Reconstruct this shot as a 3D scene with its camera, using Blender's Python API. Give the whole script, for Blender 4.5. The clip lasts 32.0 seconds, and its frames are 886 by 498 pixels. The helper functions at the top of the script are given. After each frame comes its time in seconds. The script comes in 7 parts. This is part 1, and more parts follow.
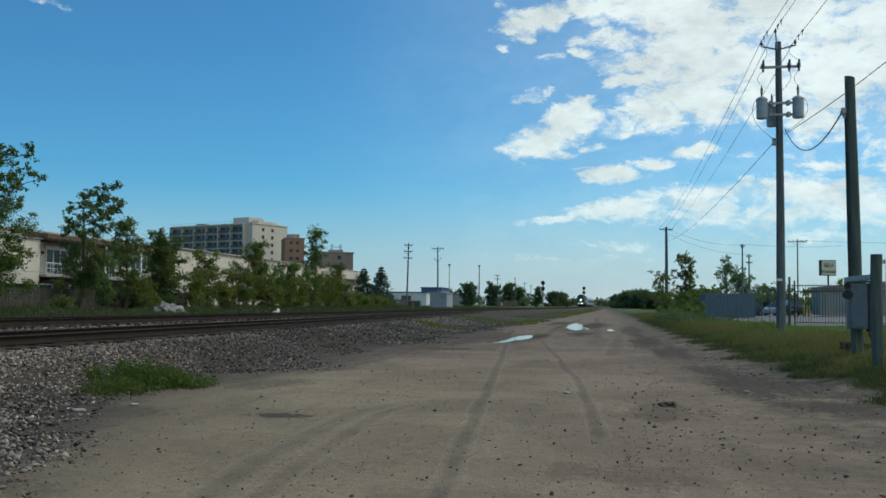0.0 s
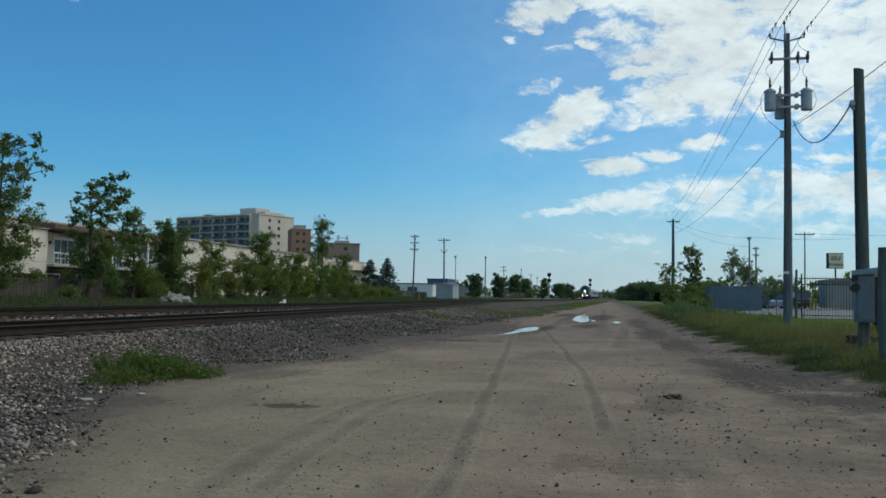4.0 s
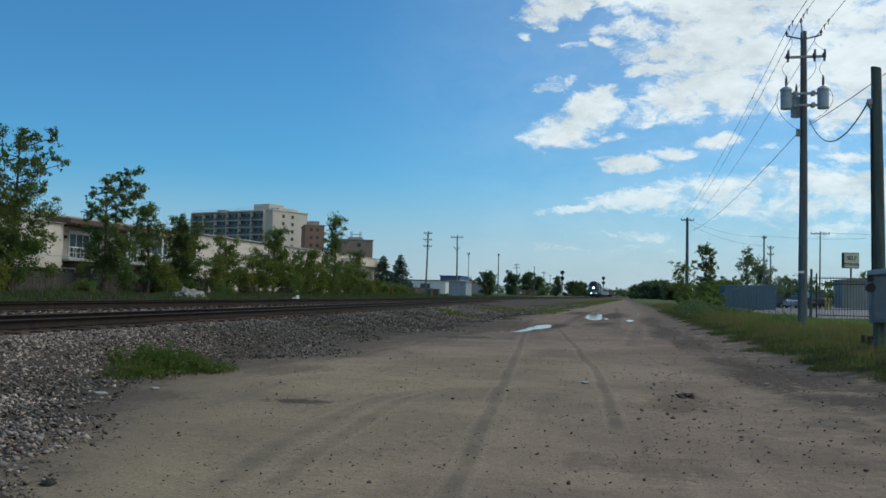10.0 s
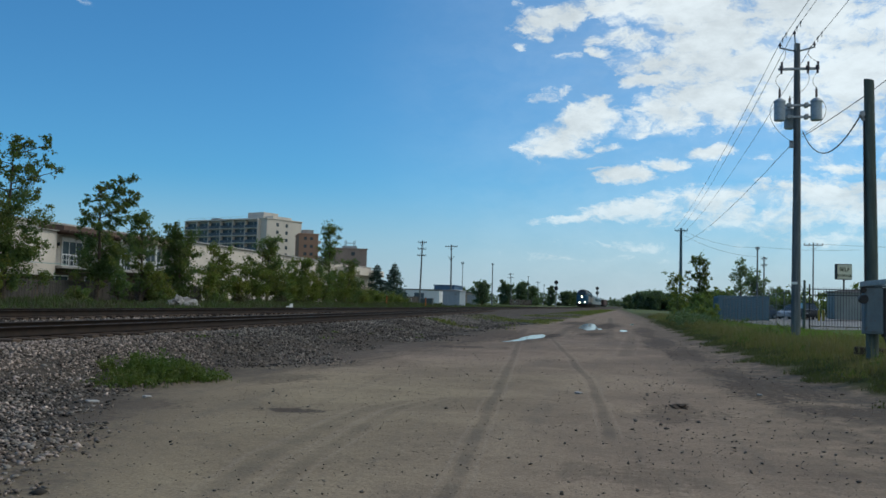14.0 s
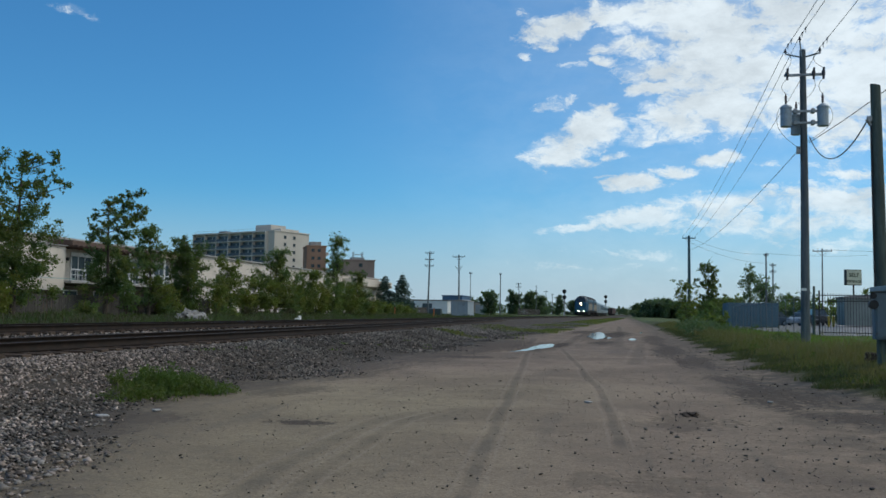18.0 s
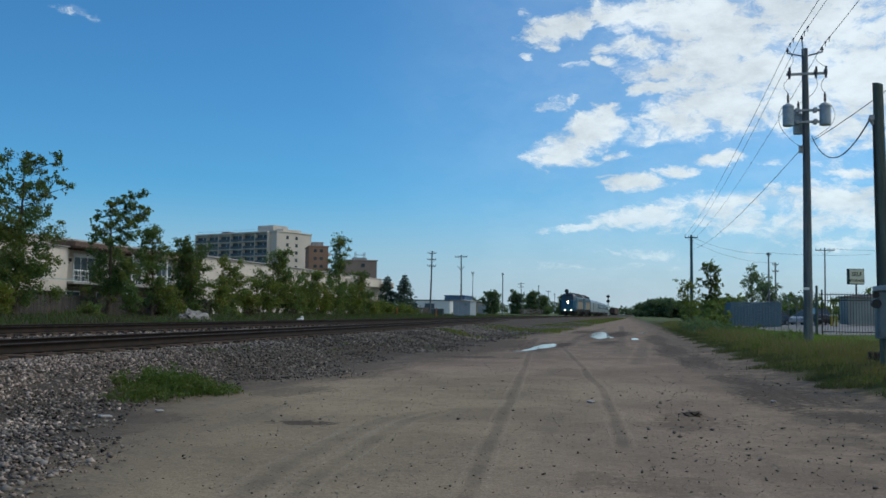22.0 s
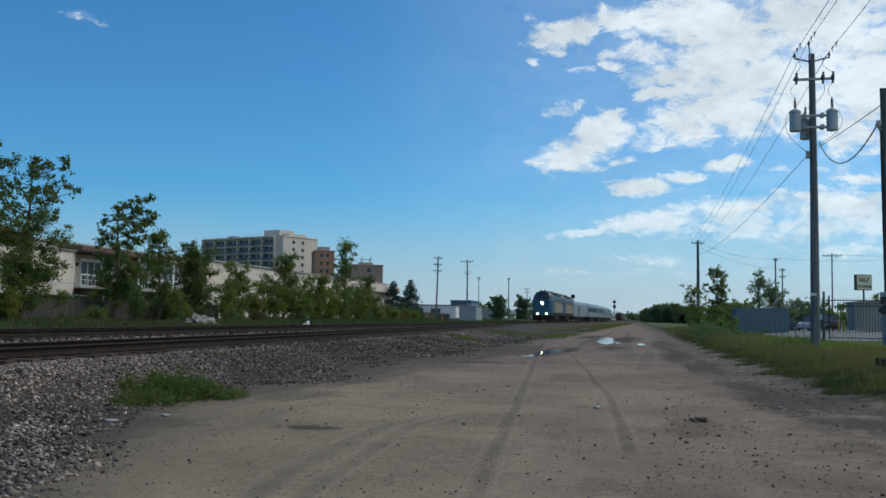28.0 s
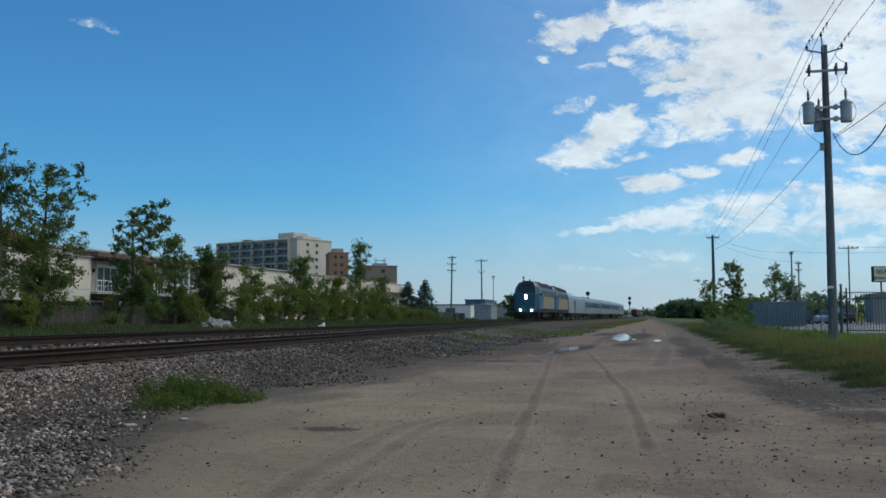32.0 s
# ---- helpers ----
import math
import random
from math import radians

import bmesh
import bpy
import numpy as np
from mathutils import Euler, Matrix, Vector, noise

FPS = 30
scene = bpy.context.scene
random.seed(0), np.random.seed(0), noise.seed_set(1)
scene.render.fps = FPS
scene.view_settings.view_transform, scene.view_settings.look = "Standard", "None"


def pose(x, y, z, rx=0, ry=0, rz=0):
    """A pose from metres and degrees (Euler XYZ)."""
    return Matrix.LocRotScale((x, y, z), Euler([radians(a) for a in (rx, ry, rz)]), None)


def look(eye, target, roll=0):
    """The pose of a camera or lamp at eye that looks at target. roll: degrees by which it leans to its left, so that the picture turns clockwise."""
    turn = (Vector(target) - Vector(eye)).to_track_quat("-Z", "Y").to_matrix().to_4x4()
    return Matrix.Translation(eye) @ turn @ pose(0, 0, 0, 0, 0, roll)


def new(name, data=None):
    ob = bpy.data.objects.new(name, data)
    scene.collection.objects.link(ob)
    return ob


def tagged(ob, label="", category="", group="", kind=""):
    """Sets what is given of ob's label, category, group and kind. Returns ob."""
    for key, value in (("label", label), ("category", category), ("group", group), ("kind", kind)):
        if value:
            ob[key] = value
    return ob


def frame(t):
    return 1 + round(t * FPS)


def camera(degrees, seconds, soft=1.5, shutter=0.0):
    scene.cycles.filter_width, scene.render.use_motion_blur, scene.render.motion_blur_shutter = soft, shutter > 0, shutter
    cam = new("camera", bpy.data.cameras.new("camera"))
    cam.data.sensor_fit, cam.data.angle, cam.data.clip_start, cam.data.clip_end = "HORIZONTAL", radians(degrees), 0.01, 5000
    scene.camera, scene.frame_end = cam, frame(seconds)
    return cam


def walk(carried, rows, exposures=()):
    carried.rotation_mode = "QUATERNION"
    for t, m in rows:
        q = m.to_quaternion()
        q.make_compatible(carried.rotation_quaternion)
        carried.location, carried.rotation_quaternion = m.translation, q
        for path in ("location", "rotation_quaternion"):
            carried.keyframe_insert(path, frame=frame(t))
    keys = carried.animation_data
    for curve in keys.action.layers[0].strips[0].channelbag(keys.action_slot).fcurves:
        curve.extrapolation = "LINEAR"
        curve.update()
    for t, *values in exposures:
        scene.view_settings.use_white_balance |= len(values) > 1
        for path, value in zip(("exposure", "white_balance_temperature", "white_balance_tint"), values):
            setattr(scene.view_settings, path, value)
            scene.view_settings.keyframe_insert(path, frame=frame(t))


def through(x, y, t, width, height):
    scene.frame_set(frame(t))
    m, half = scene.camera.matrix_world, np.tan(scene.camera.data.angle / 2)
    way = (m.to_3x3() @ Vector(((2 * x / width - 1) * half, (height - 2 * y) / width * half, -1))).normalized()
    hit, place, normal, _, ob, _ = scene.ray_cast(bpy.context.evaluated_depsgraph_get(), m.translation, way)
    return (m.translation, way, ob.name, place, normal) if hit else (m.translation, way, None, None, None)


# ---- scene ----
# ---------------------------------------------------------------- camera
cam = camera(52.0, 32.0, soft=1.6)
EYE = (0.0, 0.0, 1.3)
PATH = [
    (0.0, 93.462, -0.629, 10.992), (0.5, 93.32, -0.683, 10.99), (1.0, 93.317, -0.585, 10.954), (1.5, 93.161, -1.087, 10.992),
    (2.0, 93.07, -0.877, 10.944), (2.5, 93.049, -0.966, 11.013), (3.0, 92.987, -0.39, 11.149), (3.5, 92.945, -0.951, 11.41),
    (5.5, 92.664, -0.384, 11.2), (6.0, 92.559, -0.602, 11.189), (6.5, 92.538, -0.524, 11.283), (7.0, 92.451, -0.386, 11.425),
    (7.5, 92.363, -0.122, 11.626), (8.0, 92.43, -0.111, 11.997), (8.5, 92.737, -0.6, 12.106), (9.0, 92.755, -0.801, 12.082),
    (9.5, 92.829, -1.104, 12.158), (10.0, 92.708, -1.292, 12.185), (10.5, 92.784, -1.35, 12.172), (11.0, 92.882, -1.228, 11.902),
    (11.5, 93.047, -1.008, 11.959), (12.0, 93.467, -0.946, 12.051), (12.5, 93.462, -0.722, 11.919), (13.0, 93.202, -0.582, 11.725),
    (13.5, 92.985, -1.117, 11.742), (14.0, 93.305, -1.563, 11.799), (14.5, 93.478, -1.561, 11.812), (16.5, 93.919, -0.843, 12.126),
    (17.0, 93.864, -0.857, 12.129), (17.5, 93.905, -1.072, 12.157), (18.0, 93.949, -0.91, 12.317), (18.5, 94.043, -1.104, 12.348),
    (19.0, 94.153, -1.53, 12.44), (19.5, 94.266, -1.477, 12.556), (20.0, 94.339, -1.645, 12.697), (20.5, 94.337, -1.24, 12.662),
    (21.0, 94.299, -1.04, 12.461), (21.5, 94.022, -0.713, 12.406), (22.0, 93.949, -0.794, 12.465), (22.5, 94.001, -0.704, 12.514),
    (23.0, 94.005, -0.862, 12.449), (23.5, 94.137, -0.961, 12.913), (24.0, 94.16, -0.837, 12.758), (24.5, 94.112, -0.604, 12.471),
    (25.0, 93.956, -1.051, 12.494), (25.5, 93.93, -0.812, 12.51), (27.5, 94.122, -0.966, 12.776), (28.0, 94.255, -0.923, 12.839),
    (28.5, 94.272, -0.543, 12.944), (29.0, 94.219, -0.455, 13.076), (29.5, 94.254, -0.497, 13.127), (30.0, 94.225, -0.213, 13.454),
    (30.5, 93.996, -0.161, 13.491), (31.0, 93.95, -0.129, 13.655), (31.5, 94.011, -0.115, 13.756), (32.0, 94.224, 0.085, 13.783),
]
walk(cam, [(t, pose(*EYE, rx, ry, rz)) for t, rx, ry, rz in PATH],
     [(0.0, 0.06, 6720.0, 0.5), (3.0, 0.0, 6640.0, 1.5), (7.0, 0.02, 6560.0, 3.5), (14.0, 0.0, 6530.0, 5.5), (17.0, 0.0, 6460.0, 6.5), (32.0, 0.0, 6420.0, 6.5)])

# ---------------------------------------------------------------- light
SUN_AZ, SUN_EL = 56.0, 48.0      # degrees clockwise from +y, degrees up
scene.view_settings.exposure = 0.0

world = bpy.data.worlds.new("sky")
scene.world = world
world.use_nodes = True


class Nodes:
    """Short hand for building a node tree."""

    def __init__(self, tree):
        self.tree, self.nodes, self.links = tree, tree.nodes, tree.links

    def put(self, kind, ins=(), operation=None):
        n = self.nodes.new(kind)
        if operation:
            n.operation = operation
        for key, value in dict(ins).items():
            self.join(value, n.inputs[key])
        return n

    def join(self, value, socket):
        if isinstance(value, bpy.types.NodeSocket):
            self.links.new(value, socket)
        else:
            socket.default_value = value

    def math(self, op, a, b=0.0, c=0.0, clamp=False):
        n = self.nodes.new("ShaderNodeMath")
        n.operation, n.use_clamp = op, clamp
        for i, v in enumerate((a, b, c)):
            self.join(v, n.inputs[i])
        return n.outputs[0]

    def noise(self, vector, scale, detail=4.0, rough=0.55, distort=0.0):
        n = self.put("ShaderNodeTexNoise", {"Vector": vector, "Scale": scale, "Detail": detail, "Roughness": rough, "Distortion": distort})
        return n.outputs["Fac"]

    def ramp(self, value, lo, hi, a=0.0, b=1.0, smooth=True):
        n = self.put("ShaderNodeMapRange", {"Value": value, "From Min": lo, "From Max": hi, "To Min": a, "To Max": b})
        n.interpolation_type = "SMOOTHSTEP" if smooth else "LINEAR"
        return n.outputs["Result"]

    def mix(self, fac, a, b):
        n = self.nodes.new("ShaderNodeMix")
        n.data_type = "RGBA"
        for key, v in ((0, fac), (6, a), (7, b)):
            self.join((*v, 1.0) if isinstance(v, tuple) and len(v) == 3 else v, n.inputs[key])
        return n.outputs[2]

    def xyz(self, x, y, z):
        return self.put("ShaderNodeCombineXYZ", {"X": x, "Y": y, "Z": z}).outputs[0]


w = Nodes(world.node_tree)
w.nodes.clear()
sky = w.put("ShaderNodeTexSky")
sky.sky_type, sky.sun_disc, sky.sun_elevation, sky.sun_rotation = "NISHITA", False, radians(SUN_EL), radians(SUN_AZ)
sky.altitude, sky.air_density, sky.dust_density, sky.ozone_density = 200.0, 1.0, 0.6, 2.0
way = w.put("ShaderNodeTexCoord").outputs["Generated"]
sep = w.put("ShaderNodeSeparateXYZ", {"Vector": way})
dx, dy, dz = sep.outputs
flat = w.math("SQRT", w.math("ADD", w.math("MULTIPLY", dx, dx), w.math("MULTIPLY", dy, dy)))
az = w.math("ARCTAN2", dx, dy)                         # radians to the right of +y
el = w.math("ARCTAN2", dz, flat)
# clouds: broken cumulus that thickens to the right of the track, streaky near the horizon
raw_uv = w.xyz(az, w.math("MULTIPLY", el, 1.7), 0.37)
bend = w.put("ShaderNodeTexNoise", {"Vector": raw_uv, "Scale": 16.0, "Detail": 6.0, "Roughness": 0.62}).outputs["Color"]
bend = w.put("ShaderNodeSeparateXYZ", {"Vector": bend}).outputs
az_w = w.math("ADD", az, w.math("MULTIPLY", w.math("SUBTRACT", bend[0], 0.5), 0.05))
el_w = w.math("ADD", el, w.math("MULTIPLY", w.math("SUBTRACT", bend[1], 0.5), 0.032))
el_s = w.math("MULTIPLY", el, 1.9)
uv = w.xyz(az_w, w.math("MULTIPLY", el_w, 1.9), 0.37)
soft_n = w.noise(uv, 15.0, 5.0, 0.6, 0.2)
fine_n = w.noise(uv, 52.0, 7.0, 0.7, 0.2)


def blob(a, e, ra, re, lean=0.0):
    """A soft hill in the sky at azimuth a and elevation e, in degrees."""
    da = w.math("SUBTRACT", az_w, radians(a))
    de = w.math("SUBTRACT", w.math("SUBTRACT", el_w, radians(e)), w.math("MULTIPLY", da, lean))
    qa = w.math("DIVIDE", da, radians(ra))
    qe = w.math("DIVIDE", de, radians(re))
    r2 = w.math("ADD", w.math("MULTIPLY", qa, qa), w.math("MULTIPLY", qe, qe))
    return w.math("EXPONENT", w.math("MULTIPLY", w.math("POWER", r2, 1.3), -0.6))


# azimuth, elevation, half width, half height in degrees, lean, weight
CLOUDS_UPPER = [
    (-4.6, 17.9, 2.71, 0.93, 0.22, 1.0), (-1.4, 18.3, 3.05, 0.86, -0.04, 1.0), (-6.0, 16.7, 0.61, 0.29, -0.02, 0.8), (-7.5, 18.4, 0.47, 0.46, -0.01, 0.65),
    (-7.3, 15.9, 0.4, 0.3, -0.01, 0.6), (-35.1, 16.9, 1.3, 0.3, -0.15, 0.55), (-0.4, 16.2, 2.12, 0.64, -0.04, 1.0), (0.7, 14.8, 2.41, 0.86, -0.04, 1.0),
    (1.0, 13.7, 1.8, 0.5, 0.06, 1.0), (-4.2, 15.4, 1.1, 0.29, 0.08, 0.6), (-2.3, 15.6, 0.96, 0.25, 0.07, 0.7), (5.7, 15.7, 5.15, 4.63, -0.07, 1.05),
]
CLOUDS_MIDDLE = [
    (9.9, 16.3, 5.82, 3.92, -0.09, 1.0), (12.3, 14.2, 4.49, 4.63, -0.09, 1.0), (3.4, 17.8, 5.09, 1.85, -0.07, 1.05), (5.0, 12.4, 3.83, 1.6, -0.05, 1.05),
    (8.6, 12.9, 4.52, 2.21, -0.07, 1.0), (1.9, 11.6, 2.72, 1.28, -0.03, 1.0), (0.1, 11.0, 1.47, 0.64, 0.07, 0.9), (-3.1, 11.4, 2.31, 1.28, 0.18, 1.05),
    (-5.1, 10.2, 1.89, 1.14, -0.01, 1.05), (-4.2, 9.4, 1.83, 0.46, -0.01, 0.85), (-1.4, 10.0, 1.12, 0.36, 0.18, 0.85), (-5.7, 12.8, 1.53, 0.5, 0.14, 0.66),
    (-4.4, 13.2, 0.83, 0.36, 0.28, 0.6), (-1.9, 12.8, 0.83, 0.29, 0.27, 0.7), (11.4, 11.2, 2.8, 1.14, -0.07, 0.9), (16.1, 15.0, 4.13, 6.06, -0.12, 1.0),
]
CLOUDS_LOWER = [
    (-0.4, 8.1, 1.94, 0.53, 0.04, 1.05), (-1.7, 8.5, 1.13, 0.29, -0.01, 0.65), (2.2, 8.8, 1.62, 0.46, 0.03, 1.0), (4.8, 9.4, 1.48, 0.43, 0.02, 1.0),
    (7.1, 9.2, 1.41, 0.32, -0.04, 0.65), (12.1, 8.4, 1.69, 0.32, 0.05, 0.65), (-4.2, 5.3, 2.2, 0.34, 0.12, 0.85), (0.2, 6.0, 3.72, 0.68, 0.11, 0.92),
    (5.2, 6.7, 4.78, 0.96, 0.08, 0.95), (10.4, 6.9, 5.31, 0.93, 0.07, 0.95), (7.9, 5.4, 8.16, 0.9, -0.02, 0.85), (13.1, 5.9, 3.9, 1.43, -0.03, 0.95),
    (10.4, 4.2, 6.04, 0.57, -0.01, 0.7), (1.7, 3.9, 7.47, 0.46, 0.0, 0.6), (-2.4, 2.9, 6.41, 0.39, 0.01, 0.5), (16.0, 9.8, 3.86, 2.14, -0.07, 0.8),
]
cover = 0.0
for c in CLOUDS_UPPER + CLOUDS_MIDDLE + CLOUDS_LOWER:
    cover = w.math("MAXIMUM", cover, w.math("MULTIPLY", blob(*c[:5]), c[5]))
# the rest of the sky carries the same broken cloud
rest = w.math("MULTIPLY", w.ramp(w.math("ABSOLUTE", w.math("SUBTRACT", az, 2.2)), 1.2, 1.9, 1.0, 0.0), w.ramp(el, 0.0, 1.3, 0.95, 0.6))
cover = w.math("MAXIMUM", cover, rest)
lump = w.math("ADD", w.math("MULTIPLY", w.math("SUBTRACT", soft_n, 0.5), 1.65), w.math("MULTIPLY", w.math("SUBTRACT", fine_n, 0.5), 1.5))
dense = w.ramp(w.math("ADD", cover, lump), 0.3, 0.98)
dense = w.math("MULTIPLY", dense, w.ramp(cover, 0.12, 0.4))
dense = w.math("MAXIMUM", dense, w.ramp(cover, 0.35, 1.0, 0.0, 0.45))
dense = w.math("MULTIPLY", dense, w.ramp(el, radians(1.0), radians(8.0), 0.4, 1.0))
shade = w.ramp(w.math("ADD", w.noise(w.xyz(az, w.math("ADD", el_s, 0.03), 1.1), 9.0, 6.0, 0.65), w.math("MULTIPLY", fine_n, 0.25)), 0.4, 0.8, 0.72, 1.0)
SKY = 0.110
blue = w.put("ShaderNodeVectorMath", {0: sky.outputs[0], "Scale": SKY}, operation="SCALE").outputs[0]
blue = w.put("ShaderNodeVectorMath", {0: blue, 1: (0.335, 0.785, 1.085)}, operation="MULTIPLY").outputs[0]
white = w.put("ShaderNodeVectorMath", {0: (0.89, 0.955, 1.0), "Scale": shade}, operation="SCALE").outputs[0]
haze = w.ramp(el, 0.0, 0.14, 0.75, 0.0)
blue = w.mix(haze, blue, (0.455, 0.535, 0.665))
veil = w.math("MULTIPLY", w.ramp(az, radians(-22.0), radians(4.0), 0.0, 0.2), w.ramp(soft_n, 0.3, 0.65, 0.6, 1.0))
mixed = w.mix(w.math("MAXIMUM", w.math("MULTIPLY", dense, 0.9), veil), blue, white)
bg = w.put("ShaderNodeBackground", {"Color": mixed, "Strength": 1.0})
w.put("ShaderNodeOutputWorld", {"Surface": bg.outputs[0]})

sun = new("sun", bpy.data.lights.new("sun", "SUN"))
sun.data.energy, sun.data.angle, sun.data.color = 1.33, radians(14.0), (1.0, 0.92, 0.82)
sa, se = radians(SUN_AZ), radians(SUN_EL)
sun.matrix_world = look((math.sin(sa) * math.cos(se) * 50, math.cos(sa) * math.cos(se) * 50, math.sin(se) * 50), (0, 0, 0))

# ---------------------------------------------------------------- materials


def mat(name, a, b=None, scale=3.0, rough=0.8, metal=0.0, bump=0.2, fine=40.0, grain=0.25, rand=0.0, spec=0.5, stretch=(1, 1, 1), stain=None, glow=0.0):
    """Paint, wood, stone or metal: two colours in broad noise, a fine grain with relief, a little of each piece's own tone."""
    m = bpy.data.materials.new(name)
    m.use_nodes = True
    k = Nodes(m.node_tree)
    bsdf = k.nodes["Principled BSDF"]
    co = k.put("ShaderNodeTexCoord").outputs["Object"]
    co = k.put("ShaderNodeMapping", {"Vector": co, "Scale": stretch}).outputs[0]
    b = b or tuple(c * 0.75 for c in a)
    big = k.noise(co, scale, 5.0, 0.6, 0.3)
    small = k.noise(co, fine, 4.0, 0.6)
    col = k.mix(k.ramp(big, 0.32, 0.68), a, b)
    if stain:
        col = k.mix(k.ramp(k.noise(co, scale * 2.7, 6.0, 0.65, 0.6), 0.52, 0.72, 0.0, 0.8), col, stain)
    tone = k.ramp(small, 0.25, 0.75, 1.0 - grain, 1.0 + grain, smooth=False)
    if rand:
        own = k.put("ShaderNodeObjectInfo").outputs["Random"]
        isle = k.put("ShaderNodeNewGeometry").outputs["Random Per Island"]
        tone = k.math("MULTIPLY", tone, k.ramp(k.math("FRACT", k.math("ADD", own, isle)), 0.0, 1.0, 1.0 - rand, 1.0 + rand, smooth=False))
    col = k.put("ShaderNodeVectorMath", {0: col, "Scale": tone}, operation="SCALE").outputs[0]
    k.join(col, bsdf.inputs["Base Color"])
    k.join(k.ramp(small, 0.3, 0.7, max(rough - 0.12, 0.02), min(rough + 0.12, 1.0)), bsdf.inputs["Roughness"])
    bsdf.inputs["Metallic"].default_value = metal
    bsdf.inputs["Specular IOR Level"].default_value = spec if rough < 0.7 else min(spec, 0.12)
    if bump:
        n = k.put("ShaderNodeBump", {"Height": small, "Strength": bump, "Distance": 0.02})
        k.join(n.outputs[0], bsdf.inputs["Normal"])
    if glow:
        bsdf.inputs["Emission Color"].default_value = (*a, 1.0)
        bsdf.inputs["Emission Strength"].default_value = glow
    return m


def leaf_mat(name, a, b, through=0.45, sere=None):
    """Leaves: two greens by leaf and by clump, some gone yellow-brown, with some light coming through."""
    m = bpy.data.materials.new(name)
    m.use_nodes = True
    k = Nodes(m.node_tree)
    k.nodes.clear()
    geo = k.put("ShaderNodeNewGeometry")
    big = k.noise(geo.outputs["Position"], 0.9, 4.0)
    own = geo.outputs["Random Per Island"]
    f = k.math("ADD", k.math("MULTIPLY", own, 0.55), k.math("MULTIPLY", k.ramp(big, 0.35, 0.65), 0.45))
    col = k.mix(f, a, b)
    if sere:
        patch = k.ramp(k.noise(geo.outputs["Position"], 0.55, 3.0, 0.6, 0.5), 0.43, 0.62)
        col = k.mix(k.math("MULTIPLY", patch, k.ramp(own, 0.1, 0.9, 0.3, 0.9)), col, sere)
    d = k.put("ShaderNodeBsdfPrincipled", {"Base Color": col, "Roughness": 0.55, "Specular IOR Level": 0.3})
    t = k.put("ShaderNodeBsdfTranslucent", {"Color": k.mix(0.5, col, (0.25, 0.4, 0.05))})
    s = k.put("ShaderNodeMixShader", {0: through, 1: d.outputs[0], 2: t.outputs[0]})
    k.put("ShaderNodeOutputMaterial", {"Surface": s.outputs[0]})
    return m


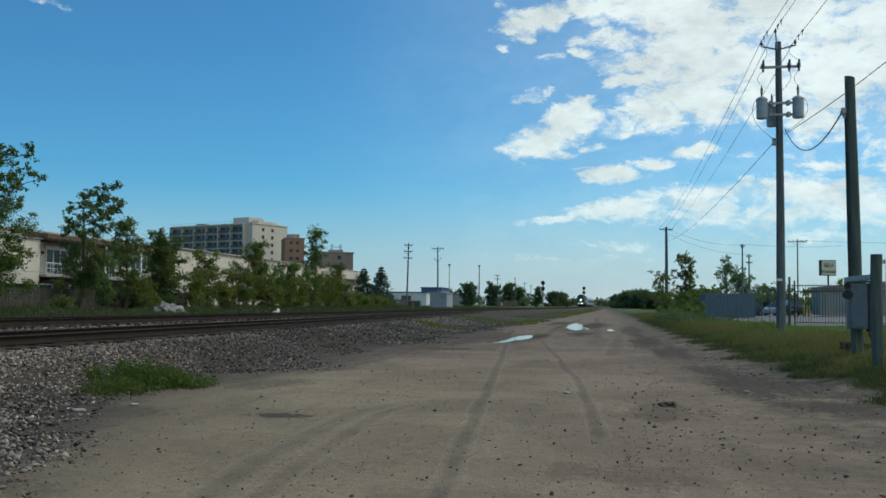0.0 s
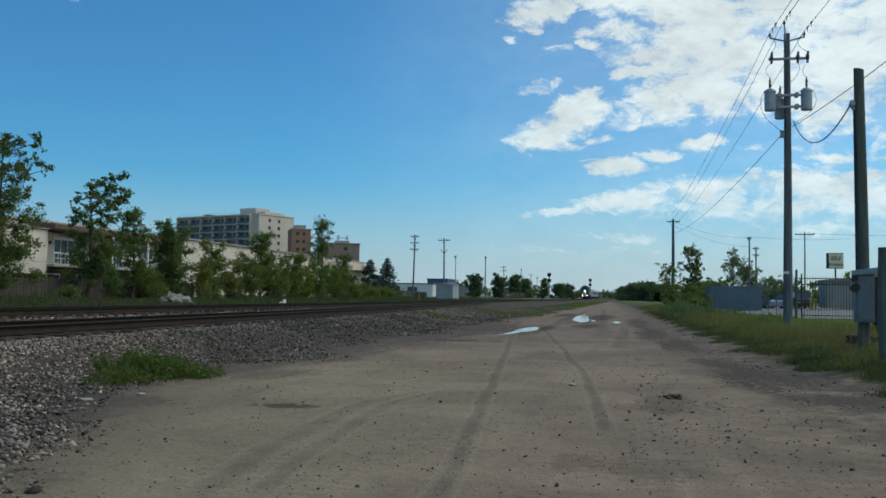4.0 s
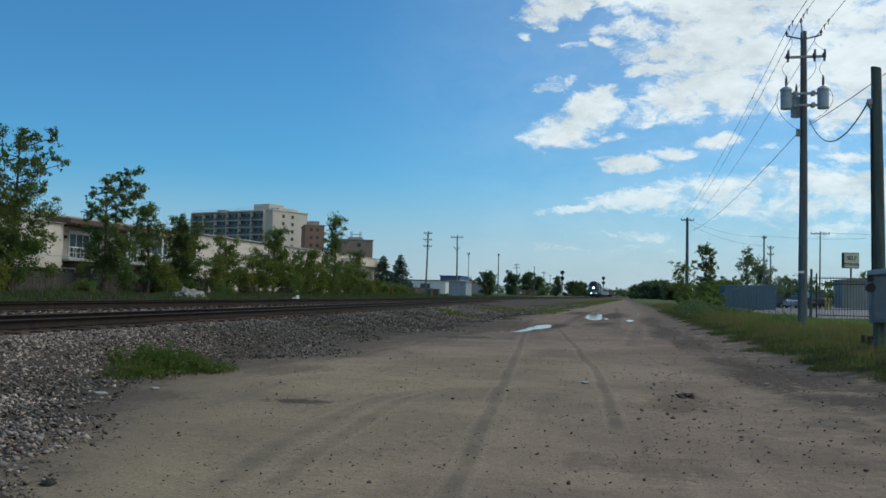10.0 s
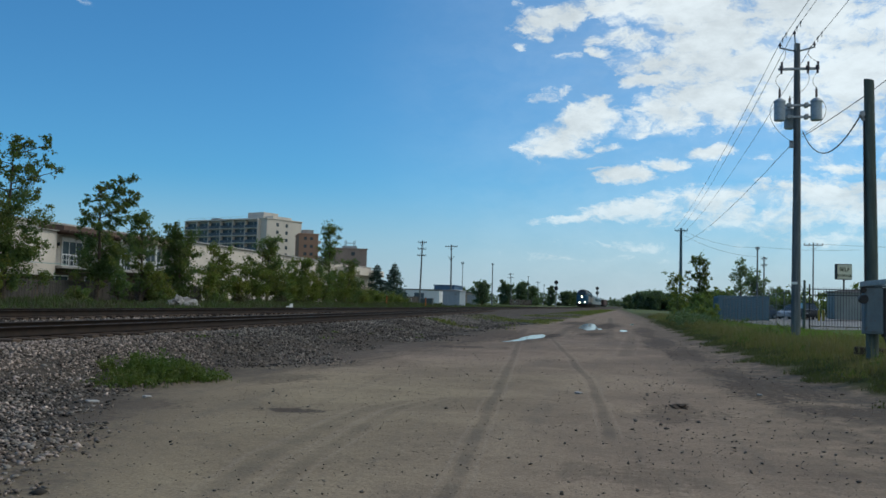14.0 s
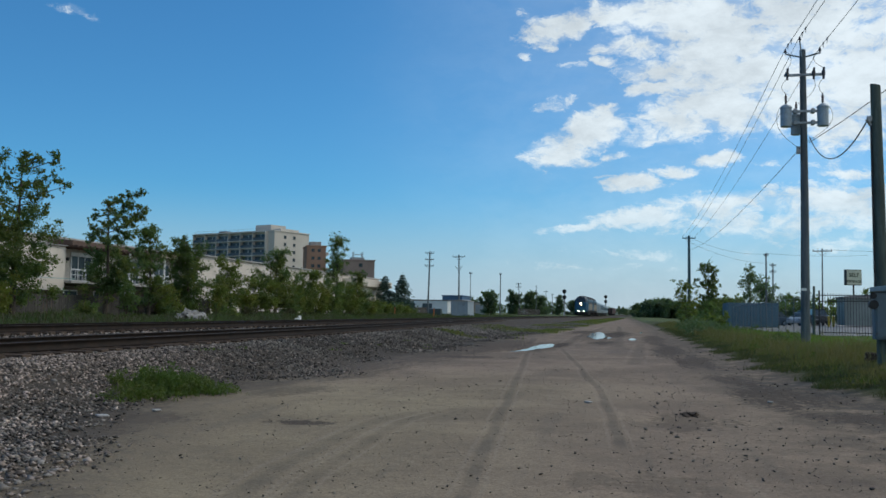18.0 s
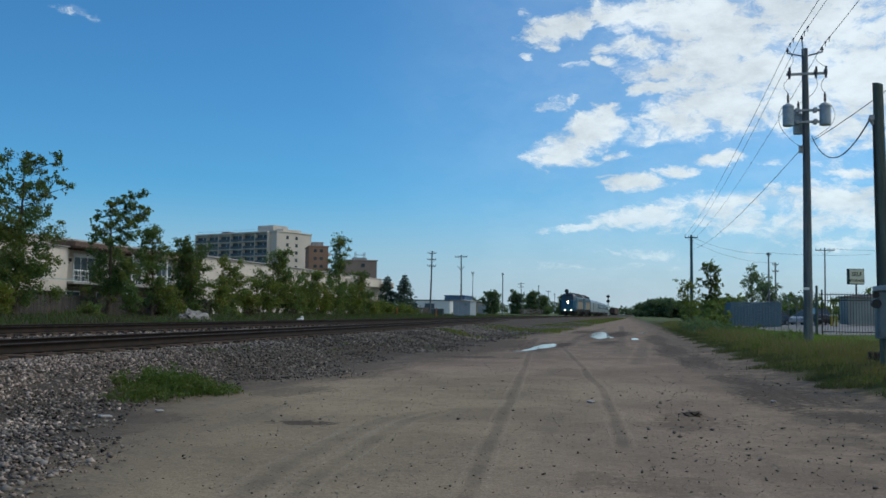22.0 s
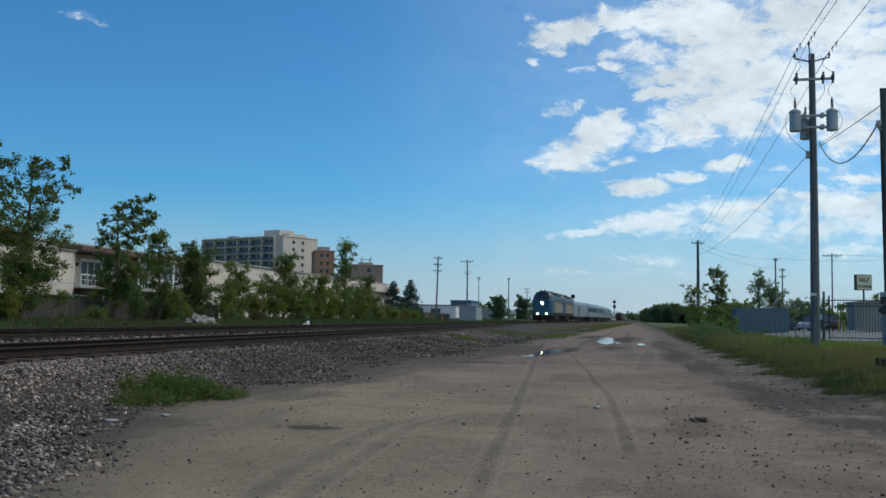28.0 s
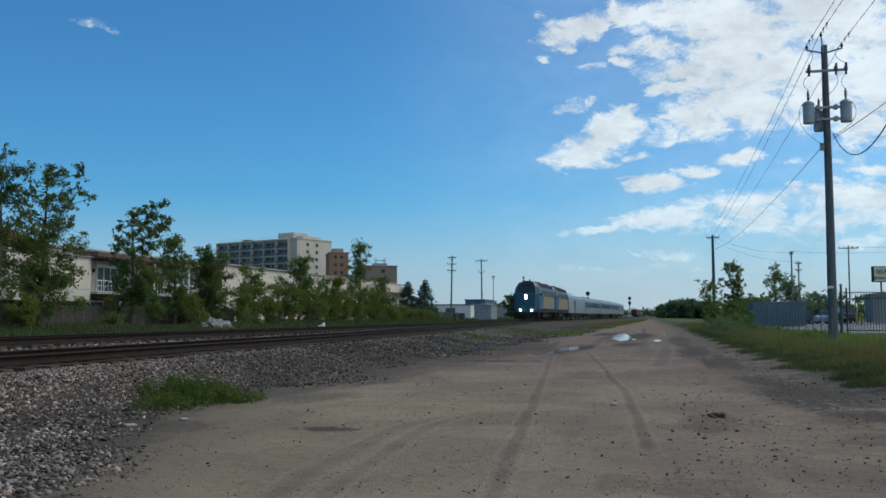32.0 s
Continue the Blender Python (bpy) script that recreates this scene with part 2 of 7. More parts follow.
def ground_mat():
    """Packed dirt with tyre ruts on the road, grass to its right, gravel and dirt at the ballast, grass beyond the line."""
    m = bpy.data.materials.new("ground")
    m.use_nodes = True
    k = Nodes(m.node_tree)
    bsdf = k.nodes["Principled BSDF"]
    co = k.put("ShaderNodeNewGeometry").outputs["Position"]
    s = k.put("ShaderNodeSeparateXYZ", {"Vector": co})
    x, y = s.outputs[0], s.outputs[1]
    n1 = k.noise(co, 0.35, 5.0, 0.6, 0.4)
    n2 = k.noise(co, 2.2, 6.0, 0.65, 0.3)
    n3 = k.noise(co, 38.0, 4.0, 0.65)
    n4 = k.noise(co, 9.0, 5.0, 0.7)
    churn = k.noise(k.put("ShaderNodeMapping", {"Vector": co, "Scale": (1.5, 0.3, 1.0)}).outputs[0], 1.0, 7.0, 0.72, 0.8)
    long_n = k.noise(k.put("ShaderNodeMapping", {"Vector": co, "Scale": (2.2, 0.16, 1.0)}).outputs[0], 1.0, 4.0, 0.6, 0.2)
    dirt = k.mix(k.ramp(n1, 0.35, 0.65), (0.335, 0.262, 0.168), (0.24, 0.186, 0.123))
    dirt = k.mix(k.math("MAXIMUM", k.math("MULTIPLY", k.ramp(x, -3.5, 0.5), 0.75), k.ramp(y, 12.0, 22.0, 0.0, 0.85)), dirt, k.mix(k.ramp(n1, 0.35, 0.65), (0.315, 0.232, 0.168), (0.215, 0.158, 0.119)))
    dirt = k.mix(k.ramp(n2, 0.45, 0.75, 0.0, 0.35), dirt, (0.16, 0.124, 0.095))
    mud = k.math("MULTIPLY", k.ramp(x, 0.4, 2.6), k.ramp(y, 30.0, 16.0))
    dirt = k.mix(k.math("MULTIPLY", mud, k.ramp(k.math("ADD", k.math("MULTIPLY", n2, 0.6), k.math("MULTIPLY", n1, 0.4)), 0.38, 0.58, 0.2, 0.75)), dirt, (0.135, 0.105, 0.077))
    dirt = k.mix(k.ramp(long_n, 0.5, 0.72, 0.0, 0.3), dirt, (0.15, 0.125, 0.10))
    wob = k.math("MULTIPLY", k.math("SUBTRACT", n1, 0.5), 1.6)
    # wheel ruts, darker and damp, with a paler pushed-up lip
    def course(pts):
        cx = pts[0][1]
        for (ya, xa), (yb, xb) in zip(pts, pts[1:]):
            cx = k.math("ADD", cx, k.ramp(y, ya, yb, 0.0, xb - xa, smooth=False))
        return cx

    ruts = [(((4.0, -1.0), (6.8, -1.27), (10.0, -1.6), (15.5, -2.15), (28.5, -3.52), (34.0, -4.0)), 0.068, 0.45),
            (((8.6, -0.14), (12.4, -0.42), (16.1, -0.75), (23.0, -1.54), (30.0, -2.4), (38.0, -3.42)), 0.065, 0.5),
            (((5.0, -2.6), (7.2, -2.92), (10.5, -3.06), (12.5, -2.7)), 0.10, 0.3), (((5.0, -2.25), (7.2, -2.55), (10.5, -2.75), (13.0, -2.4)), 0.07, 0.25),
            (((24.0, -0.2), (30.0, -0.12), (44.0, 0.0)), 0.17, 0.35), (((30.0, -3.3), (38.0, -4.6), (48.0, -5.5)), 0.16, 0.75),
            (((36.0, -3.0), (50.0, -3.5), (90.0, -3.6)), 0.22, 0.6), (((36.0, -0.9), (60.0, -1.4), (100.0, -2.4)), 0.22, 0.6),
            (((4.0, 0.9), (9.0, 0.4)), 0.16, 0.3)]
    for pts, wide, deep in ruts:
        off = k.math("ABSOLUTE", k.math("ADD", k.math("SUBTRACT", x, course(pts)), k.math("MULTIPLY", wob, 0.1)))
        ends = k.math("MULTIPLY", k.ramp(y, pts[0][0], pts[0][0] + 1.0), k.ramp(y, pts[-1][0], pts[-1][0] - 2.0))
        line = k.math("MULTIPLY", k.ramp(off, wide * 0.5, wide * 1.25, 1.0, 0.0), k.ramp(k.math("ADD", k.math("MULTIPLY", n4, 0.5), k.math("MULTIPLY", n2, 0.5)), 0.35, 0.58, 0.25, 1.0))
        dirt = k.mix(k.math("MULTIPLY", k.math("MULTIPLY", line, ends), deep), dirt, (0.10, 0.084, 0.068))
        lip = k.math("MULTIPLY", k.ramp(k.math("ABSOLUTE", k.math("SUBTRACT", off, wide * 1.7)), 0.0, wide * 0.5, 1.0, 0.0), ends)
        dirt = k.mix(k.math("MULTIPLY", lip, 0.25), dirt, (0.36, 0.29, 0.215))
    damp = k.math("MULTIPLY", k.math("MULTIPLY", k.ramp(y, 16.0, 36.0, 0.0, 0.6), k.ramp(y, 75.0, 50.0, 0.3, 1.0)), k.ramp(churn, 0.4, 0.58, 0.1, 1.0))
    dirt = k.mix(damp, dirt, (0.185, 0.138, 0.108))
    # churned wet earth round the puddles and dark spills by the verge
    wet = [(-4.9, 26.0, 1.4, 0.9, 0.8), (-5.6, 36.0, 1.3, 8.0, 0.75), (-3.3, 38.5, 0.35, 2.5, 0.95), (-3.9, 36.0, 0.9, 6.0, 0.5), (-4.2, 66.0, 0.9, 6.0, 0.9), (-1.6, 62.0, 0.9, 9.0, 0.9),
           (-1.7, 42.0, 0.7, 3.0, 0.85), (-2.4, 56.0, 1.3, 11.0, 0.55), (2.2, 16.0, 0.8, 2.4, 0.95), (1.8, 19.5, 0.45, 1.8, 0.8), (3.0, 12.8, 0.9, 0.8, 0.85)]
    spill = [(0.62, 11.6, 0.5, 1.0, 0.5), (1.55, 27.0, 0.6, 4.0, 0.85), (0.95, 35.0, 0.6, 7.0, 0.85), (0.6, 50.0, 0.6, 10.0, 0.75), (-3.88, 10.0, 0.42, 0.22, 0.9), (-5.9, 8.3, 0.7, 0.9, 0.7),
             (-5.9, 9.8, 0.8, 0.5, 0.6), (-0.35, 7.3, 0.28, 0.4, 0.25), (0.15, 7.2, 0.3, 0.6, 0.28), (-5.9, 14.0, 0.9, 1.2, 0.5), (-6.0, 19.0, 0.8, 4.0, 0.6), (-5.8, 26.0, 0.9, 5.0, 0.6)]
    for px, py, qx, qy, deep in wet + spill:
        qa = k.math("DIVIDE", k.math("SUBTRACT", x, px), qx)
        qb = k.math("DIVIDE", k.math("SUBTRACT", y, py), qy)
        r2 = k.math("ADD", k.math("ADD", k.math("MULTIPLY", qa, qa), k.math("MULTIPLY", qb, qb)), k.math("ADD", k.math("MULTIPLY", k.math("SUBTRACT", churn, 0.56), 5.0), k.math("MULTIPLY", k.math("SUBTRACT", n4, 0.5), 5.0)))
        dirt = k.mix(k.ramp(r2, 0.2, 0.9, deep, 0.0), dirt, (0.088, 0.067, 0.051))
    # gravel under the loose stones, darkened to paint the shade in their gaps
    gravel = k.mix(k.ramp(n4, 0.35, 0.65), (0.112, 0.09, 0.07), (0.048, 0.04, 0.032))
    grass = k.mix(k.ramp(n2, 0.35, 0.65), (0.046, 0.058, 0.02), (0.07, 0.07, 0.026))
    grass = k.mix(k.ramp(n1, 0.42, 0.66, 0.0, 0.8), grass, (0.115, 0.095, 0.045))
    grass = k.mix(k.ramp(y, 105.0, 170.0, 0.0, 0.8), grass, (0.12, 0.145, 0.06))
    lawn = k.math("MULTIPLY", k.math("MULTIPLY", k.ramp(k.math("ADD", x, wob), 4.4, 5.6), k.ramp(y, 28.0, 36.0)), k.math("MULTIPLY", k.ramp(y, 112.0, 95.0), k.ramp(n2, 0.3, 0.6, 0.55, 1.0)))
    grass = k.mix(lawn, grass, (0.085, 0.15, 0.02))
    # right verge
    ex = k.math("ADD", x, k.math("ADD", k.math("MULTIPLY", wob, 0.35), k.math("MULTIPLY", k.math("SUBTRACT", n2, 0.5), 0.9)))
    edge = 3.7
    for ya, yb, d in ((12.0, 20.0, -0.75), (20.0, 37.0, -0.65), (37.0, 118.0, -1.5), (118.0, 350.0, -5.8)):
        edge = k.math("ADD", edge, k.ramp(y, ya, yb, 0.0, d, smooth=False))
    right = k.ramp(k.math("SUBTRACT", ex, edge), 0.0, 0.5)
    strip = k.math("MULTIPLY", k.ramp(k.math("SUBTRACT", ex, edge), -2.2, -0.2), k.ramp(n2, 0.36, 0.58))
    col = k.mix(k.math("MULTIPLY", strip, 0.8), dirt, (0.105, 0.088, 0.07))
    col = k.mix(right, col, grass)
    # ballast foot
    lx = k.math("ADD", x, k.math("ADD", wob, k.math("MULTIPLY", k.math("SUBTRACT", n2, 0.5), 2.2)))
    lx = k.math("ADD", lx, k.ramp(y, 12.0, 4.5, 0.0, -2.6, smooth=False))
    foot = k.math("MULTIPLY", k.ramp(lx, -5.3, -6.5), k.ramp(n4, 0.35, 0.62, 0.15, 0.8))
    col = k.mix(foot, col, (0.115, 0.093, 0.074))
    col = k.mix(k.ramp(lx, -6.1, -7.3, 0.0, 0.95), col, gravel)
    far_edge = k.math("MULTIPLY", k.ramp(y, 34.0, 60.0), k.ramp(lx, -6.2, -7.4))
    col = k.mix(k.math("MULTIPLY", far_edge, k.math("MULTIPLY", k.ramp(lx, -9.6, -8.6), k.ramp(n1, 0.38, 0.55))), col, grass)
    rank = k.mix(k.ramp(n2, 0.4, 0.62), (0.035, 0.04, 0.018), (0.07, 0.056, 0.034))
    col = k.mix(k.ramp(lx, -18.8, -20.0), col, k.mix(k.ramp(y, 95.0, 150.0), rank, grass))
    tone = k.math("MULTIPLY", k.ramp(n3, 0.25, 0.75, 0.7, 1.3, smooth=False), k.ramp(n4, 0.3, 0.7, 0.86, 1.13, smooth=False))
    col = k.put("ShaderNodeVectorMath", {0: col, "Scale": tone}, operation="SCALE").outputs[0]
    k.join(col, bsdf.inputs["Base Color"])
    bsdf.inputs["Roughness"].default_value = 0.93
    bsdf.inputs["Specular IOR Level"].default_value = 0.08
    h = k.math("ADD", k.math("MULTIPLY", n4, 1.0), k.math("MULTIPLY", n3, 0.5))
    k.join(k.put("ShaderNodeBump", {"Height": h, "Strength": 0.5, "Distance": 0.035}).outputs[0], bsdf.inputs["Normal"])
    return m


M_GROUND = ground_mat()
M_STONE = mat("ballast_stone", (0.40, 0.315, 0.26), (0.175, 0.143, 0.12), 0.15, 0.9, rand=0.85, fine=25)
M_STONE_DK = mat("dark_ballast_stone", (0.185, 0.163, 0.140), (0.07, 0.061, 0.053), 0.25, 0.9, rand=0.9, fine=25)
# distance haze is put into this leaf colour: paler and greyer than the near leaves
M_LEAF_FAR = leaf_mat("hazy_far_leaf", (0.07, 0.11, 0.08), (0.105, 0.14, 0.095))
M_DARKSTONE = mat("dark_stone", (0.09, 0.08, 0.075), (0.15, 0.13, 0.11), 1.0, 0.9, rand=0.4)
M_TIE = mat("weathered_tie", (0.115, 0.08, 0.056), (0.065, 0.048, 0.037), 2.0, 0.92, rand=0.3, stretch=(1, 6, 6))
M_RAIL = mat("rusty_rail", (0.03, 0.02, 0.014), (0.018, 0.014, 0.011), 4.0, 0.8, 0.0)
M_RAILTOP = mat("worn_rail_head", (0.085, 0.07, 0.062), (0.05, 0.042, 0.038), 3.0, 0.6, 0.3, bump=0.05)
# weathered grey wood, with a bluish veil of haze mixed into the colour
M_POLE = mat("weathered_pole", (0.165, 0.18, 0.185), (0.105, 0.115, 0.12), 2.0, 0.9, fine=30, stretch=(6, 6, 0.5), bump=0.4)
M_POLE_GREEN = mat("treated_pole", (0.135, 0.16, 0.135), (0.09, 0.105, 0.088), 2.0, 0.9, fine=30, stretch=(6, 6, 0.5), bump=0.4)
M_STEEL = mat("galvanised_steel", (0.34, 0.36, 0.37), (0.26, 0.28, 0.29), 6.0, 0.5, 0.8, bump=0.08)
# grey can paint, tinted bluer for the same haze
M_CAN = mat("grey_transformer", (0.40, 0.46, 0.50), (0.33, 0.385, 0.42), 5.0, 0.45, 0.0, bump=0.05, stain=(0.25, 0.22, 0.2))
M_BLACK = mat("black_iron", (0.02, 0.02, 0.022), (0.03, 0.03, 0.03), 6.0, 0.55, 0.3, bump=0.1)
M_WIRE = mat("dark_wire", (0.035, 0.035, 0.038), None, 4.0, 0.6, 0.3, bump=0.0)
M_PORC = mat("brown_porcelain", (0.07, 0.045, 0.04), None, 8.0, 0.25, bump=0.0)
M_STUCCO = mat("cream_stucco", (0.68, 0.605, 0.515), (0.61, 0.54, 0.46), 0.5, 0.9, grain=0.06, stain=(0.54, 0.48, 0.41))
M_TRIMW = mat("white_paint", (0.80, 0.80, 0.78), (0.72, 0.71, 0.68), 3.0, 0.6, grain=0.06, bump=0.05)
M_BROWNTRIM = mat("brown_fascia", (0.16, 0.105, 0.08), (0.11, 0.075, 0.06), 2.0, 0.7)
M_CONC = mat("concrete", (0.42, 0.40, 0.37), (0.33, 0.31, 0.29), 0.8, 0.9, grain=0.12)
M_CONC_LT = mat("pale_concrete", (0.59, 0.54, 0.475), (0.53, 0.485, 0.425), 0.15, 0.9, grain=0.06)
# brick red lightened in the colour itself to take in distance haze
M_BRICK_R = mat("red_brick_wall", (0.37, 0.22, 0.15), (0.32, 0.19, 0.13), 0.2, 0.9, grain=0.12)
M_BRICK_B = mat("brown_brick_wall", (0.31, 0.235, 0.20), (0.26, 0.195, 0.168), 0.2, 0.9, grain=0.12)
M_GLASS = mat("window_glass", (0.03, 0.045, 0.055), (0.05, 0.065, 0.075), 1.5, 0.14, bump=0.0, grain=0.05, spec=0.35)
M_ROOF = mat("roof_felt", (0.18, 0.175, 0.17), None, 0.6, 0.95)
M_BARK = mat("bark", (0.13, 0.10, 0.075), (0.08, 0.065, 0.05), 6.0, 0.95, bump=0.6)
M_LEAF = leaf_mat("poplar_leaf", (0.046, 0.088, 0.044), (0.115, 0.155, 0.06), sere=(0.19, 0.165, 0.035))
M_LEAF_Y = leaf_mat("bush_leaf", (0.08, 0.11, 0.025), (0.17, 0.175, 0.036), sere=(0.18, 0.14, 0.035))
M_LEAF_D = leaf_mat("dark_leaf", (0.042, 0.072, 0.036), (0.095, 0.125, 0.052), sere=(0.14, 0.12, 0.035))
M_SPRUCE = leaf_mat("blue_spruce_needles", (0.030, 0.062, 0.052), (0.055, 0.095, 0.085), 0.1)
M_GRASS = leaf_mat("grass_blade", (0.07, 0.105, 0.02), (0.195, 0.185, 0.045), 0.35, sere=(0.20, 0.14, 0.06))
M_POLE_TEAL = mat("teal_treated_pole", (0.075, 0.135, 0.155), (0.055, 0.10, 0.11), 2.0, 0.85, fine=30, stretch=(6, 6, 0.5), bump=0.3)
M_WOODGREY = mat("grey_fence_board", (0.11, 0.10, 0.088), (0.055, 0.05, 0.044), 1.5, 0.92, rand=0.2, stretch=(5, 5, 0.6))


# ---------------------------------------------------------------- mesh helpers


def box(bm, x0, x1, y0, y1, z0, z1, bevel=0.0):
    """An upright block between two corners, its edges rounded by bevel."""
    made = bmesh.ops.create_cube(bm, size=1.0)
    vs = made["verts"]
    bmesh.ops.scale(bm, vec=(abs(x1 - x0), abs(y1 - y0), abs(z1 - z0)), verts=vs)
    bmesh.ops.translate(bm, vec=((x0 + x1) / 2, (y0 + y1) / 2, (z0 + z1) / 2), verts=vs)
    if bevel:
        edges = list({e for v in vs for e in v.link_edges})
        bmesh.ops.bevel(bm, geom=edges, offset=bevel, segments=1, affect="EDGES")
    return bm


def rod(bm, p, q, r0, r1=None, n=8, caps=True):
    """A round bar from p to q, tapering from r0 to r1."""
    p, q = Vector(p), Vector(q)
    m = Matrix.Translation((p + q) / 2) @ (q - p).to_track_quat("Z", "Y").to_matrix().to_4x4()
    bmesh.ops.create_cone(bm, cap_ends=caps, segments=n, radius1=r0, radius2=r0 if r1 is None else r1, depth=(q - p).length, matrix=m)
    return bm


def mesh_of(name, bm, material, smooth=False):
    me = bpy.data.meshes.new(name)
    bm.normal_update()
    bm.to_mesh(me)
    bm.free()
    me.materials.append(material)
    if smooth:
        me.polygons.foreach_set("use_smooth", [True] * len(me.polygons))
    return me


def part(name, bm, material, parent=None, label="", smooth=False):
    """One mesh object under a thing or under a part."""
    ob = new(name, mesh_of(name, bm, material, smooth))
    if parent:
        ob.parent = parent
    if label:
        ob["label"] = label
    return ob


def empty(name, m=None):
    ob = new(name)
    ob.empty_display_size = 0.2
    if m is not None:
        ob.matrix_world = m
    return ob


def bx(*a, **k):
    return box(bmesh.new(), *a, **k)


def rd(*a, **k):
    return rod(bmesh.new(), *a, **k)


def raw(name, verts, faces, material, parent=None):
    """A mesh from arrays of corners and faces."""
    me = bpy.data.meshes.new(name)
    me.from_pydata(verts, [], faces)
    me.update()
    me.materials.append(material)
    ob = new(name, me)
    if parent:
        ob.parent = parent
    return ob


def tri_soup(name, v, f, material, parent=None):
    """A mesh from numpy corners (n, 3) and equal-sided faces (m, k)."""
    me = bpy.data.meshes.new(name)
    m, k = f.shape
    me.vertices.add(len(v))
    me.vertices.foreach_set("co", v.astype(np.float32).ravel())
    me.loops.add(m * k)
    me.loops.foreach_set("vertex_index", f.astype(np.int32).ravel())
    me.polygons.add(m)
    me.polygons.foreach_set("loop_start", np.arange(0, m * k, k, dtype=np.int32))
    me.update(calc_edges=True)
    me.materials.append(material)
    ob = new(name, me)
    if parent:
        ob.parent = parent
    return ob


def spline(y, pts):
    """A smooth curve through points (y, x)."""
    ys, xs = np.array([p[0] for p in pts], float), np.array([p[1] for p in pts], float)
    d = np.gradient(xs, ys)
    y = np.clip(y, ys[0], ys[-1])
    i = np.clip(np.searchsorted(ys, y, side="right") - 1, 0, len(ys) - 2)
    h = ys[i + 1] - ys[i]
    s = (y - ys[i]) / h
    return (2 * s**3 - 3 * s**2 + 1) * xs[i] + (s**3 - 2 * s**2 + s) * h * d[i] + (-2 * s**3 + 3 * s**2) * xs[i + 1] + (s**3 - s**2) * h * d[i + 1]


MAIN = [(-120, -16.2), (60, -16.2), (150, -16.2), (170, -15.9), (195, -15.0), (222, -14.1), (255, -13.6), (300, -14.0), (361, -15.0), (500, -16.0), (900, -18.0), (1500, -20.0)]
SIDING = [(-120, -11.3), (20, -11.3), (26, -11.45), (38, -11.95), (52, -12.7), (72, -13.9), (95, -15.3), (112, -16.1), (125, -16.2)]
RAIL_MAIN, RAIL_SIDE = 0.78, 0.66


def main_x(y):
    return spline(y, MAIN)


def side_x(y):
    return spline(y, SIDING)


# ---------------------------------------------------------------- ground
# centre line of each puddle as (y, x, half width)
PUDDLES = [[(31.0, -4.38, 0.02), (31.8, -4.12, 0.14), (33.0, -4.02, 0.22), (33.8, -4.0, 0.14), (34.6, -3.9, 0.30), (36.5, -3.86, 0.38), (38.6, -3.88, 0.3), (40.0, -3.85, 0.03)],
           [(48.6, -2.3, 0.03), (51.0, -2.4, 0.38), (54.0, -2.5, 0.58), (58.0, -2.75, 0.55), (64.0, -2.95, 0.45), (69.0, -3.1, 0.05)],
           [(47.8, -0.5, 0.03), (49.2, -0.48, 0.22), (50.8, -0.5, 0.2), (52.4, -0.52, 0.02)],
           [(66.0, -0.1, 0.02), (69.0, -0.05, 0.15), (72.0, 0.0, 0.02)], [(51.4, -1.85, 0.03), (53.0, -1.8, 0.14), (54.6, -1.9, 0.03)]]


def smooth(v, a, b):
    s = np.clip((v - a) / (b - a), 0, 1)
    return s * s * (3 - 2 * s)


def cheap_noise(x, y):
    return (np.sin(x * 1.7 + 0.6 * np.sin(y * 0.9)) * np.cos(y * 1.3 + 0.8 * np.sin(x * 1.1)) + 0.5 * np.sin(3.1 * x + 1.3) * np.sin(2.7 * y + 0.4 * x)) / 1.5


def road_edge(y):
    """Where the road's right side ends."""
    return np.interp(y, (12, 15, 20, 26, 37, 60, 118, 250, 350, 500), (3.7, 3.45, 2.95, 2.55, 2.3, 1.9, 0.8, -3.0, -5.0, -7.0))


def ground_z(x, y):
    """Height of the ground sheet."""
    x, y = np.asarray(x, float), np.asarray(y, float)
    near = np.exp(-((np.hypot(x, y) / 120.0) ** 2))
    z = 0.012 * cheap_noise(x, y) * near
    edge = road_edge(y)
    z = z + 0.35 * smooth(x, edge - 0.4, edge + 1.9)
    z = z + np.clip(0.033 * (x - 10), 0, 0.5) * smooth(y, 30, 60) - 0.24 * smooth(x, 6.5, 9.0) * smooth(y, 55, 80)
    s, m = side_x(y), main_x(y)
    bal = (RAIL_SIDE - 0.235) * smooth(-x, -s - 4.6, -s - 1.75)
    bal = np.maximum(bal, (RAIL_MAIN - 0.24) * smooth(-x, -m - 4.0, -m - 1.75))
    z = z + bal
    z = z + 0.15 * smooth(-x, 24.0, 36.0)
    for line in PUDDLES:
        py, px, pw = zip(*line)
        cx, cw = np.interp(y, py, px), np.interp(y, py, pw)
        away = np.clip(py[0] - y, 0, 9) + np.clip(y - py[-1], 0, 9)
        z = z - 0.05 * smooth(-np.abs(x - cx), -cw - 0.3, -cw) * np.exp(-away * away * 4.0)
    return z


def steps(a, b, first, grow, top):
    out, s = [a], first
    while out[-1] < b:
        out.append(out[-1] + s)
        s = min(s * grow, top)
    return out


xs = np.array(sorted([-v for v in steps(21, 3000, 0.5, 1.25, 600)]) + list(np.arange(-20.8, -5.0, 0.2)) + list(np.arange(-5.0, 6.0, 0.16)) + list(np.arange(6.0, 12.0, 0.3)) + steps(12.2, 3000, 0.4, 1.2, 600))
ys = np.array(sorted([-v for v in steps(4, 600, 0.5, 1.3, 200)]) + list(np.arange(-3.0, 4.0, 0.5)) + steps(4.2, 4800, 0.16, 1.022, 400))
GX, GY = np.meshgrid(xs, ys)
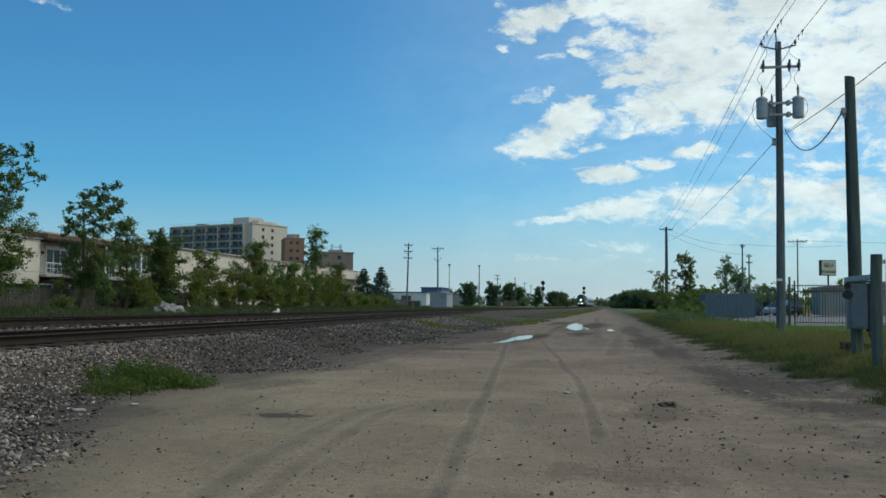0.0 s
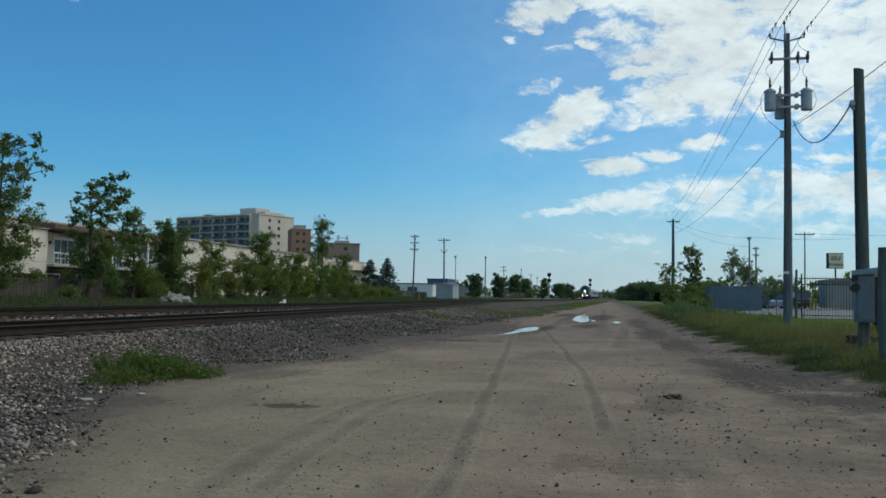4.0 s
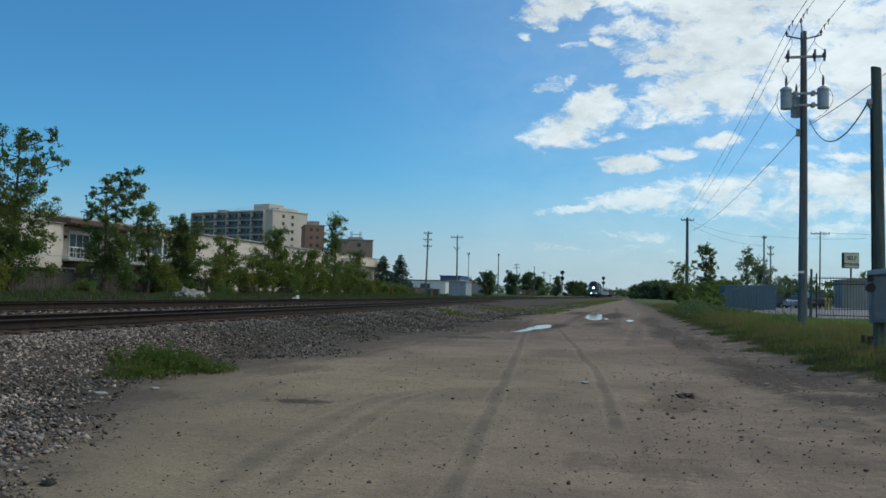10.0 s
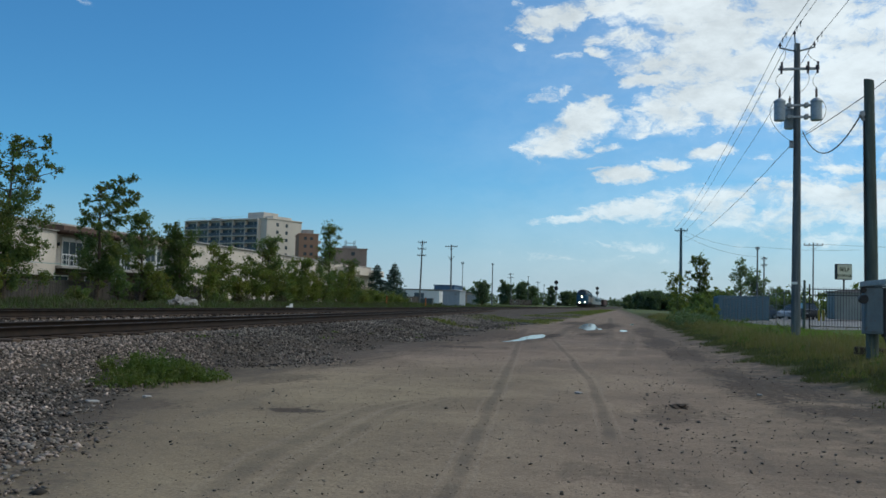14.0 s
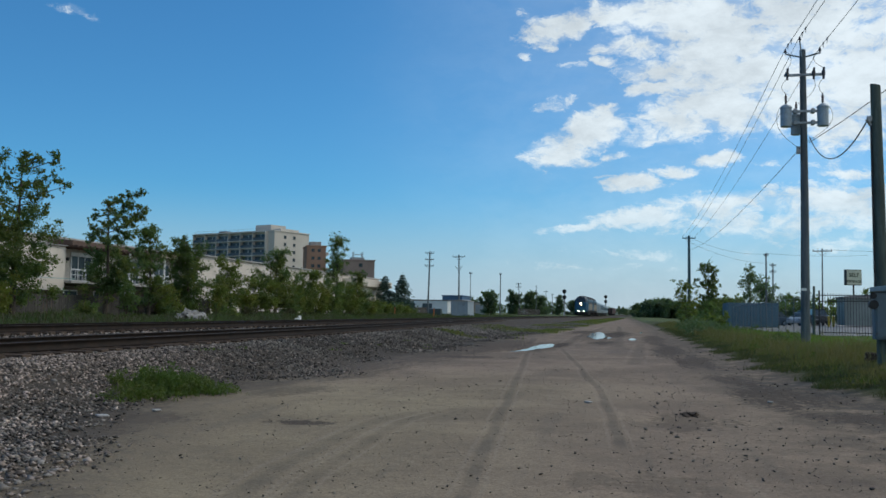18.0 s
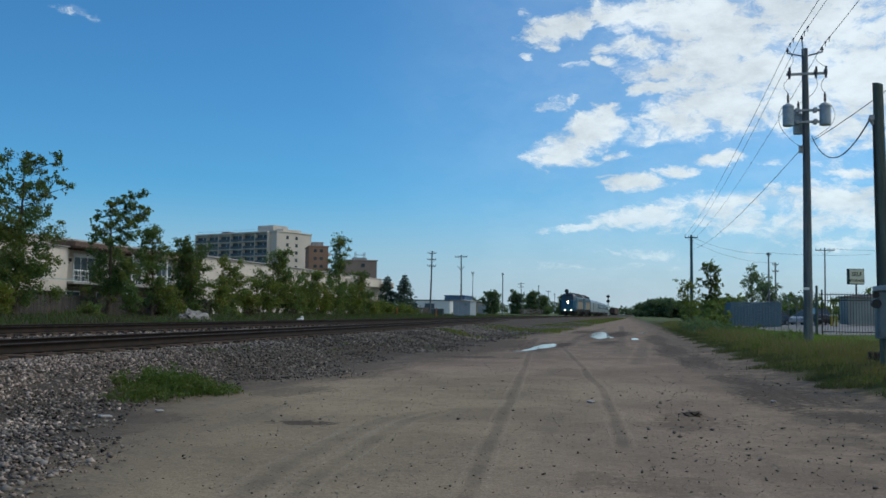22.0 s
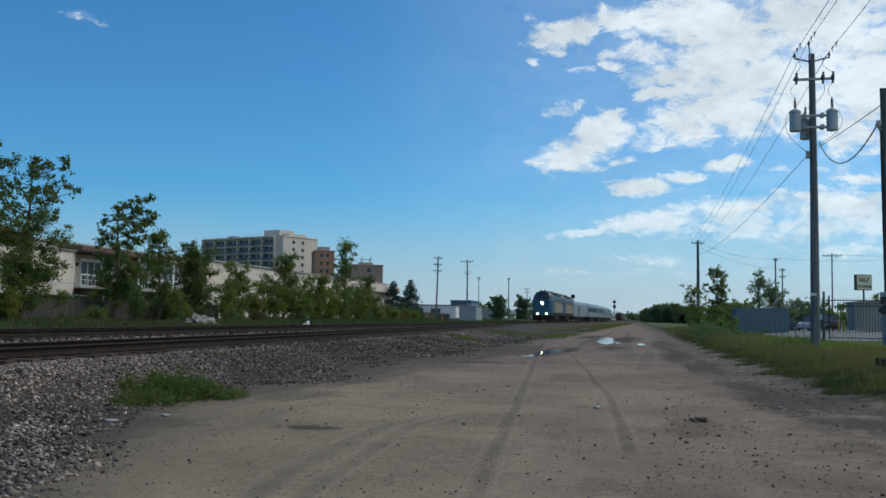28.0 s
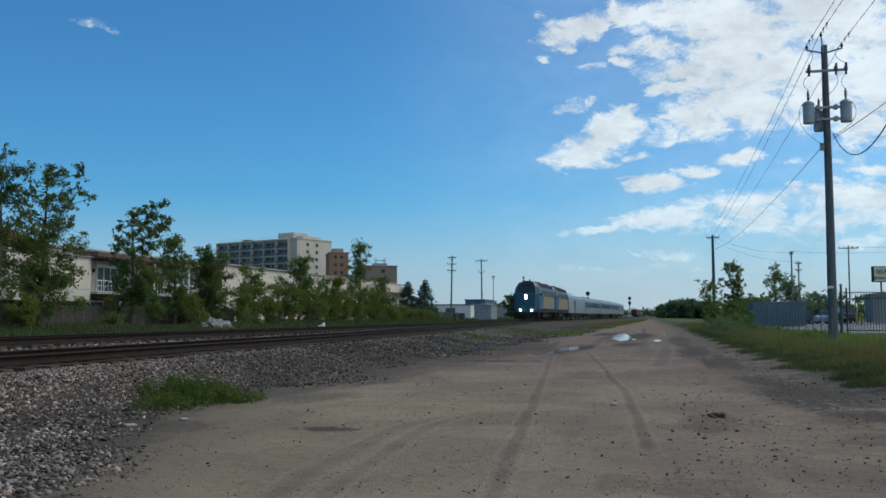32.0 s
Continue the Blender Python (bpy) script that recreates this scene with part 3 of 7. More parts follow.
GV = np.stack([GX, GY, ground_z(GX, GY)], -1).reshape(-1, 3)
nx, ny = len(xs), len(ys)
ii, jj = np.meshgrid(np.arange(nx - 1), np.arange(ny - 1))
a0 = (jj * nx + ii).ravel()
GF = np.stack([a0, a0 + 1, a0 + 1 + nx, a0 + nx], -1)
fc = GV[GF].mean(1)
edge_f = road_edge(fc[:, 1]) + 0.25 * np.sin(fc[:, 1] * 1.3)
on_road = (fc[:, 0] < edge_f) & (fc[:, 0] > -6.2 + 0.4 * np.sin(fc[:, 1] * 0.7)) & (fc[:, 1] < 420) & (fc[:, 1] > -60)
on_bed = (~on_road) & (fc[:, 0] < -5) & (fc[:, 0] > main_x(fc[:, 1]) - 3.4) & (fc[:, 1] < 1200)
for nm, sel, lab, cat in (("ground", ~(on_road | on_bed), "grassy and weedy open ground beside the railway", "ground"),
                          ("road", on_road, "rutted dirt service road with stones and puddles", "road"),
                          ("ballast_bed", on_bed, "grey crushed-stone railway ballast bed", "ballast")):
    used = np.unique(GF[sel])
    remap = np.zeros(len(GV), int)
    remap[used] = np.arange(len(used))
    g = tri_soup(nm, GV[used], remap[GF[sel]], M_GROUND)
    g.data.polygons.foreach_set("use_smooth", [True] * len(g.data.polygons))
    tagged(g, lab, cat, kind="structure")

# the lot of the storage yard
M_LOT = mat("pale_asphalt", (0.29, 0.28, 0.265), (0.23, 0.22, 0.21), 0.3, 0.9, grain=0.1)


def lot():
    gx, gy = np.meshgrid(np.linspace(9.2, 70, 40), np.linspace(51, 150, 50))
    v = np.stack([gx, gy, ground_z(gx, gy) + 0.012], -1).reshape(-1, 3)
    i, j = np.meshgrid(np.arange(39), np.arange(49))
    a = (j * 40 + i).ravel()
    ob = tri_soup("pavement", v, np.stack([a, a + 1, a + 41, a + 40], -1), M_LOT)
    tagged(ob, "pale worn asphalt of the fenced storage yard", "pavement", kind="structure")


lot()


def water():
    m = bpy.data.materials.new("muddy_water")
    m.use_nodes = True
    k = Nodes(m.node_tree)
    b = k.nodes["Principled BSDF"]
    b.inputs["Base Color"].default_value = (0.06, 0.05, 0.04, 1)
    b.inputs["Roughness"].default_value = 0.05
    b.inputs["Specular IOR Level"].default_value = 0.6
    rng = random.Random(3)
    for line in PUDDLES:
        bm = bmesh.new()
        py, px, pw = zip(*line)
        yy = np.linspace(py[0], py[-1], 36)
        cx, cw = np.interp(yy, py, px), np.interp(yy, py, pw)
        zw = float(np.median(ground_z(cx, yy))) + 0.03
        rim = [(cx[i] - cw[i] * rng.uniform(0.8, 1.15), yy[i]) for i in range(36)] + [(cx[i] + cw[i] * rng.uniform(0.8, 1.15), yy[i]) for i in range(35, -1, -1)]
        bm.faces.new([bm.verts.new((px_, py_, zw)) for px_, py_ in rim])
        tagged(part("puddle", bm, m), "shallow muddy puddle that mirrors the sky", "puddle", "puddles on the road")


water()

# ---------------------------------------------------------------- tracks


def rail_mesh(fx, z, y0, y1, name, label):
    """Two rails that follow the curve fx(y), each with foot, web and a worn head."""
    thing = tagged(empty(name), label, "railway track", kind="structure")
    prof = [(-0.07, 0.0), (-0.07, 0.02), (-0.012, 0.045), (-0.012, 0.13), (-0.036, 0.14), (-0.036, 0.165), (0.036, 0.165), (0.036, 0.14), (0.012, 0.13), (0.012, 0.045), (0.07, 0.02), (0.07, 0.0)]
    stations = np.array([y0] + [v for v in steps(-20, y1, 1.5, 1.02, 12) if v < y1] + [y1])
    for side in (-0.755, 0.755):
        cx = fx(stations) + side
        v, n = [], len(prof)
        for px, pz in prof:
            v.append(np.stack([cx + px, stations, np.full_like(cx, z - 0.165 + pz)], -1))
        v = np.stack(v, 1).reshape(-1, 3)
        i, j = np.meshgrid(np.arange(n), np.arange(len(stations) - 1))
        i, j = i.ravel(), j.ravel()
        f = np.stack([j * n + i, j * n + (i + 1) % n, (j + 1) * n + (i + 1) % n, (j + 1) * n + i], -1)
        ob = tri_soup("rail", v, f, M_RAIL, thing)
        ob.data.materials.append(M_RAILTOP)
        top = np.where(i == 5, 1, 0)
        ob.data.polygons.foreach_set("material_index", top.astype(np.int32))
    return thing


TRACK_MAIN = rail_mesh(main_x, RAIL_MAIN, -60, 1200, "track_1", "main railway track with worn rails on wooden ties")
TRACK_SIDE = rail_mesh(side_x, RAIL_SIDE, -60, 118, "track_2", "siding track with rusty rails merging into the main line")


def ties():
    bm = bmesh.new()
    box(bm, -1.3, 1.3, -0.115, 0.115, -0.18, 0.0, 0.012)
    me = mesh_of("tie", bm, M_TIE)
    rng = random.Random(5)
    for thing, fx, z, y0, y1 in ((TRACK_SIDE, side_x, RAIL_SIDE, 2.0, 100.0), (TRACK_MAIN, main_x, RAIL_MAIN, 8.0, 110.0)):
        y = y0
        while y < y1:
            ob = new("tie", me)
            ob.parent = thing
            ob.matrix_basis = pose(float(fx(y)) + rng.uniform(-0.05, 0.05), y, z - 0.168 + rng.uniform(-0.008, 0.004), 0, 0, rng.uniform(-1.5, 1.5))
            y += 0.56
    v, f = [], []
    y = 110.3
    while y < 400:
        x, z = float(main_x(y)), RAIL_MAIN - 0.168
        b = len(v)
        v += [(x + sx * 1.3, y + sy * 0.115, z + dz) for dz in (-0.15, 0) for sx, sy in ((-1, -1), (1, -1), (1, 1), (-1, 1))]
        f += [(b + 4, b + 5, b + 6, b + 7), (b, b + 1, b + 5, b + 4), (b + 1, b + 2, b + 6, b + 5), (b + 2, b + 3, b + 7, b + 6), (b + 3, b, b + 4, b + 7)]
        y += 0.56
    tagged(raw("far_ties", v, f, M_TIE, TRACK_MAIN), kind="stuff")


ties()

# ---------------------------------------------------------------- train
M_BLUE = mat("locomotive_blue", (0.006, 0.082, 0.155), (0.006, 0.07, 0.13), 1.0, 0.6, grain=0.08, bump=0.02, stain=(0.015, 0.055, 0.095))
M_TEAL = mat("locomotive_teal", (0.022, 0.085, 0.12), (0.02, 0.07, 0.10), 1.0, 0.65, grain=0.1, bump=0.02, stain=(0.05, 0.07, 0.08))
M_GOLD = mat("locomotive_gold", (0.29, 0.18, 0.07), (0.15, 0.13, 0.095), 0.4, 0.5, grain=0.1, bump=0.02, stain=(0.09, 0.125, 0.135))
M_NAVY = mat("dark_cab_blue", (0.010, 0.036, 0.062), (0.010, 0.03, 0.05), 1.0, 0.45, bump=0.02)
M_UNDER = mat("sooty_underframe", (0.028, 0.026, 0.025), (0.045, 0.04, 0.036), 2.0, 0.85)
M_STAIN = mat("ribbed_stainless", (0.29, 0.325, 0.325), (0.235, 0.265, 0.275), 0.6, 0.42, 0.65, bump=0.1, fine=60, stretch=(0.2, 0.2, 30))
M_STAINROOF = mat("stainless_roof", (0.18, 0.235, 0.265), (0.15, 0.195, 0.225), 0.6, 0.45, 0.5, bump=0.1)
M_BAND = mat("dark_blue_band", (0.02, 0.075, 0.125), (0.018, 0.062, 0.105), 1.0, 0.6, bump=0.02)
M_HEAD = mat("headlight", (1.0, 0.72, 0.40), (1.0, 0.72, 0.40), 1.0, 0.3, bump=0, grain=0, glow=34.0)
M_DITCH = mat("ditch_light", (1.0, 0.80, 0.52), (1.0, 0.80, 0.52), 1.0, 0.3, bump=0, grain=0, glow=27.0)
# rust red with its saturation lowered to paint in the far haze
M_FREIGHT = mat("rust_red_freight", (0.095, 0.058, 0.05), (0.075, 0.05, 0.045), 1.0, 0.7)


def loft(bm, profile, y0, y1, close=True):
    """A shape with the outline profile [(x, z)] drawn out from y0 to y1."""
    a = [bm.verts.new((x, y0, z)) for x, z in profile]
    b = [bm.verts.new((x, y1, z)) for x, z in profile]
    n = len(profile)
    for i in range(n):
        bm.faces.new((a[i], a[(i + 1) % n], b[(i + 1) % n], b[i]))
    if close:
        bm.faces.new(a[::-1])
        bm.faces.new(b)
    bmesh.ops.recalc_face_normals(bm, faces=bm.faces)
    return bm


WHEELSETS = []      # (part, bogie centre's offset along the train)


def wheelset(parent, y, r=0.5):
    bm = bmesh.new()
    rod(bm, (-0.9, 0, 0), (0.9, 0, 0), 0.08, n=8)
    for s in (-1, 1):
        rod(bm, (s * 0.70, 0, 0), (s * 0.83, 0, 0), r, n=20)
        rod(bm, (s * 0.66, 0, 0), (s * 0.70, 0, 0), r + 0.03, n=20)
        for k in range(4):
            a = k * math.pi / 2
            box(bm, s * 0.83, s * 0.845, math.cos(a) * 0.25 - 0.05, math.cos(a) * 0.25 + 0.05, math.sin(a) * 0.25 - 0.05, math.sin(a) * 0.25 + 0.05)
    ob = part("wheelset", bm, M_UNDER, parent)
    ob.location = (0, y, r)
    WHEELSETS.append((ob, y, r))
    return ob


def bogie(parent, y, span):
    bm = bmesh.new()
    for s in (-1, 1):
        loft(bm, [(s * 0.93, 0.42), (s * 0.93, 0.80), (s * 1.13, 0.80), (s * 1.13, 0.42)], y - span / 2 - 0.45, y + span / 2 + 0.45)
        for o in (-span / 2, span / 2):
            box(bm, s * 0.95, s * 1.2, y + o - 0.17, y + o + 0.17, 0.33, 0.68, 0.03)
        rod(bm, (s * 1.1, y - 0.2, 0.36), (s * 1.1, y - 0.2, 0.78), 0.09, n=8)
        rod(bm, (s * 1.1, y + 0.2, 0.36), (s * 1.1, y + 0.2, 0.78), 0.09, n=8)
    box(bm, -0.95, 0.95, y - 0.25, y + 0.25, 0.5, 0.8, 0.03)
    return part("bogie", bm, M_UNDER, parent)


def locomotive(lead):
    """A cowl-bodied passenger diesel, 17.1 m long, front at y = 0 facing -y, origin on the rail under the front."""
    t = tagged(empty("locomotive"), "blue and gold diesel locomotive with lit headlights" if lead else "second blue and gold diesel locomotive coupled behind", "locomotive", "train")
    w = 1.53
    # flush cowl behind the cab
    bm = bmesh.new()
    loft(bm, [(-w, 1.42), (-w, 2.75), (w, 2.75), (w, 1.42)], 5.3, 16.3)
    part("body", bm, M_TEAL, t, "grey-teal lower body side")
    for s in (-1, 1):
        bm = bmesh.new()
        vs = [bm.verts.new(p) for p in ((s * (w + 0.012), 3.0, 1.46), (s * (w + 0.012), 15.9, 1.46), (s * (w + 0.012), 15.9, 2.7), (s * (w + 0.012), 13.6, 3.3), (s * (w + 0.012), 5.2, 3.3))]
        bm.faces.new(vs if s > 0 else vs[::-1])
        part("gold_panel", bm, M_GOLD, t, "faded gold sweep on the body side")
    bm = bmesh.new()
    loft(bm, [(-w, 2.75), (-w, 3.7), (-1.12, 4.5), (-0.55, 4.68), (0.55, 4.68), (1.12, 4.5), (w, 3.7), (w, 2.75)], 3.1, 16.3)
    part("cowl_top", bm, M_TEAL, t, "teal upper body side")
    bm = bmesh.new()
    loft(bm, [(-1.36, 4.06), (-1.13, 4.515), (-0.55, 4.695), (0.55, 4.695), (1.13, 4.515), (1.36, 4.06)], 3.15, 16.28)
    part("roof", bm, M_UNDER, t, "sooty dark roof")
    # cab: side wall, sloped brow and nose
    bm = bmesh.new()
    loft(bm, [(-w, 1.42), (-w, 2.752), (w, 2.752), (w, 1.42)], 1.0, 5.3)
    part("cab_side", bm, M_BLUE, t, "blue cab side")
    bm = bmesh.new()
    rows = [(0.42, 1.0), (0.30, 1.35), (0.30, 3.12), (0.42, 3.3)]
    for (ya, za), (yb, zb) in zip(rows, rows[1:]):
        vs = [bm.verts.new(p) for p in ((-1.12, ya, za), (1.12, ya, za), (1.12, yb, zb), (-1.12, yb, zb))]
        bm.faces.new(vs)
        for s in (-1, 1):
            vs = [bm.verts.new(p) for p in ((s * 1.12, ya, za), (s * w, ya + 0.62, za), (s * w, yb + 0.62, zb), (s * 1.12, yb, zb))]
            bm.faces.new(vs)
            vs = [bm.verts.new(p) for p in ((s * w, ya + 0.62, za), (s * w, 1.4, za), (s * w, 1.4, zb), (s * w, yb + 0.62, zb))]
            bm.faces.new(vs)
    vs = [bm.verts.new(p) for p in ((-1.12, 0.42, 3.3), (1.12, 0.42, 3.3), (w, 1.04, 3.3), (w, 1.4, 3.3), (-w, 1.4, 3.3), (-w, 1.04, 3.3))]
    bm.faces.new(vs)
    bmesh.ops.remove_doubles(bm, verts=bm.verts, dist=0.002)
    bmesh.ops.recalc_face_normals(bm, faces=bm.faces)
    nose = part("nose", bm, M_BLUE, t, "bright blue flat nose")
    bm = bmesh.new()
    lo = [(-1.1, 0.62, 3.28), (1.1, 0.62, 3.28), (w - 0.01, 1.2, 3.28), (w - 0.01, 3.1, 3.28), (-w + 0.01, 3.1, 3.28), (-w + 0.01, 1.2, 3.28)]
    mid = [(-1.02, 1.02, 4.05), (1.02, 1.02, 4.05), (w - 0.12, 1.5, 4.0), (w - 0.1, 3.1, 4.0), (-w + 0.1, 3.1, 4.0), (-w + 0.12, 1.5, 4.0)]
    top = [(-0.75, 1.3, 4.62), (0.75, 1.3, 4.62), (1.05, 1.6, 4.55), (1.05, 3.1, 4.55), (-1.05, 3.1, 4.55), (-1.05, 1.6, 4.55)]
    rings = [[bm.verts.new(p) for p in r] for r in (lo, mid, top)]
    for ra, rb in zip(rings, rings[1:]):
        for i in range(6):
            bm.faces.new((ra[i], ra[(i + 1) % 6], rb[(i + 1) % 6], rb[i]))
    bm.faces.new(rings[2])
    bmesh.ops.recalc_face_normals(bm, faces=bm.faces)
    cab = part("cab", bm, M_NAVY, t, "dark blue cab top")
    part("cab_panel", loft(bmesh.new(), [(-w, 2.756), (-w, 3.3), (w, 3.3), (w, 2.756)], 1.402, 3.098), M_BLUE, t, "blue panel under the cab window")
    for s in (-1, 1):
        bm = bmesh.new()
        vs = [bm.verts.new(p) for p in ((s * 0.07, 0.665, 3.37), (s * 1.04, 0.665, 3.37), (s * 0.97, 0.995, 4.0), (s * 0.07, 0.995, 4.0))]
        bm.faces.new(vs if s > 0 else vs[::-1])
        bmesh.ops.translate(bm, verts=bm.verts, vec=(0, -0.035, 0))
        part("windshield", bm, M_GLASS, cab)
        part("side_window", bx(s * (w - 0.12), s * (w + 0.012), 1.75, 2.55, 3.36, 3.85, bevel=0.004), M_GLASS, cab)
        part("ditch_light", rod(bmesh.new(), (s * 0.68, 0.16, 1.22), (s * 0.68, 0.30, 1.22), 0.09, n=16), M_DITCH if lead else M_GLASS, t, "bright ditch light" if lead else "")
        part("grab_rail", rod(bmesh.new(), (s * 1.2, 0.42, 1.3), (s * 1.2, 0.42, 2.6), 0.02, n=6), M_STEEL, t)
        part("mirror", bx(s * (w + 0.02), s * (w + 0.2), 1.6, 1.66, 3.0, 3.25, bevel=0.01), M_BLACK, t)
    bm = bmesh.new()
    rod(bm, (0, 0.20, 2.95), (0, 0.33, 2.95), 0.105, n=16)
    rod(bm, (0, 0.20, 2.67), (0, 0.33, 2.67), 0.105, n=16)
    part("headlight", bm, M_HEAD if lead else M_GLASS, t, "twin bright headlight" if lead else "")
    part("headlight_housing", bx(-0.2, 0.2, 0.24, 0.34, 2.48, 3.13, bevel=0.03), M_NAVY, t)
    part("number_board", bx(-0.55, 0.55, 1.04, 1.25, 4.14, 4.4, bevel=0.01), M_BLACK, t)
    # snow plough, coupler, steps, sill
    bm = bmesh.new()
    for s in (-1, 1):
        vs = [bm.verts.new(p) for p in ((0, -0.25, 0.18), (s * 1.45, 0.25, 0.22), (s * 1.42, 0.38, 0.95), (0, 0.05, 0.95))]
        bm.faces.new(vs)
    bmesh.ops.solidify(bm, geom=bm.faces[:], thickness=0.04)
    part("plough", bm, M_UNDER, t)
    part("coupler", bx(-0.16, 0.16, -0.45, 0.4, 0.75, 1.02, bevel=0.04), M_UNDER, t)
    part("frame_sill", bx(-1.46, 1.46, 0.75, 16.5, 0.95, 1.43, bevel=0.02), M_UNDER, t)
    part("fuel_tank", bx(-1.3, 1.3, 6.2, 10.9, 0.32, 0.97, bevel=0.12), M_UNDER, t)
    for s in (-1, 1):
        part("step", bx(s * 1.15, s * 1.5, 0.55, 1.0, 0.35, 0.95, bevel=0.02), M_UNDER, t)
        for k in range(5):
            y = 5.9 + k * 2.05
            part("grille", bx(s * w - 0.01, s * w + 0.02, y, y + 1.55, 2.95, 3.42, bevel=0.004), M_BLACK, t, "dark louvred intake")
        part("side_door", bx(s * w - 0.01, s * w + 0.018, 4.1, 4.75, 1.3, 3.0, bevel=0.004), M_BLUE, t)
    for y in (6.0, 8.3, 14.0, 15.0):
        part("roof_fan", rod(bmesh.new(), (0, y, 4.66), (0, y, 4.84), 0.62, n=20), M_UNDER, t)
    part("exhaust_stack", bx(-0.35, 0.35, 10.4, 11.4, 4.64, 4.9, bevel=0.04), M_UNDER, t)
    part("horn", rod(bmesh.new(), (0.3, 1.9, 4.84), (0.3, 1.4, 4.88), 0.03, 0.1, n=10), M_STEEL, t)
    part("cab_air_conditioner", bx(-0.62, 0.1, 1.6, 2.8, 4.58, 4.8, bevel=0.04), M_UNDER, t)
    part("bell_bracket", bx(0.2, 0.4, 1.7, 1.9, 4.55, 4.84), M_UNDER, t)
    part("antenna", rod(bmesh.new(), (-0.4, 1.9, 4.56), (-0.4, 1.9, 5.25), 0.02, n=6), M_STEEL, t)
    for y in (3.2, 13.6):
        bogie(t, y, 2.75)
        wheelset(t, y - 1.37)
        wheelset(t, y + 1.37)
    return t


def coach(kind):
    """A stainless passenger car, 25.9 m long, front at y = 0."""
    names = {"baggage": "stainless steel baggage car with a side door", "coach": "stainless steel passenger coach with a dark window band"}
    t = tagged(empty("baggage_car" if kind == "baggage" else "passenger_coach"), names[kind], "rail car", "train")
    w, y0, y1 = 1.5, 0.35, 25.55
    loft_p = [(-w, 0.95), (-w, 3.3), (w, 3.3), (w, 0.95)]
    part("body", loft(bmesh.new(), loft_p, y0, y1), M_STAIN, t, "fluted stainless steel side")
    part("roof", loft(bmesh.new(), [(-w, 3.3), (-1.38, 3.62), (-1.0, 3.88), (-0.45, 4.02), (0.45, 4.02), (1.0, 3.88), (1.38, 3.62), (w, 3.3)], y0, y1), M_STAINROOF, t, "rounded dull steel roof")
    for s in (-1, 1):
        if kind == "coach":
            band = part("window_band", bx(s * w - 0.01, s * w + 0.012, 0.5, y1 - 0.2, 2.0, 3.1, bevel=0.004), M_BAND, t, "dark blue window band")
            for k in range(10):
                y = 3.6 + k * 1.95
                part("window", bx(s * w + 0.005, s * w + 0.02, y, y + 1.45, 2.2, 2.85, bevel=0.004), M_GLASS, band)
            part("door", bx(s * w - 0.01, s * w + 0.015, 1.0, 1.8, 1.05, 3.1, bevel=0.004), M_BAND, t)
        else:
            for y in (8.2, 18.5):
                part("baggage_door", bx(s * w - 0.01, s * w + 0.015, y, y + 2.2, 1.05, 3.1, bevel=0.004), M_BLACK if y < 10 else M_STAIN, t, "open dark doorway" if y < 10 else "closed steel door")
        for k in range(5):
            z = 1.1 + k * 0.18
            part("flute", bx(s * w - 0.005, s * w + 0.02, y0 + 0.1, y1 - 0.1, z, z + 0.07, bevel=0.006), M_STAIN, t)
    part("underframe", bx(-1.25, 1.25, 5.5, 20.0, 0.4, 0.96, bevel=0.06), M_UNDER, t)
    for y in (y0 - 0.35, y1):
        part("diaphragm", bx(-0.55, 0.55, y, y + 0.35, 1.0, 3.5, bevel=0.04), M_UNDER, t)
    for y in (3.4, 22.5):
        bogie(t, y, 2.6)
        wheelset(t, y - 1.3, 0.46)
        wheelset(t, y + 1.3, 0.46)
    return t


E_TRAIN = []
for kind, length in (("lead", 17.12), ("second", 17.12), ("baggage", 25.9), ("coach", 25.9), ("coach", 25.9), ("coach", 25.9), ("coach", 25.9)):
    ob = locomotive(kind == "lead") if kind in ("lead", "second") else coach(kind)
    E_TRAIN.append((ob, length))


def freight_car():
    """A rust-red boxcar standing on the far siding."""
    t = tagged(empty("freight_car", pose(-18.9, 560.0, RAIL_MAIN, 0, 0, -6)), "rust-red boxcar standing far down the line", "rail car")
    part("body", bx(-1.5, 1.5, 0.0, 15.0, 1.05, 4.2, bevel=0.05), M_FREIGHT, t)
    part("roof", loft(bmesh.new(), [(-1.55, 4.203), (-1.55, 4.3), (0.0, 4.5), (1.55, 4.3), (1.55, 4.203)], -0.05, 15.05), M_ROOF, t)
    for s in (-1, 1):
        part("door", bx(s * 1.49, s * 1.53, 6.0, 9.0, 1.2, 4.0, bevel=0.01), M_FREIGHT, t)
        part("ladder", bx(s * 1.0 - 0.2, s * 1.0 + 0.2, -0.06, -0.005, 1.1, 4.1), M_UNDER, t)
    part("underframe", bx(-1.2, 1.2, 0.2, 14.8, 0.7, 1.047), M_UNDER, t)
    for y in (2.2, 12.8):
        bogie(t, y, 1.7)
        bm = bmesh.new()
        for o in (-0.85, 0.85):
            rod(bm, (-0.83, y + o, 0.45), (0.83, y + o, 0.45), 0.45, n=16)
        part("wheels", bm, M_UNDER, t)


freight_car()

# ---------------------------------------------------------------- utility poles and wires


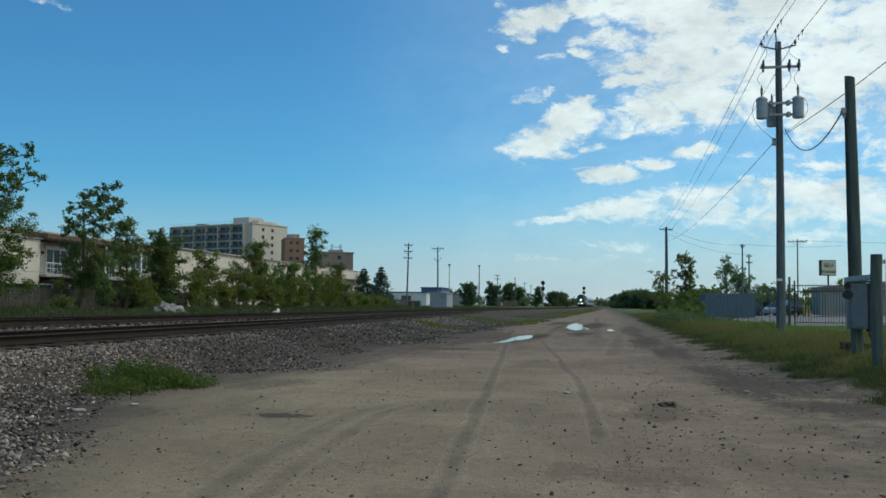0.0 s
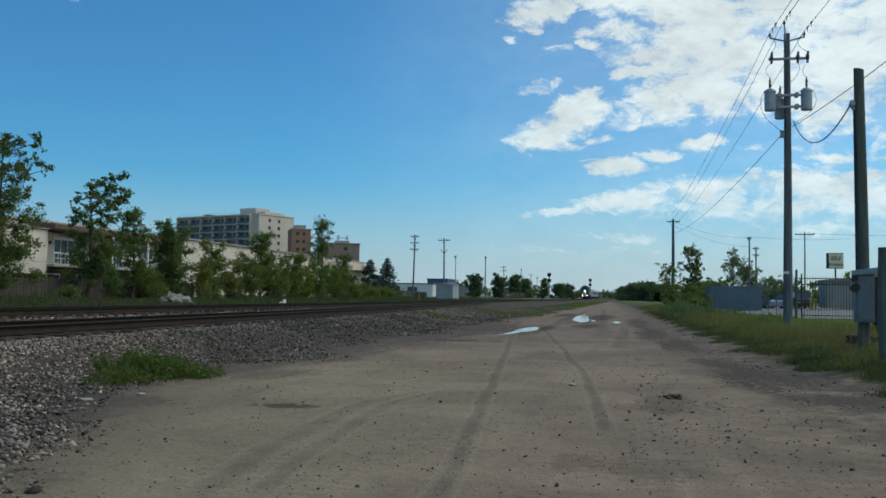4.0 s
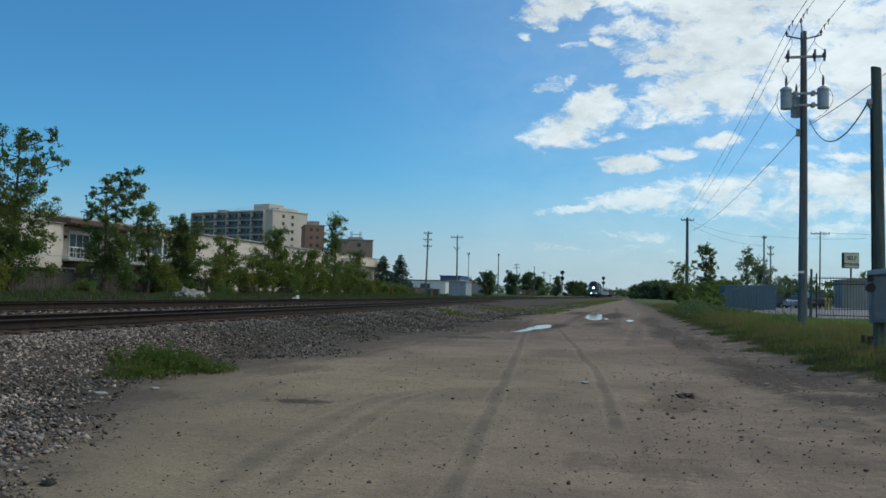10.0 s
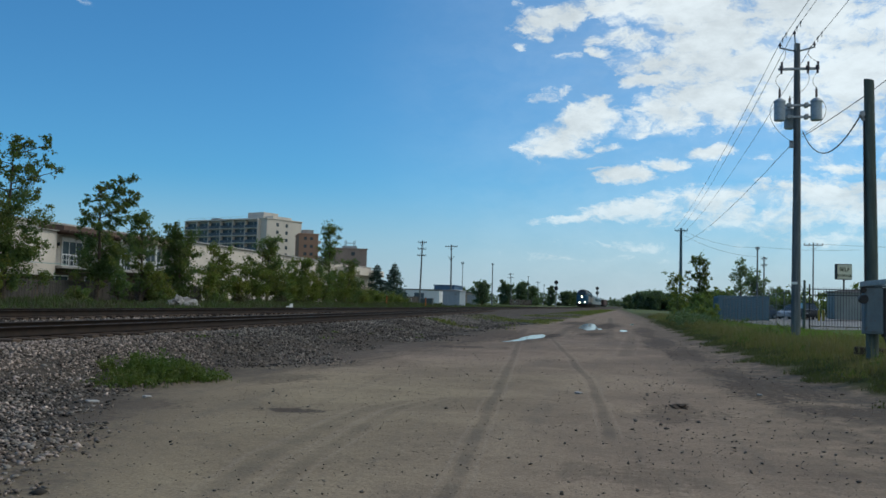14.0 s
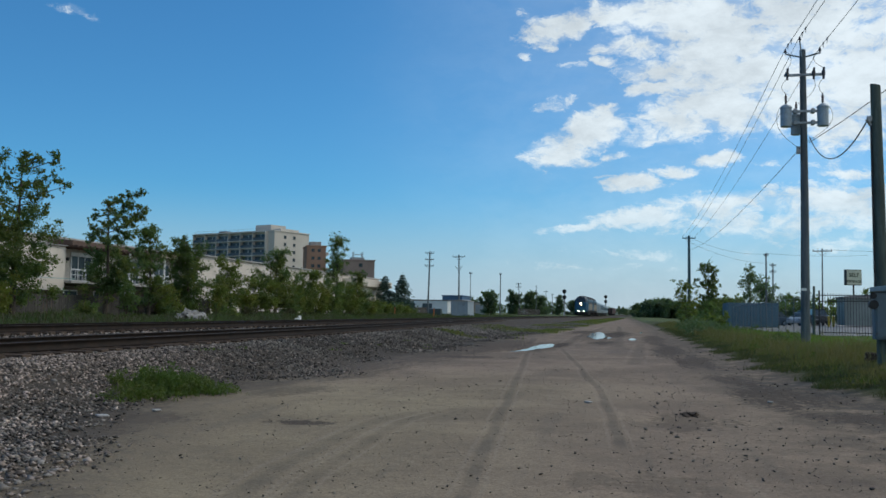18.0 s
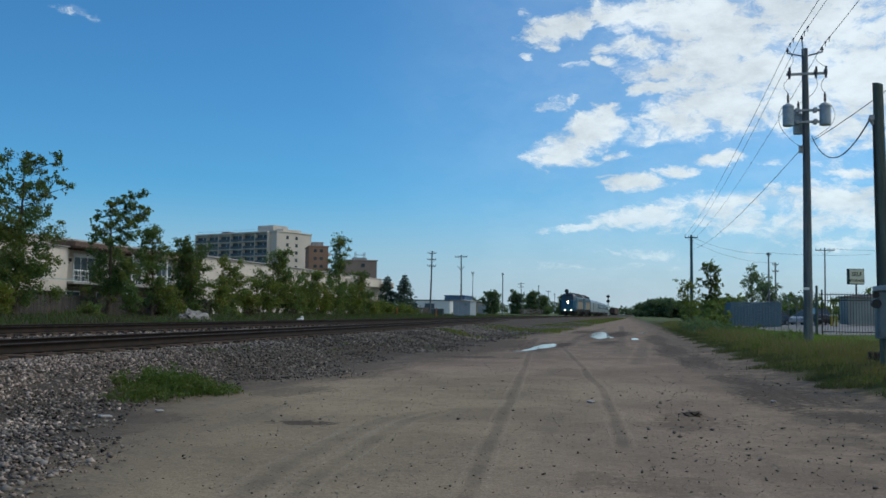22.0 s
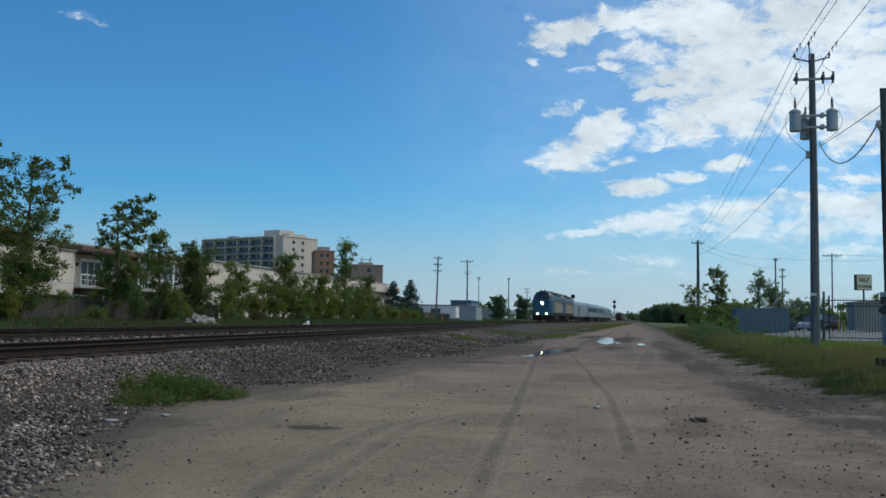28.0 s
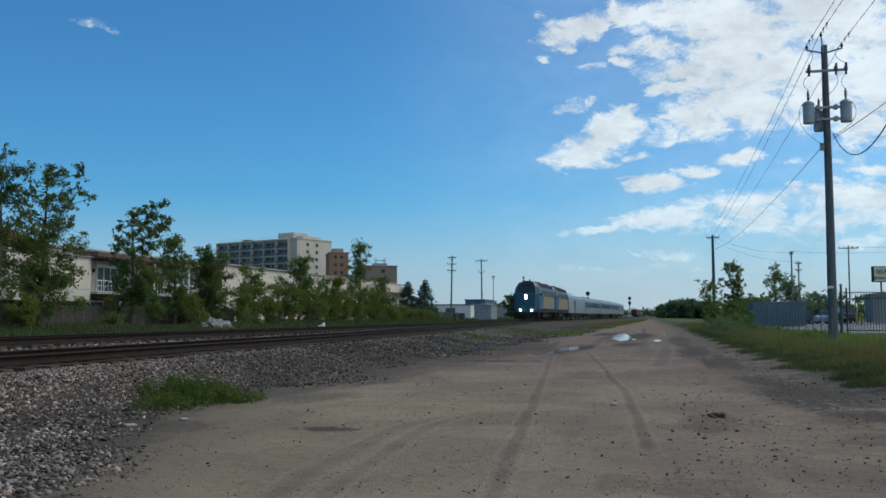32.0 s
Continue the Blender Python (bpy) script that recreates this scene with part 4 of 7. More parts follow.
def wire(pts, r, parent, name="wire", n=5, material=None):
    """A hanging line through points, one thin tube."""
    bm = bmesh.new()
    pts = [Vector(p) for p in pts]
    rings = []
    for i, p in enumerate(pts):
        d = (pts[min(i + 1, len(pts) - 1)] - pts[max(i - 1, 0)]).normalized()
        side = d.cross(Vector((0, 0, 1)))
        side = Vector((1, 0, 0)) if side.length < 0.05 else side.normalized()
        up = side.cross(d)
        rings.append([bm.verts.new(p + (side * math.cos(k * math.tau / n) + up * math.sin(k * math.tau / n)) * r) for k in range(n)])
    for a, b in zip(rings, rings[1:]):
        for k in range(n):
            bm.faces.new((a[k], a[(k + 1) % n], b[(k + 1) % n], b[k]))
    return part(name, bm, material or M_WIRE, parent)


def sag(p, q, drop, n=14):
    p, q = Vector(p), Vector(q)
    return [p.lerp(q, i / n) - Vector((0, 0, drop * 4 * (i / n) * (1 - i / n))) for i in range(n + 1)]


def pole_shaft(bm, h, r0, r1, n=14):
    """A slightly crooked tapered round pole, one skin from below the ground to the top."""
    rings = []
    for i in range(9):
        u = i / 8
        r, z = r0 + (r1 - r0) * u, -0.4 + u * (h + 0.4)
        ox, oy = 0.012 * math.sin(5 * u + h), 0.012 * math.cos(4 * u + h)
        rings.append([bm.verts.new((ox + r * math.cos(k * math.tau / n), oy + r * math.sin(k * math.tau / n), z)) for k in range(n)])
    for a, b in zip(rings, rings[1:]):
        for k in range(n):
            bm.faces.new((a[k], a[(k + 1) % n], b[(k + 1) % n], b[k]))
    bm.faces.new(rings[-1])
    bm.faces.new(rings[0][::-1])
    return bm


def insulator(bm, x, y, z):
    rod(bm, (x, y, z), (x, y, z + 0.07), 0.03, n=8)
    rod(bm, (x, y, z + 0.07), (x, y, z + 0.13), 0.06, 0.05, n=8)
    rod(bm, (x, y, z + 0.13), (x, y, z + 0.2), 0.04, 0.03, n=8)


PX, PY, PZ = 6.19, 37.4, 0.33


def transformer_pole():
    t = tagged(empty("utility_pole", pose(PX, PY, PZ)), "tall weathered wooden utility pole with grey transformers", "utility pole", "utility poles along the road")
    part("shaft", pole_shaft(bmesh.new(), 11.5, 0.185, 0.115), M_POLE, t)
    for s in (-1, 1):
        arm = part("arm", rod(bmesh.new(), (s * 0.1, 0, 11.22), (s * 0.66, 0, 11.36), 0.032, n=8), M_STEEL, t)
        ins = bmesh.new()
        insulator(ins, s * 0.64, 0, 11.36)
        part("insulator", ins, M_PORC, arm)
    bm = bmesh.new()
    rod(bm, (-0.06, -0.1, 11.2), (-0.12, -0.12, 11.85), 0.03, n=8)
    pin = part("ridge_pin", bm, M_STEEL, t)
    ins = bmesh.new()
    insulator(ins, -0.12, -0.12, 11.8)
    part("insulator", ins, M_PORC, pin)
    arm = part("cutout_arm", bx(-0.72, 0.8, -0.16, -0.08, 10.42, 10.52, bevel=0.01), M_STEEL, t)
    for x in (-0.62, 0.36, 0.72):
        bm = bmesh.new()
        rod(bm, (x, -0.22, 10.26), (x + 0.02, -0.22, 10.72), 0.045, n=8)
        rod(bm, (x, -0.22, 10.4), (x, -0.22, 10.58), 0.07, n=8)
        part("fuse_cutout", bm, M_PORC, arm)
    for x, y, zz in ((-0.66, -0.1, 8.42), (0.70, -0.1, 8.42), (-0.2, 0.42, 8.2)):
        bm = bmesh.new()
        prof = [(0.2, 0.0), (0.212, 0.03), (0.212, 0.70), (0.23, 0.72), (0.23, 0.77), (0.17, 0.84), (0.05, 0.9)]
        for (ra, za), (rb, zb) in zip(prof, prof[1:]):
            rod(bm, (x, y, zz + za), (x, y, zz + zb), ra, rb, n=22, caps=za == 0.0)
        can = part("transformer", bm, M_CAN, t, "grey steel transformer can", smooth=False)
        b2 = bmesh.new()
        for k in range(4):
            rod(b2, (x, y, zz + 0.95 + k * 0.075), (x, y, zz + 1.0 + k * 0.075), 0.06, 0.04, n=10)
        rod(b2, (x, y, zz + 0.9), (x, y, zz + 1.32), 0.025, n=8)
        part("bushing", b2, M_PORC, can)
    for zz in (8.52, 8.98):
        part("bracket", bx(-0.66, 0.70, -0.15, -0.05, zz, zz + 0.09, bevel=0.01), M_STEEL, t)
        for s in (-1, 1):
            part("bracket_lug", bx(s * 0.33 - 0.07, s * 0.33 + 0.07, -0.22, 0.02, zz - 0.05, zz + 0.14, bevel=0.02), M_STEEL, t)
    part("secondary_bracket", bx(-0.28, -0.1, -0.08, 0.0, 7.35, 7.65, bevel=0.01), M_STEEL, t)
    part("riser", rod(bmesh.new(), (-0.12, -0.17, 7.0), (-0.1, -0.18, 8.4), 0.018, n=6), M_WIRE, t)
    for a, b, c in (((-0.64, 0, 11.5), (-0.62, -0.22, 10.7), 0.12), ((-0.62, -0.22, 10.3), (-0.66, -0.1, 9.75), -0.12), ((0.72, -0.22, 10.3), (0.70, -0.1, 9.7), -0.1), ((0.64, 0, 11.5), (0.72, -0.22, 10.7), -0.2), ((0.36, -0.22, 10.3), (-0.2, 0.42, 9.4), 0.2), ((-0.88, -0.1, 9.2), (-0.16, -0.1, 7.55), -0.28), ((0.92, -0.1, 9.2), (0.13, -0.1, 7.85), 0.3)):
        a, b = Vector(a), Vector(b)
        pts = [a.lerp(b, i / 8) + Vector((c * 4 * (i / 8) * (1 - i / 8) * 1.5, 0, 0)) for i in range(9)]
        wire(pts, 0.009, t, "jumper")
    part("tag", bx(-0.19, 0.02, -0.195, -0.175, 2.0, 2.1), M_TRIMW, t)
    return t


transformer_pole()


def plain_pole(x, y, h, arm=1.2, r=0.15, material=None, label="weathered wooden utility pole", lean=0.0, arms=1, group="utility poles along the road", turn=0.0):
    t = tagged(empty("utility_pole", pose(x, y, float(ground_z(x, y)), 0, lean, turn)), label, "utility pole", group)
    part("shaft", pole_shaft(bmesh.new(), h, r, r * 0.62, 10), material or M_POLE, t)
    for k in range(arms):
        z = h - 0.35 - k * 1.1
        a = part("crossarm", bx(-arm, arm, -0.16, -0.05, z - 0.06, z + 0.06, bevel=0.01), material or M_POLE, t)
        for s in (-1, -0.45, 0.45, 1):
            bm = bmesh.new()
            insulator(bm, s * arm * 0.94, -0.1, z + 0.06)
            part("insulator", bm, M_PORC, a)
        for s in (-1, 1):
            part("brace", rod(bmesh.new(), (0, -0.1, z - 0.65), (s * arm * 0.6, -0.1, z - 0.06), 0.018, n=6), M_STEEL, a)
            if arms == 1 and 1.1 < arm < 1.18:
                part("secondary_arm", rod(bmesh.new(), (0, -0.1, z - 2.5), (s * 0.62, -0.1, z - 1.7), 0.045, n=6), M_POLE, t)
    return t


plain_pole(6.14, 125.0, 11.6, 0.85, 0.25, M_POLE_TEAL, "distant wooden utility pole with steel arm beside the road")
plain_pole(6.1, -48.0, 11.8, 0.9, 0.18)


def overhead():
    t = tagged(empty("power_lines"), "dark overhead power lines strung between wooden poles", "power line")
    tops = [(-0.64, 11.9), (0.64, 11.9), (-0.12, 12.34)]
    far = [(-0.8, 11.9), (0.8, 11.9), (0.0, 12.05)]
    for (ax, az_), (bx_, bz) in zip(tops, far):
        wire(sag((PX + ax, PY, az_), (6.14 + bx_, 125, bz), 0.75), 0.011, t)
        near = sag((PX + ax, PY, az_), (6.1 + ax, -48, 12.0), 1.2, 20)
        wire(near, 0.011, t)
        for u in (0.16, 0.34):
            p = near[0].lerp(near[1], u)
            part("clamp", rod(bmesh.new(), p + Vector((0, -0.09, 0)), p + Vector((0, 0.09, 0)), 0.03, n=6), M_PORC, t)
            part("tail", rod(bmesh.new(), p, p + Vector((0, 0.02, -0.16)), 0.014, n=5), M_PORC, t)
    # secondary, to the far pole and to the yard
    wire(sag((PX - 0.2, PY, PZ + 7.5), (6.0, 125, 10.0), 0.8), 0.013, t)
    wire(sag((6.4, 125, 11.6), (18.9, 148.8, 11.1), 0.7), 0.016, t)
    wire(sag((6.4, 125, 11.0), (21.2, 158.6, 10.2), 0.8), 0.016, t)
    wire(sag((18.9, 148.8, 11.2), (34.0, 150.0, 11.0), 0.3), 0.016, t)
    wire(sag((23.3, 127.9, 10.3), (60.0, 120.0, 10.2), 0.6), 0.016, t)


overhead()


def service_pole():
    sx, sy, sz = 4.80, 20.05, 0.33
    t = tagged(empty("service_pole", pose(sx, sy, sz, 0, -0.6, 0)), "short slant-topped wooden service pole with meter cabinet", "utility pole")
    bm = pole_shaft(bmesh.new(), 5.95, 0.125, 0.10, 16)
    bmesh.ops.bisect_plane(bm, geom=bm.verts[:] + bm.edges[:] + bm.faces[:], plane_co=(0, 0, 5.8), plane_no=(0.25, 0, 1), clear_outer=True)
    bmesh.ops.holes_fill(bm, edges=bm.edges[:])
    part("shaft", bm, M_POLE_GREEN, t)
    part("conduit", rod(bmesh.new(), (-0.135, -0.05, 1.4), (-0.125, -0.05, 4.95), 0.02, n=8), M_WIRE, t)
    part("weatherhead", rod(bmesh.new(), (-0.125, -0.05, 4.95), (-0.21, -0.08, 5.08), 0.035, n=8), M_STEEL, t)
    part("clevis", bx(-0.2, -0.1, -0.08, 0.0, 5.03, 5.15, bevel=0.01), M_STEEL, t)
    cab = tagged(empty("meter_cabinet", pose(sx, sy, sz)), "grey-blue steel meter cabinet bolted to the pole", "meter box")
    m_box = mat("cabinet_paint", (0.10, 0.15, 0.18), (0.08, 0.12, 0.145), 4.0, 0.5, grain=0.08, bump=0.05, stain=(0.10, 0.09, 0.085))
    part("body", bx(-0.24, 0.12, -0.36, -0.13, 0.55, 1.5, bevel=0.015), m_box, cab)
    part("door", bx(-0.20, 0.08, -0.378, -0.361, 0.6, 1.46, bevel=0.006), m_box, cab)
    part("hood", bx(-0.26, 0.30, -0.39, -0.12, 1.503, 1.54, bevel=0.008), m_box, cab)
    # added black block paints the shade on the cabinet's right side
    part("shaded_side", bx(0.123, 0.25, -0.34, -0.14, 0.5, 1.48, bevel=0.012), M_BLACK, cab, "black block standing for the shaded side of the cabinet")
    part("meter", rod(bmesh.new(), (-0.26, -0.3, 1.25), (-0.26, -0.42, 1.25), 0.09, n=18), M_BLACK, cab, "round dark meter")
    part("meter", rod(bmesh.new(), (-0.26, -0.3, 1.43), (-0.26, -0.40, 1.43), 0.06, n=14), M_BLACK, cab)
    loop = [(0.15 + 0.22 * s, -0.25, 0.55 - 0.28 * math.sin(s * math.pi)) for s in np.linspace(0, 1, 12)]
    wire(loop, 0.015, cab, "cable")
    rail = tagged(empty("mounting_post", pose(4.45, 17.2, 0.33)), "stout greenish treated timber post beside the meter cabinet", "post")
    part("post", pole_shaft(bmesh.new(), 1.93, 0.105, 0.10, 12), M_POLE_GREEN, rail)
    part("brace_rail", bx(0.05, 0.12, 0.09, 2.6, 1.5, 1.6, bevel=0.005), M_STEEL, rail)
    logt = tagged(new("fallen_timber", mesh_of("fallen_timber", bx(-0.42, 0.75, -0.11, 0.11, 0.0, 0.2, bevel=0.03), M_TIE)), "old dark railway tie lying in the grass", "timber")
    logt.matrix_world = pose(5.15, 21.3, 0.35, 0, 3, -8)
    drop = tagged(empty("service_drop"), "twisted black service cable looped between the poles", "cable")
    wire(sag((sx - 0.22, sy - 0.05, sz + 5.1), (PX + 0.2, PY - 0.1, PZ + 8.0), 0.85, 18), 0.017, drop)
    wire(sag((8.15, 30.0, 8.98), (22.0, -20.0, 10.5), 0.6, 10), 0.014, drop)
    wire(sag((PX + 0.2, PY, PZ + 7.8), (8.15, 30.0, 8.98), 0.08, 8), 0.014, drop)


service_pole()

# poles across the line and in the yard
plain_pole(-35.6, 150.8, 10.9, 0.75, 0.17, lean=1.2, arms=3, label="dark wooden utility pole with three short arms", group="utility poles across the line")
plain_pole(-32.4, 161.8, 11.0, 1.15, 0.17, arms=1, lean=-0.6, label="dark wooden utility pole with one wide crossarm", group="utility poles across the line")
plain_pole(-31.3, 167.1, 8.2, 0.25, 0.09, arms=1, material=M_STEEL, label="thin grey steel lamp mast", group="utility poles across the line")
plain_pole(-34.9, 227.3, 10.6, 0.3, 0.17, group="utility poles across the line")
plain_pole(-39.1, 297.4, 10.5, 1.0, 0.17, arms=2, lean=-3.0, group="utility poles across the line")
plain_pole(-37.45, 330.0, 10.6, 0.2, 0.15, group="utility poles across the line")
plain_pole(-39.1, 380.0, 10.0, 1.0, 0.16, group="utility poles across the line")
plain_pole(-40.3, 420.0, 9.7, 0.6, 0.16, group="utility poles across the line")
plain_pole(18.9, 148.8, 10.8, 0.35, 0.17, label="wooden pole with a transformer in the yard", group="utility poles of the yard")
plain_pole(21.2, 158.6, 9.7, 0.5, 0.16, arms=2, group="utility poles of the yard")
plain_pole(23.3, 127.9, 9.9, 1.2, 0.12, group="utility poles of the yard")


def signal_mast(x, y, h):
    t = tagged(empty("railway_signal", pose(x, y, float(ground_z(x, y)))), "tall railway signal mast with two round targets", "railway signal", "railway signals")
    part("mast", rd((0, 0, 0), (0, 0, h), 0.09, 0.07, n=10), M_STEEL, t)
    part("base", bx(-0.3, 0.3, -0.3, 0.3, -0.1, 0.4, bevel=0.03), M_CONC, t)
    for z in (h - 0.5, h - 2.6):
        tgt = part("target", rd((0, -0.2, z), (0, -0.16, z), 0.75, n=24), M_BLACK, t, "round black target")
        for k, c in enumerate(((0.35), (0.0), (-0.35))):
            part("lens_hood", rd((0, -0.45, z + c), (0, -0.2, z + c), 0.13, n=12), M_BLACK, tgt)
    part("ladder", bx(-0.2, 0.2, 0.12, 0.15, 0.4, h - 0.6), M_STEEL, t)
    part("platform", bx(-0.5, 0.5, 0.05, 0.7, h - 3.6, h - 3.54), M_STEEL, t)
    return t


signal_mast(-27.2, 328.9, 9.2)
signal_mast(-15.9, 416.0, 9.1)

# ---------------------------------------------------------------- buildings across the line


def windows_row(parent, face_x, y0, dy, n, z0, z1, wy, frame_m, pane_m):
    for k in range(n):
        y = y0 + k * dy
        wdw = part("window", bx(face_x - 0.05, face_x + 0.06, y - 0.08, y + wy + 0.08, z0 - 0.08, z1 + 0.08, bevel=0.01), frame_m, parent)
        part("pane", bx(face_x + 0.062, face_x + 0.075, y, y + wy, z0, z1), pane_m, wdw)


def motel():
    """The long two-storey cream building with a walkway balcony."""
    t = tagged(empty("long_white_building"), "long cream stucco two-storey building with flat roof and balconies", "building")
    X, z0, z1 = -48.5, 0.5, 7.12
    part("wall", bx(X - 16, X, 92.0, 165.0, z0, z1), M_STUCCO, t, "blank cream stucco wall")
    part("roof_edge", bx(X - 16.2, X + 0.25, 91.8, 165.3, z1 + 0.003, z1 + 0.17, bevel=0.03), M_CONC, t, "thin pale grey roof edging")
    for y in (113.5, 131.0, 148.0):
        part("joint", bx(X, X + 0.04, y, y + 0.2, z0, z1), M_BROWNTRIM, t, "dark wall joint")
    # wing with the balcony
    part("wing_wall", bx(X - 16, X - 1.6, 30.0, 91.9, z0, z1), M_STUCCO, t, "shaded cream wall behind the balcony")
    part("bay", bx(X - 1.58, X + 0.3, 58.5, 68.9, 2.6, z1 - 0.75), M_STUCCO, t, "projecting cream stucco bay")
    part("bay_roof", bx(X - 1.58, X + 0.5, 58.3, 69.0, z1 - 0.747, z1 - 0.66, bevel=0.02), M_CONC, t)
    part("roof_edge", bx(X - 16.2, X - 1.2, 30.0, 91.7, z1 + 0.003, z1 + 0.2, bevel=0.03), M_CONC, t)
    part("eave", bx(X - 1.58, X + 0.9, 69.0, 92.0, z1 - 0.62, z1 - 0.2, bevel=0.02), M_BROWNTRIM, t, "brown timber balcony roof")
    part("fascia", bx(X + 0.903, X + 0.96, 79.0, 92.0, z1 - 0.26, z1 - 0.17), M_CONC, t)
    for k in range(17):
        y = 69.1 + k * 0.78
        part("rafter", bx(X - 1.4, X + 1.35, y, y + 0.14, z1 - 0.63 - 0.14, z1 - 0.623), M_BROWNTRIM, t, "brown rafter tail under the balcony roof")
    part("fascia_board", bx(X + 0.92, X + 1.0, 83.4, 90.6, z1 - 0.82, z1 - 0.27), mat("tan_board", (0.42, 0.34, 0.24), None, 1.0, 0.8, grain=0.08), t, "tan fascia board")
    part("balcony_floor", bx(X - 1.6, X + 0.9, 69.0, 92.0, 3.25, 3.45, bevel=0.02), M_CONC, t, "pale grey balcony edge")
    for y in (78.1, 84.5, 90.5):
        part("post", bx(X + 0.72, X + 0.86, y, y + 0.16, 0.6, z1 - 0.62), M_TRIMW, t, "white post")
    part("handrail", bx(X + 0.76, X + 0.82, 69.0, 92.0, 4.40, 4.48), M_TRIMW, t)
    part("handrail", bx(X + 0.76, X + 0.82, 69.0, 92.0, 3.95, 3.99), M_TRIMW, t)
    part("front_rail", bx(X + 0.9, X + 0.95, 60.0, 69.5, 3.55, 3.62), M_RAILGREEN, t, "pale green handrail before the bay")
    y = 69.2
    while y < 92:
        part("baluster", bx(X + 0.775, X + 0.805, y, y + 0.03, 3.45, 4.4), M_TRIMW, t)
        y += 0.5
    for y in (72.3, 80.5, 86.5):
        d = part("glazed_door", bx(X - 1.58, X - 1.5, y, y + 3.2, 3.5, 6.1), M_TRIMW, t, "white framed glazed balcony door")
        for k in (0.14, 1.15, 2.16):
            part("pane", bx(X - 1.497, X - 1.48, y + k, y + k + 0.88, 3.62, 5.75), M_GLASS, d)
        part("lamp", bx(X - 1.5, X - 1.35, y - 0.7, y - 0.45, 5.3, 5.6, bevel=0.02), M_BLACK, t)
    part("lower_wall", bx(X - 1.58, X - 0.9, 50.0, 92.0, z0, 2.99), mat("brown_lower_wall", (0.16, 0.12, 0.09), (0.12, 0.09, 0.07), 0.5, 0.9), t, "brown ground-floor wall in shade")
    for y in (70.5, 75.0, 80.0, 85.0):
        g = part("ground_window", bx(X - 0.9, X - 0.86, y, y + 2.0, 1.2, 2.7), M_TRIMW, t)
        part("pane", bx(X - 0.857, X - 0.84, y + 0.1, y + 1.9, 1.3, 2.6), M_GLASS, g)
    # far end with a stepped canopy
    part("end_wing", bx(X - 12, X + 1.4, 146.0, 163.0, z0, z1 - 1.7), M_STUCCO, t)
    part("end_canopy", bx(X - 12.5, X + 2.3, 143.5, 165.8, z1 - 1.697, z1 - 0.5, bevel=0.05), M_STUCCO, t, "deep cream canopy")
    part("end_band", bx(X + 1.4, X + 1.46, 146.0, 163.0, 2.1, 2.35), M_TRIMW, t)
    return t


M_RAILGREEN = mat("pale_green_paint", (0.36, 0.47, 0.44), None, 3.0, 0.6, grain=0.05, bump=0.03)
motel()


def tile_roof_house():
    """A house behind the building, of which the terracotta roof shows."""
    t = tagged(empty("tile_roof_house", pose(-76.0, 80.0, 0.5, 0, 0, 90)), "house with an orange-brown tiled roof behind the long building", "house")
    part("wall", bx(-9, 9, -6, 8, 0, 8.7), M_STUCCO, t)
    m = mat("terracotta_tile", (0.40, 0.16, 0.075), (0.30, 0.125, 0.06), 1.2, 0.85, rand=0.2)
    part("roof", loft(bmesh.new(), [(-9.8, 8.703), (-9.8, 8.85), (4.0, 10.5), (9.7, 9.35), (9.7, 8.703)], -6.5, 8.5), m, t, "terracotta tile roof")
    part("chimney", bx(-3.0, -2.2, 0.0, 0.8, 9.0, 11.2, bevel=0.03), M_BRICK_R, t)


tile_roof_house()


def block_tower(name, label, corner, along, deep, length, depth, z_top, material, floors, storey, bays, balcony):
    """A tall block: corner on the ground, unit vectors along the long front and into the depth."""
    ax = Vector((*along, 0)).normalized()
    ay = Vector((*deep, 0)).normalized()
    m = Matrix(((ax.x, ay.x, 0, corner[0]), (ax.y, ay.y, 0, corner[1]), (0, 0, 1, 0.3), (0, 0, 0, 1)))
    t = tagged(empty(name, m), label, "apartment building")
    H = z_top - 0.3
    part("wall", bx(0, length, 0.0, depth, 0, H), material, t)
    part("roof", bx(-0.25, length + 0.25, -0.25, depth + 0.25, H + 0.003, H + 0.45, bevel=0.05), material, t, "flat roof parapet")
    return t, H


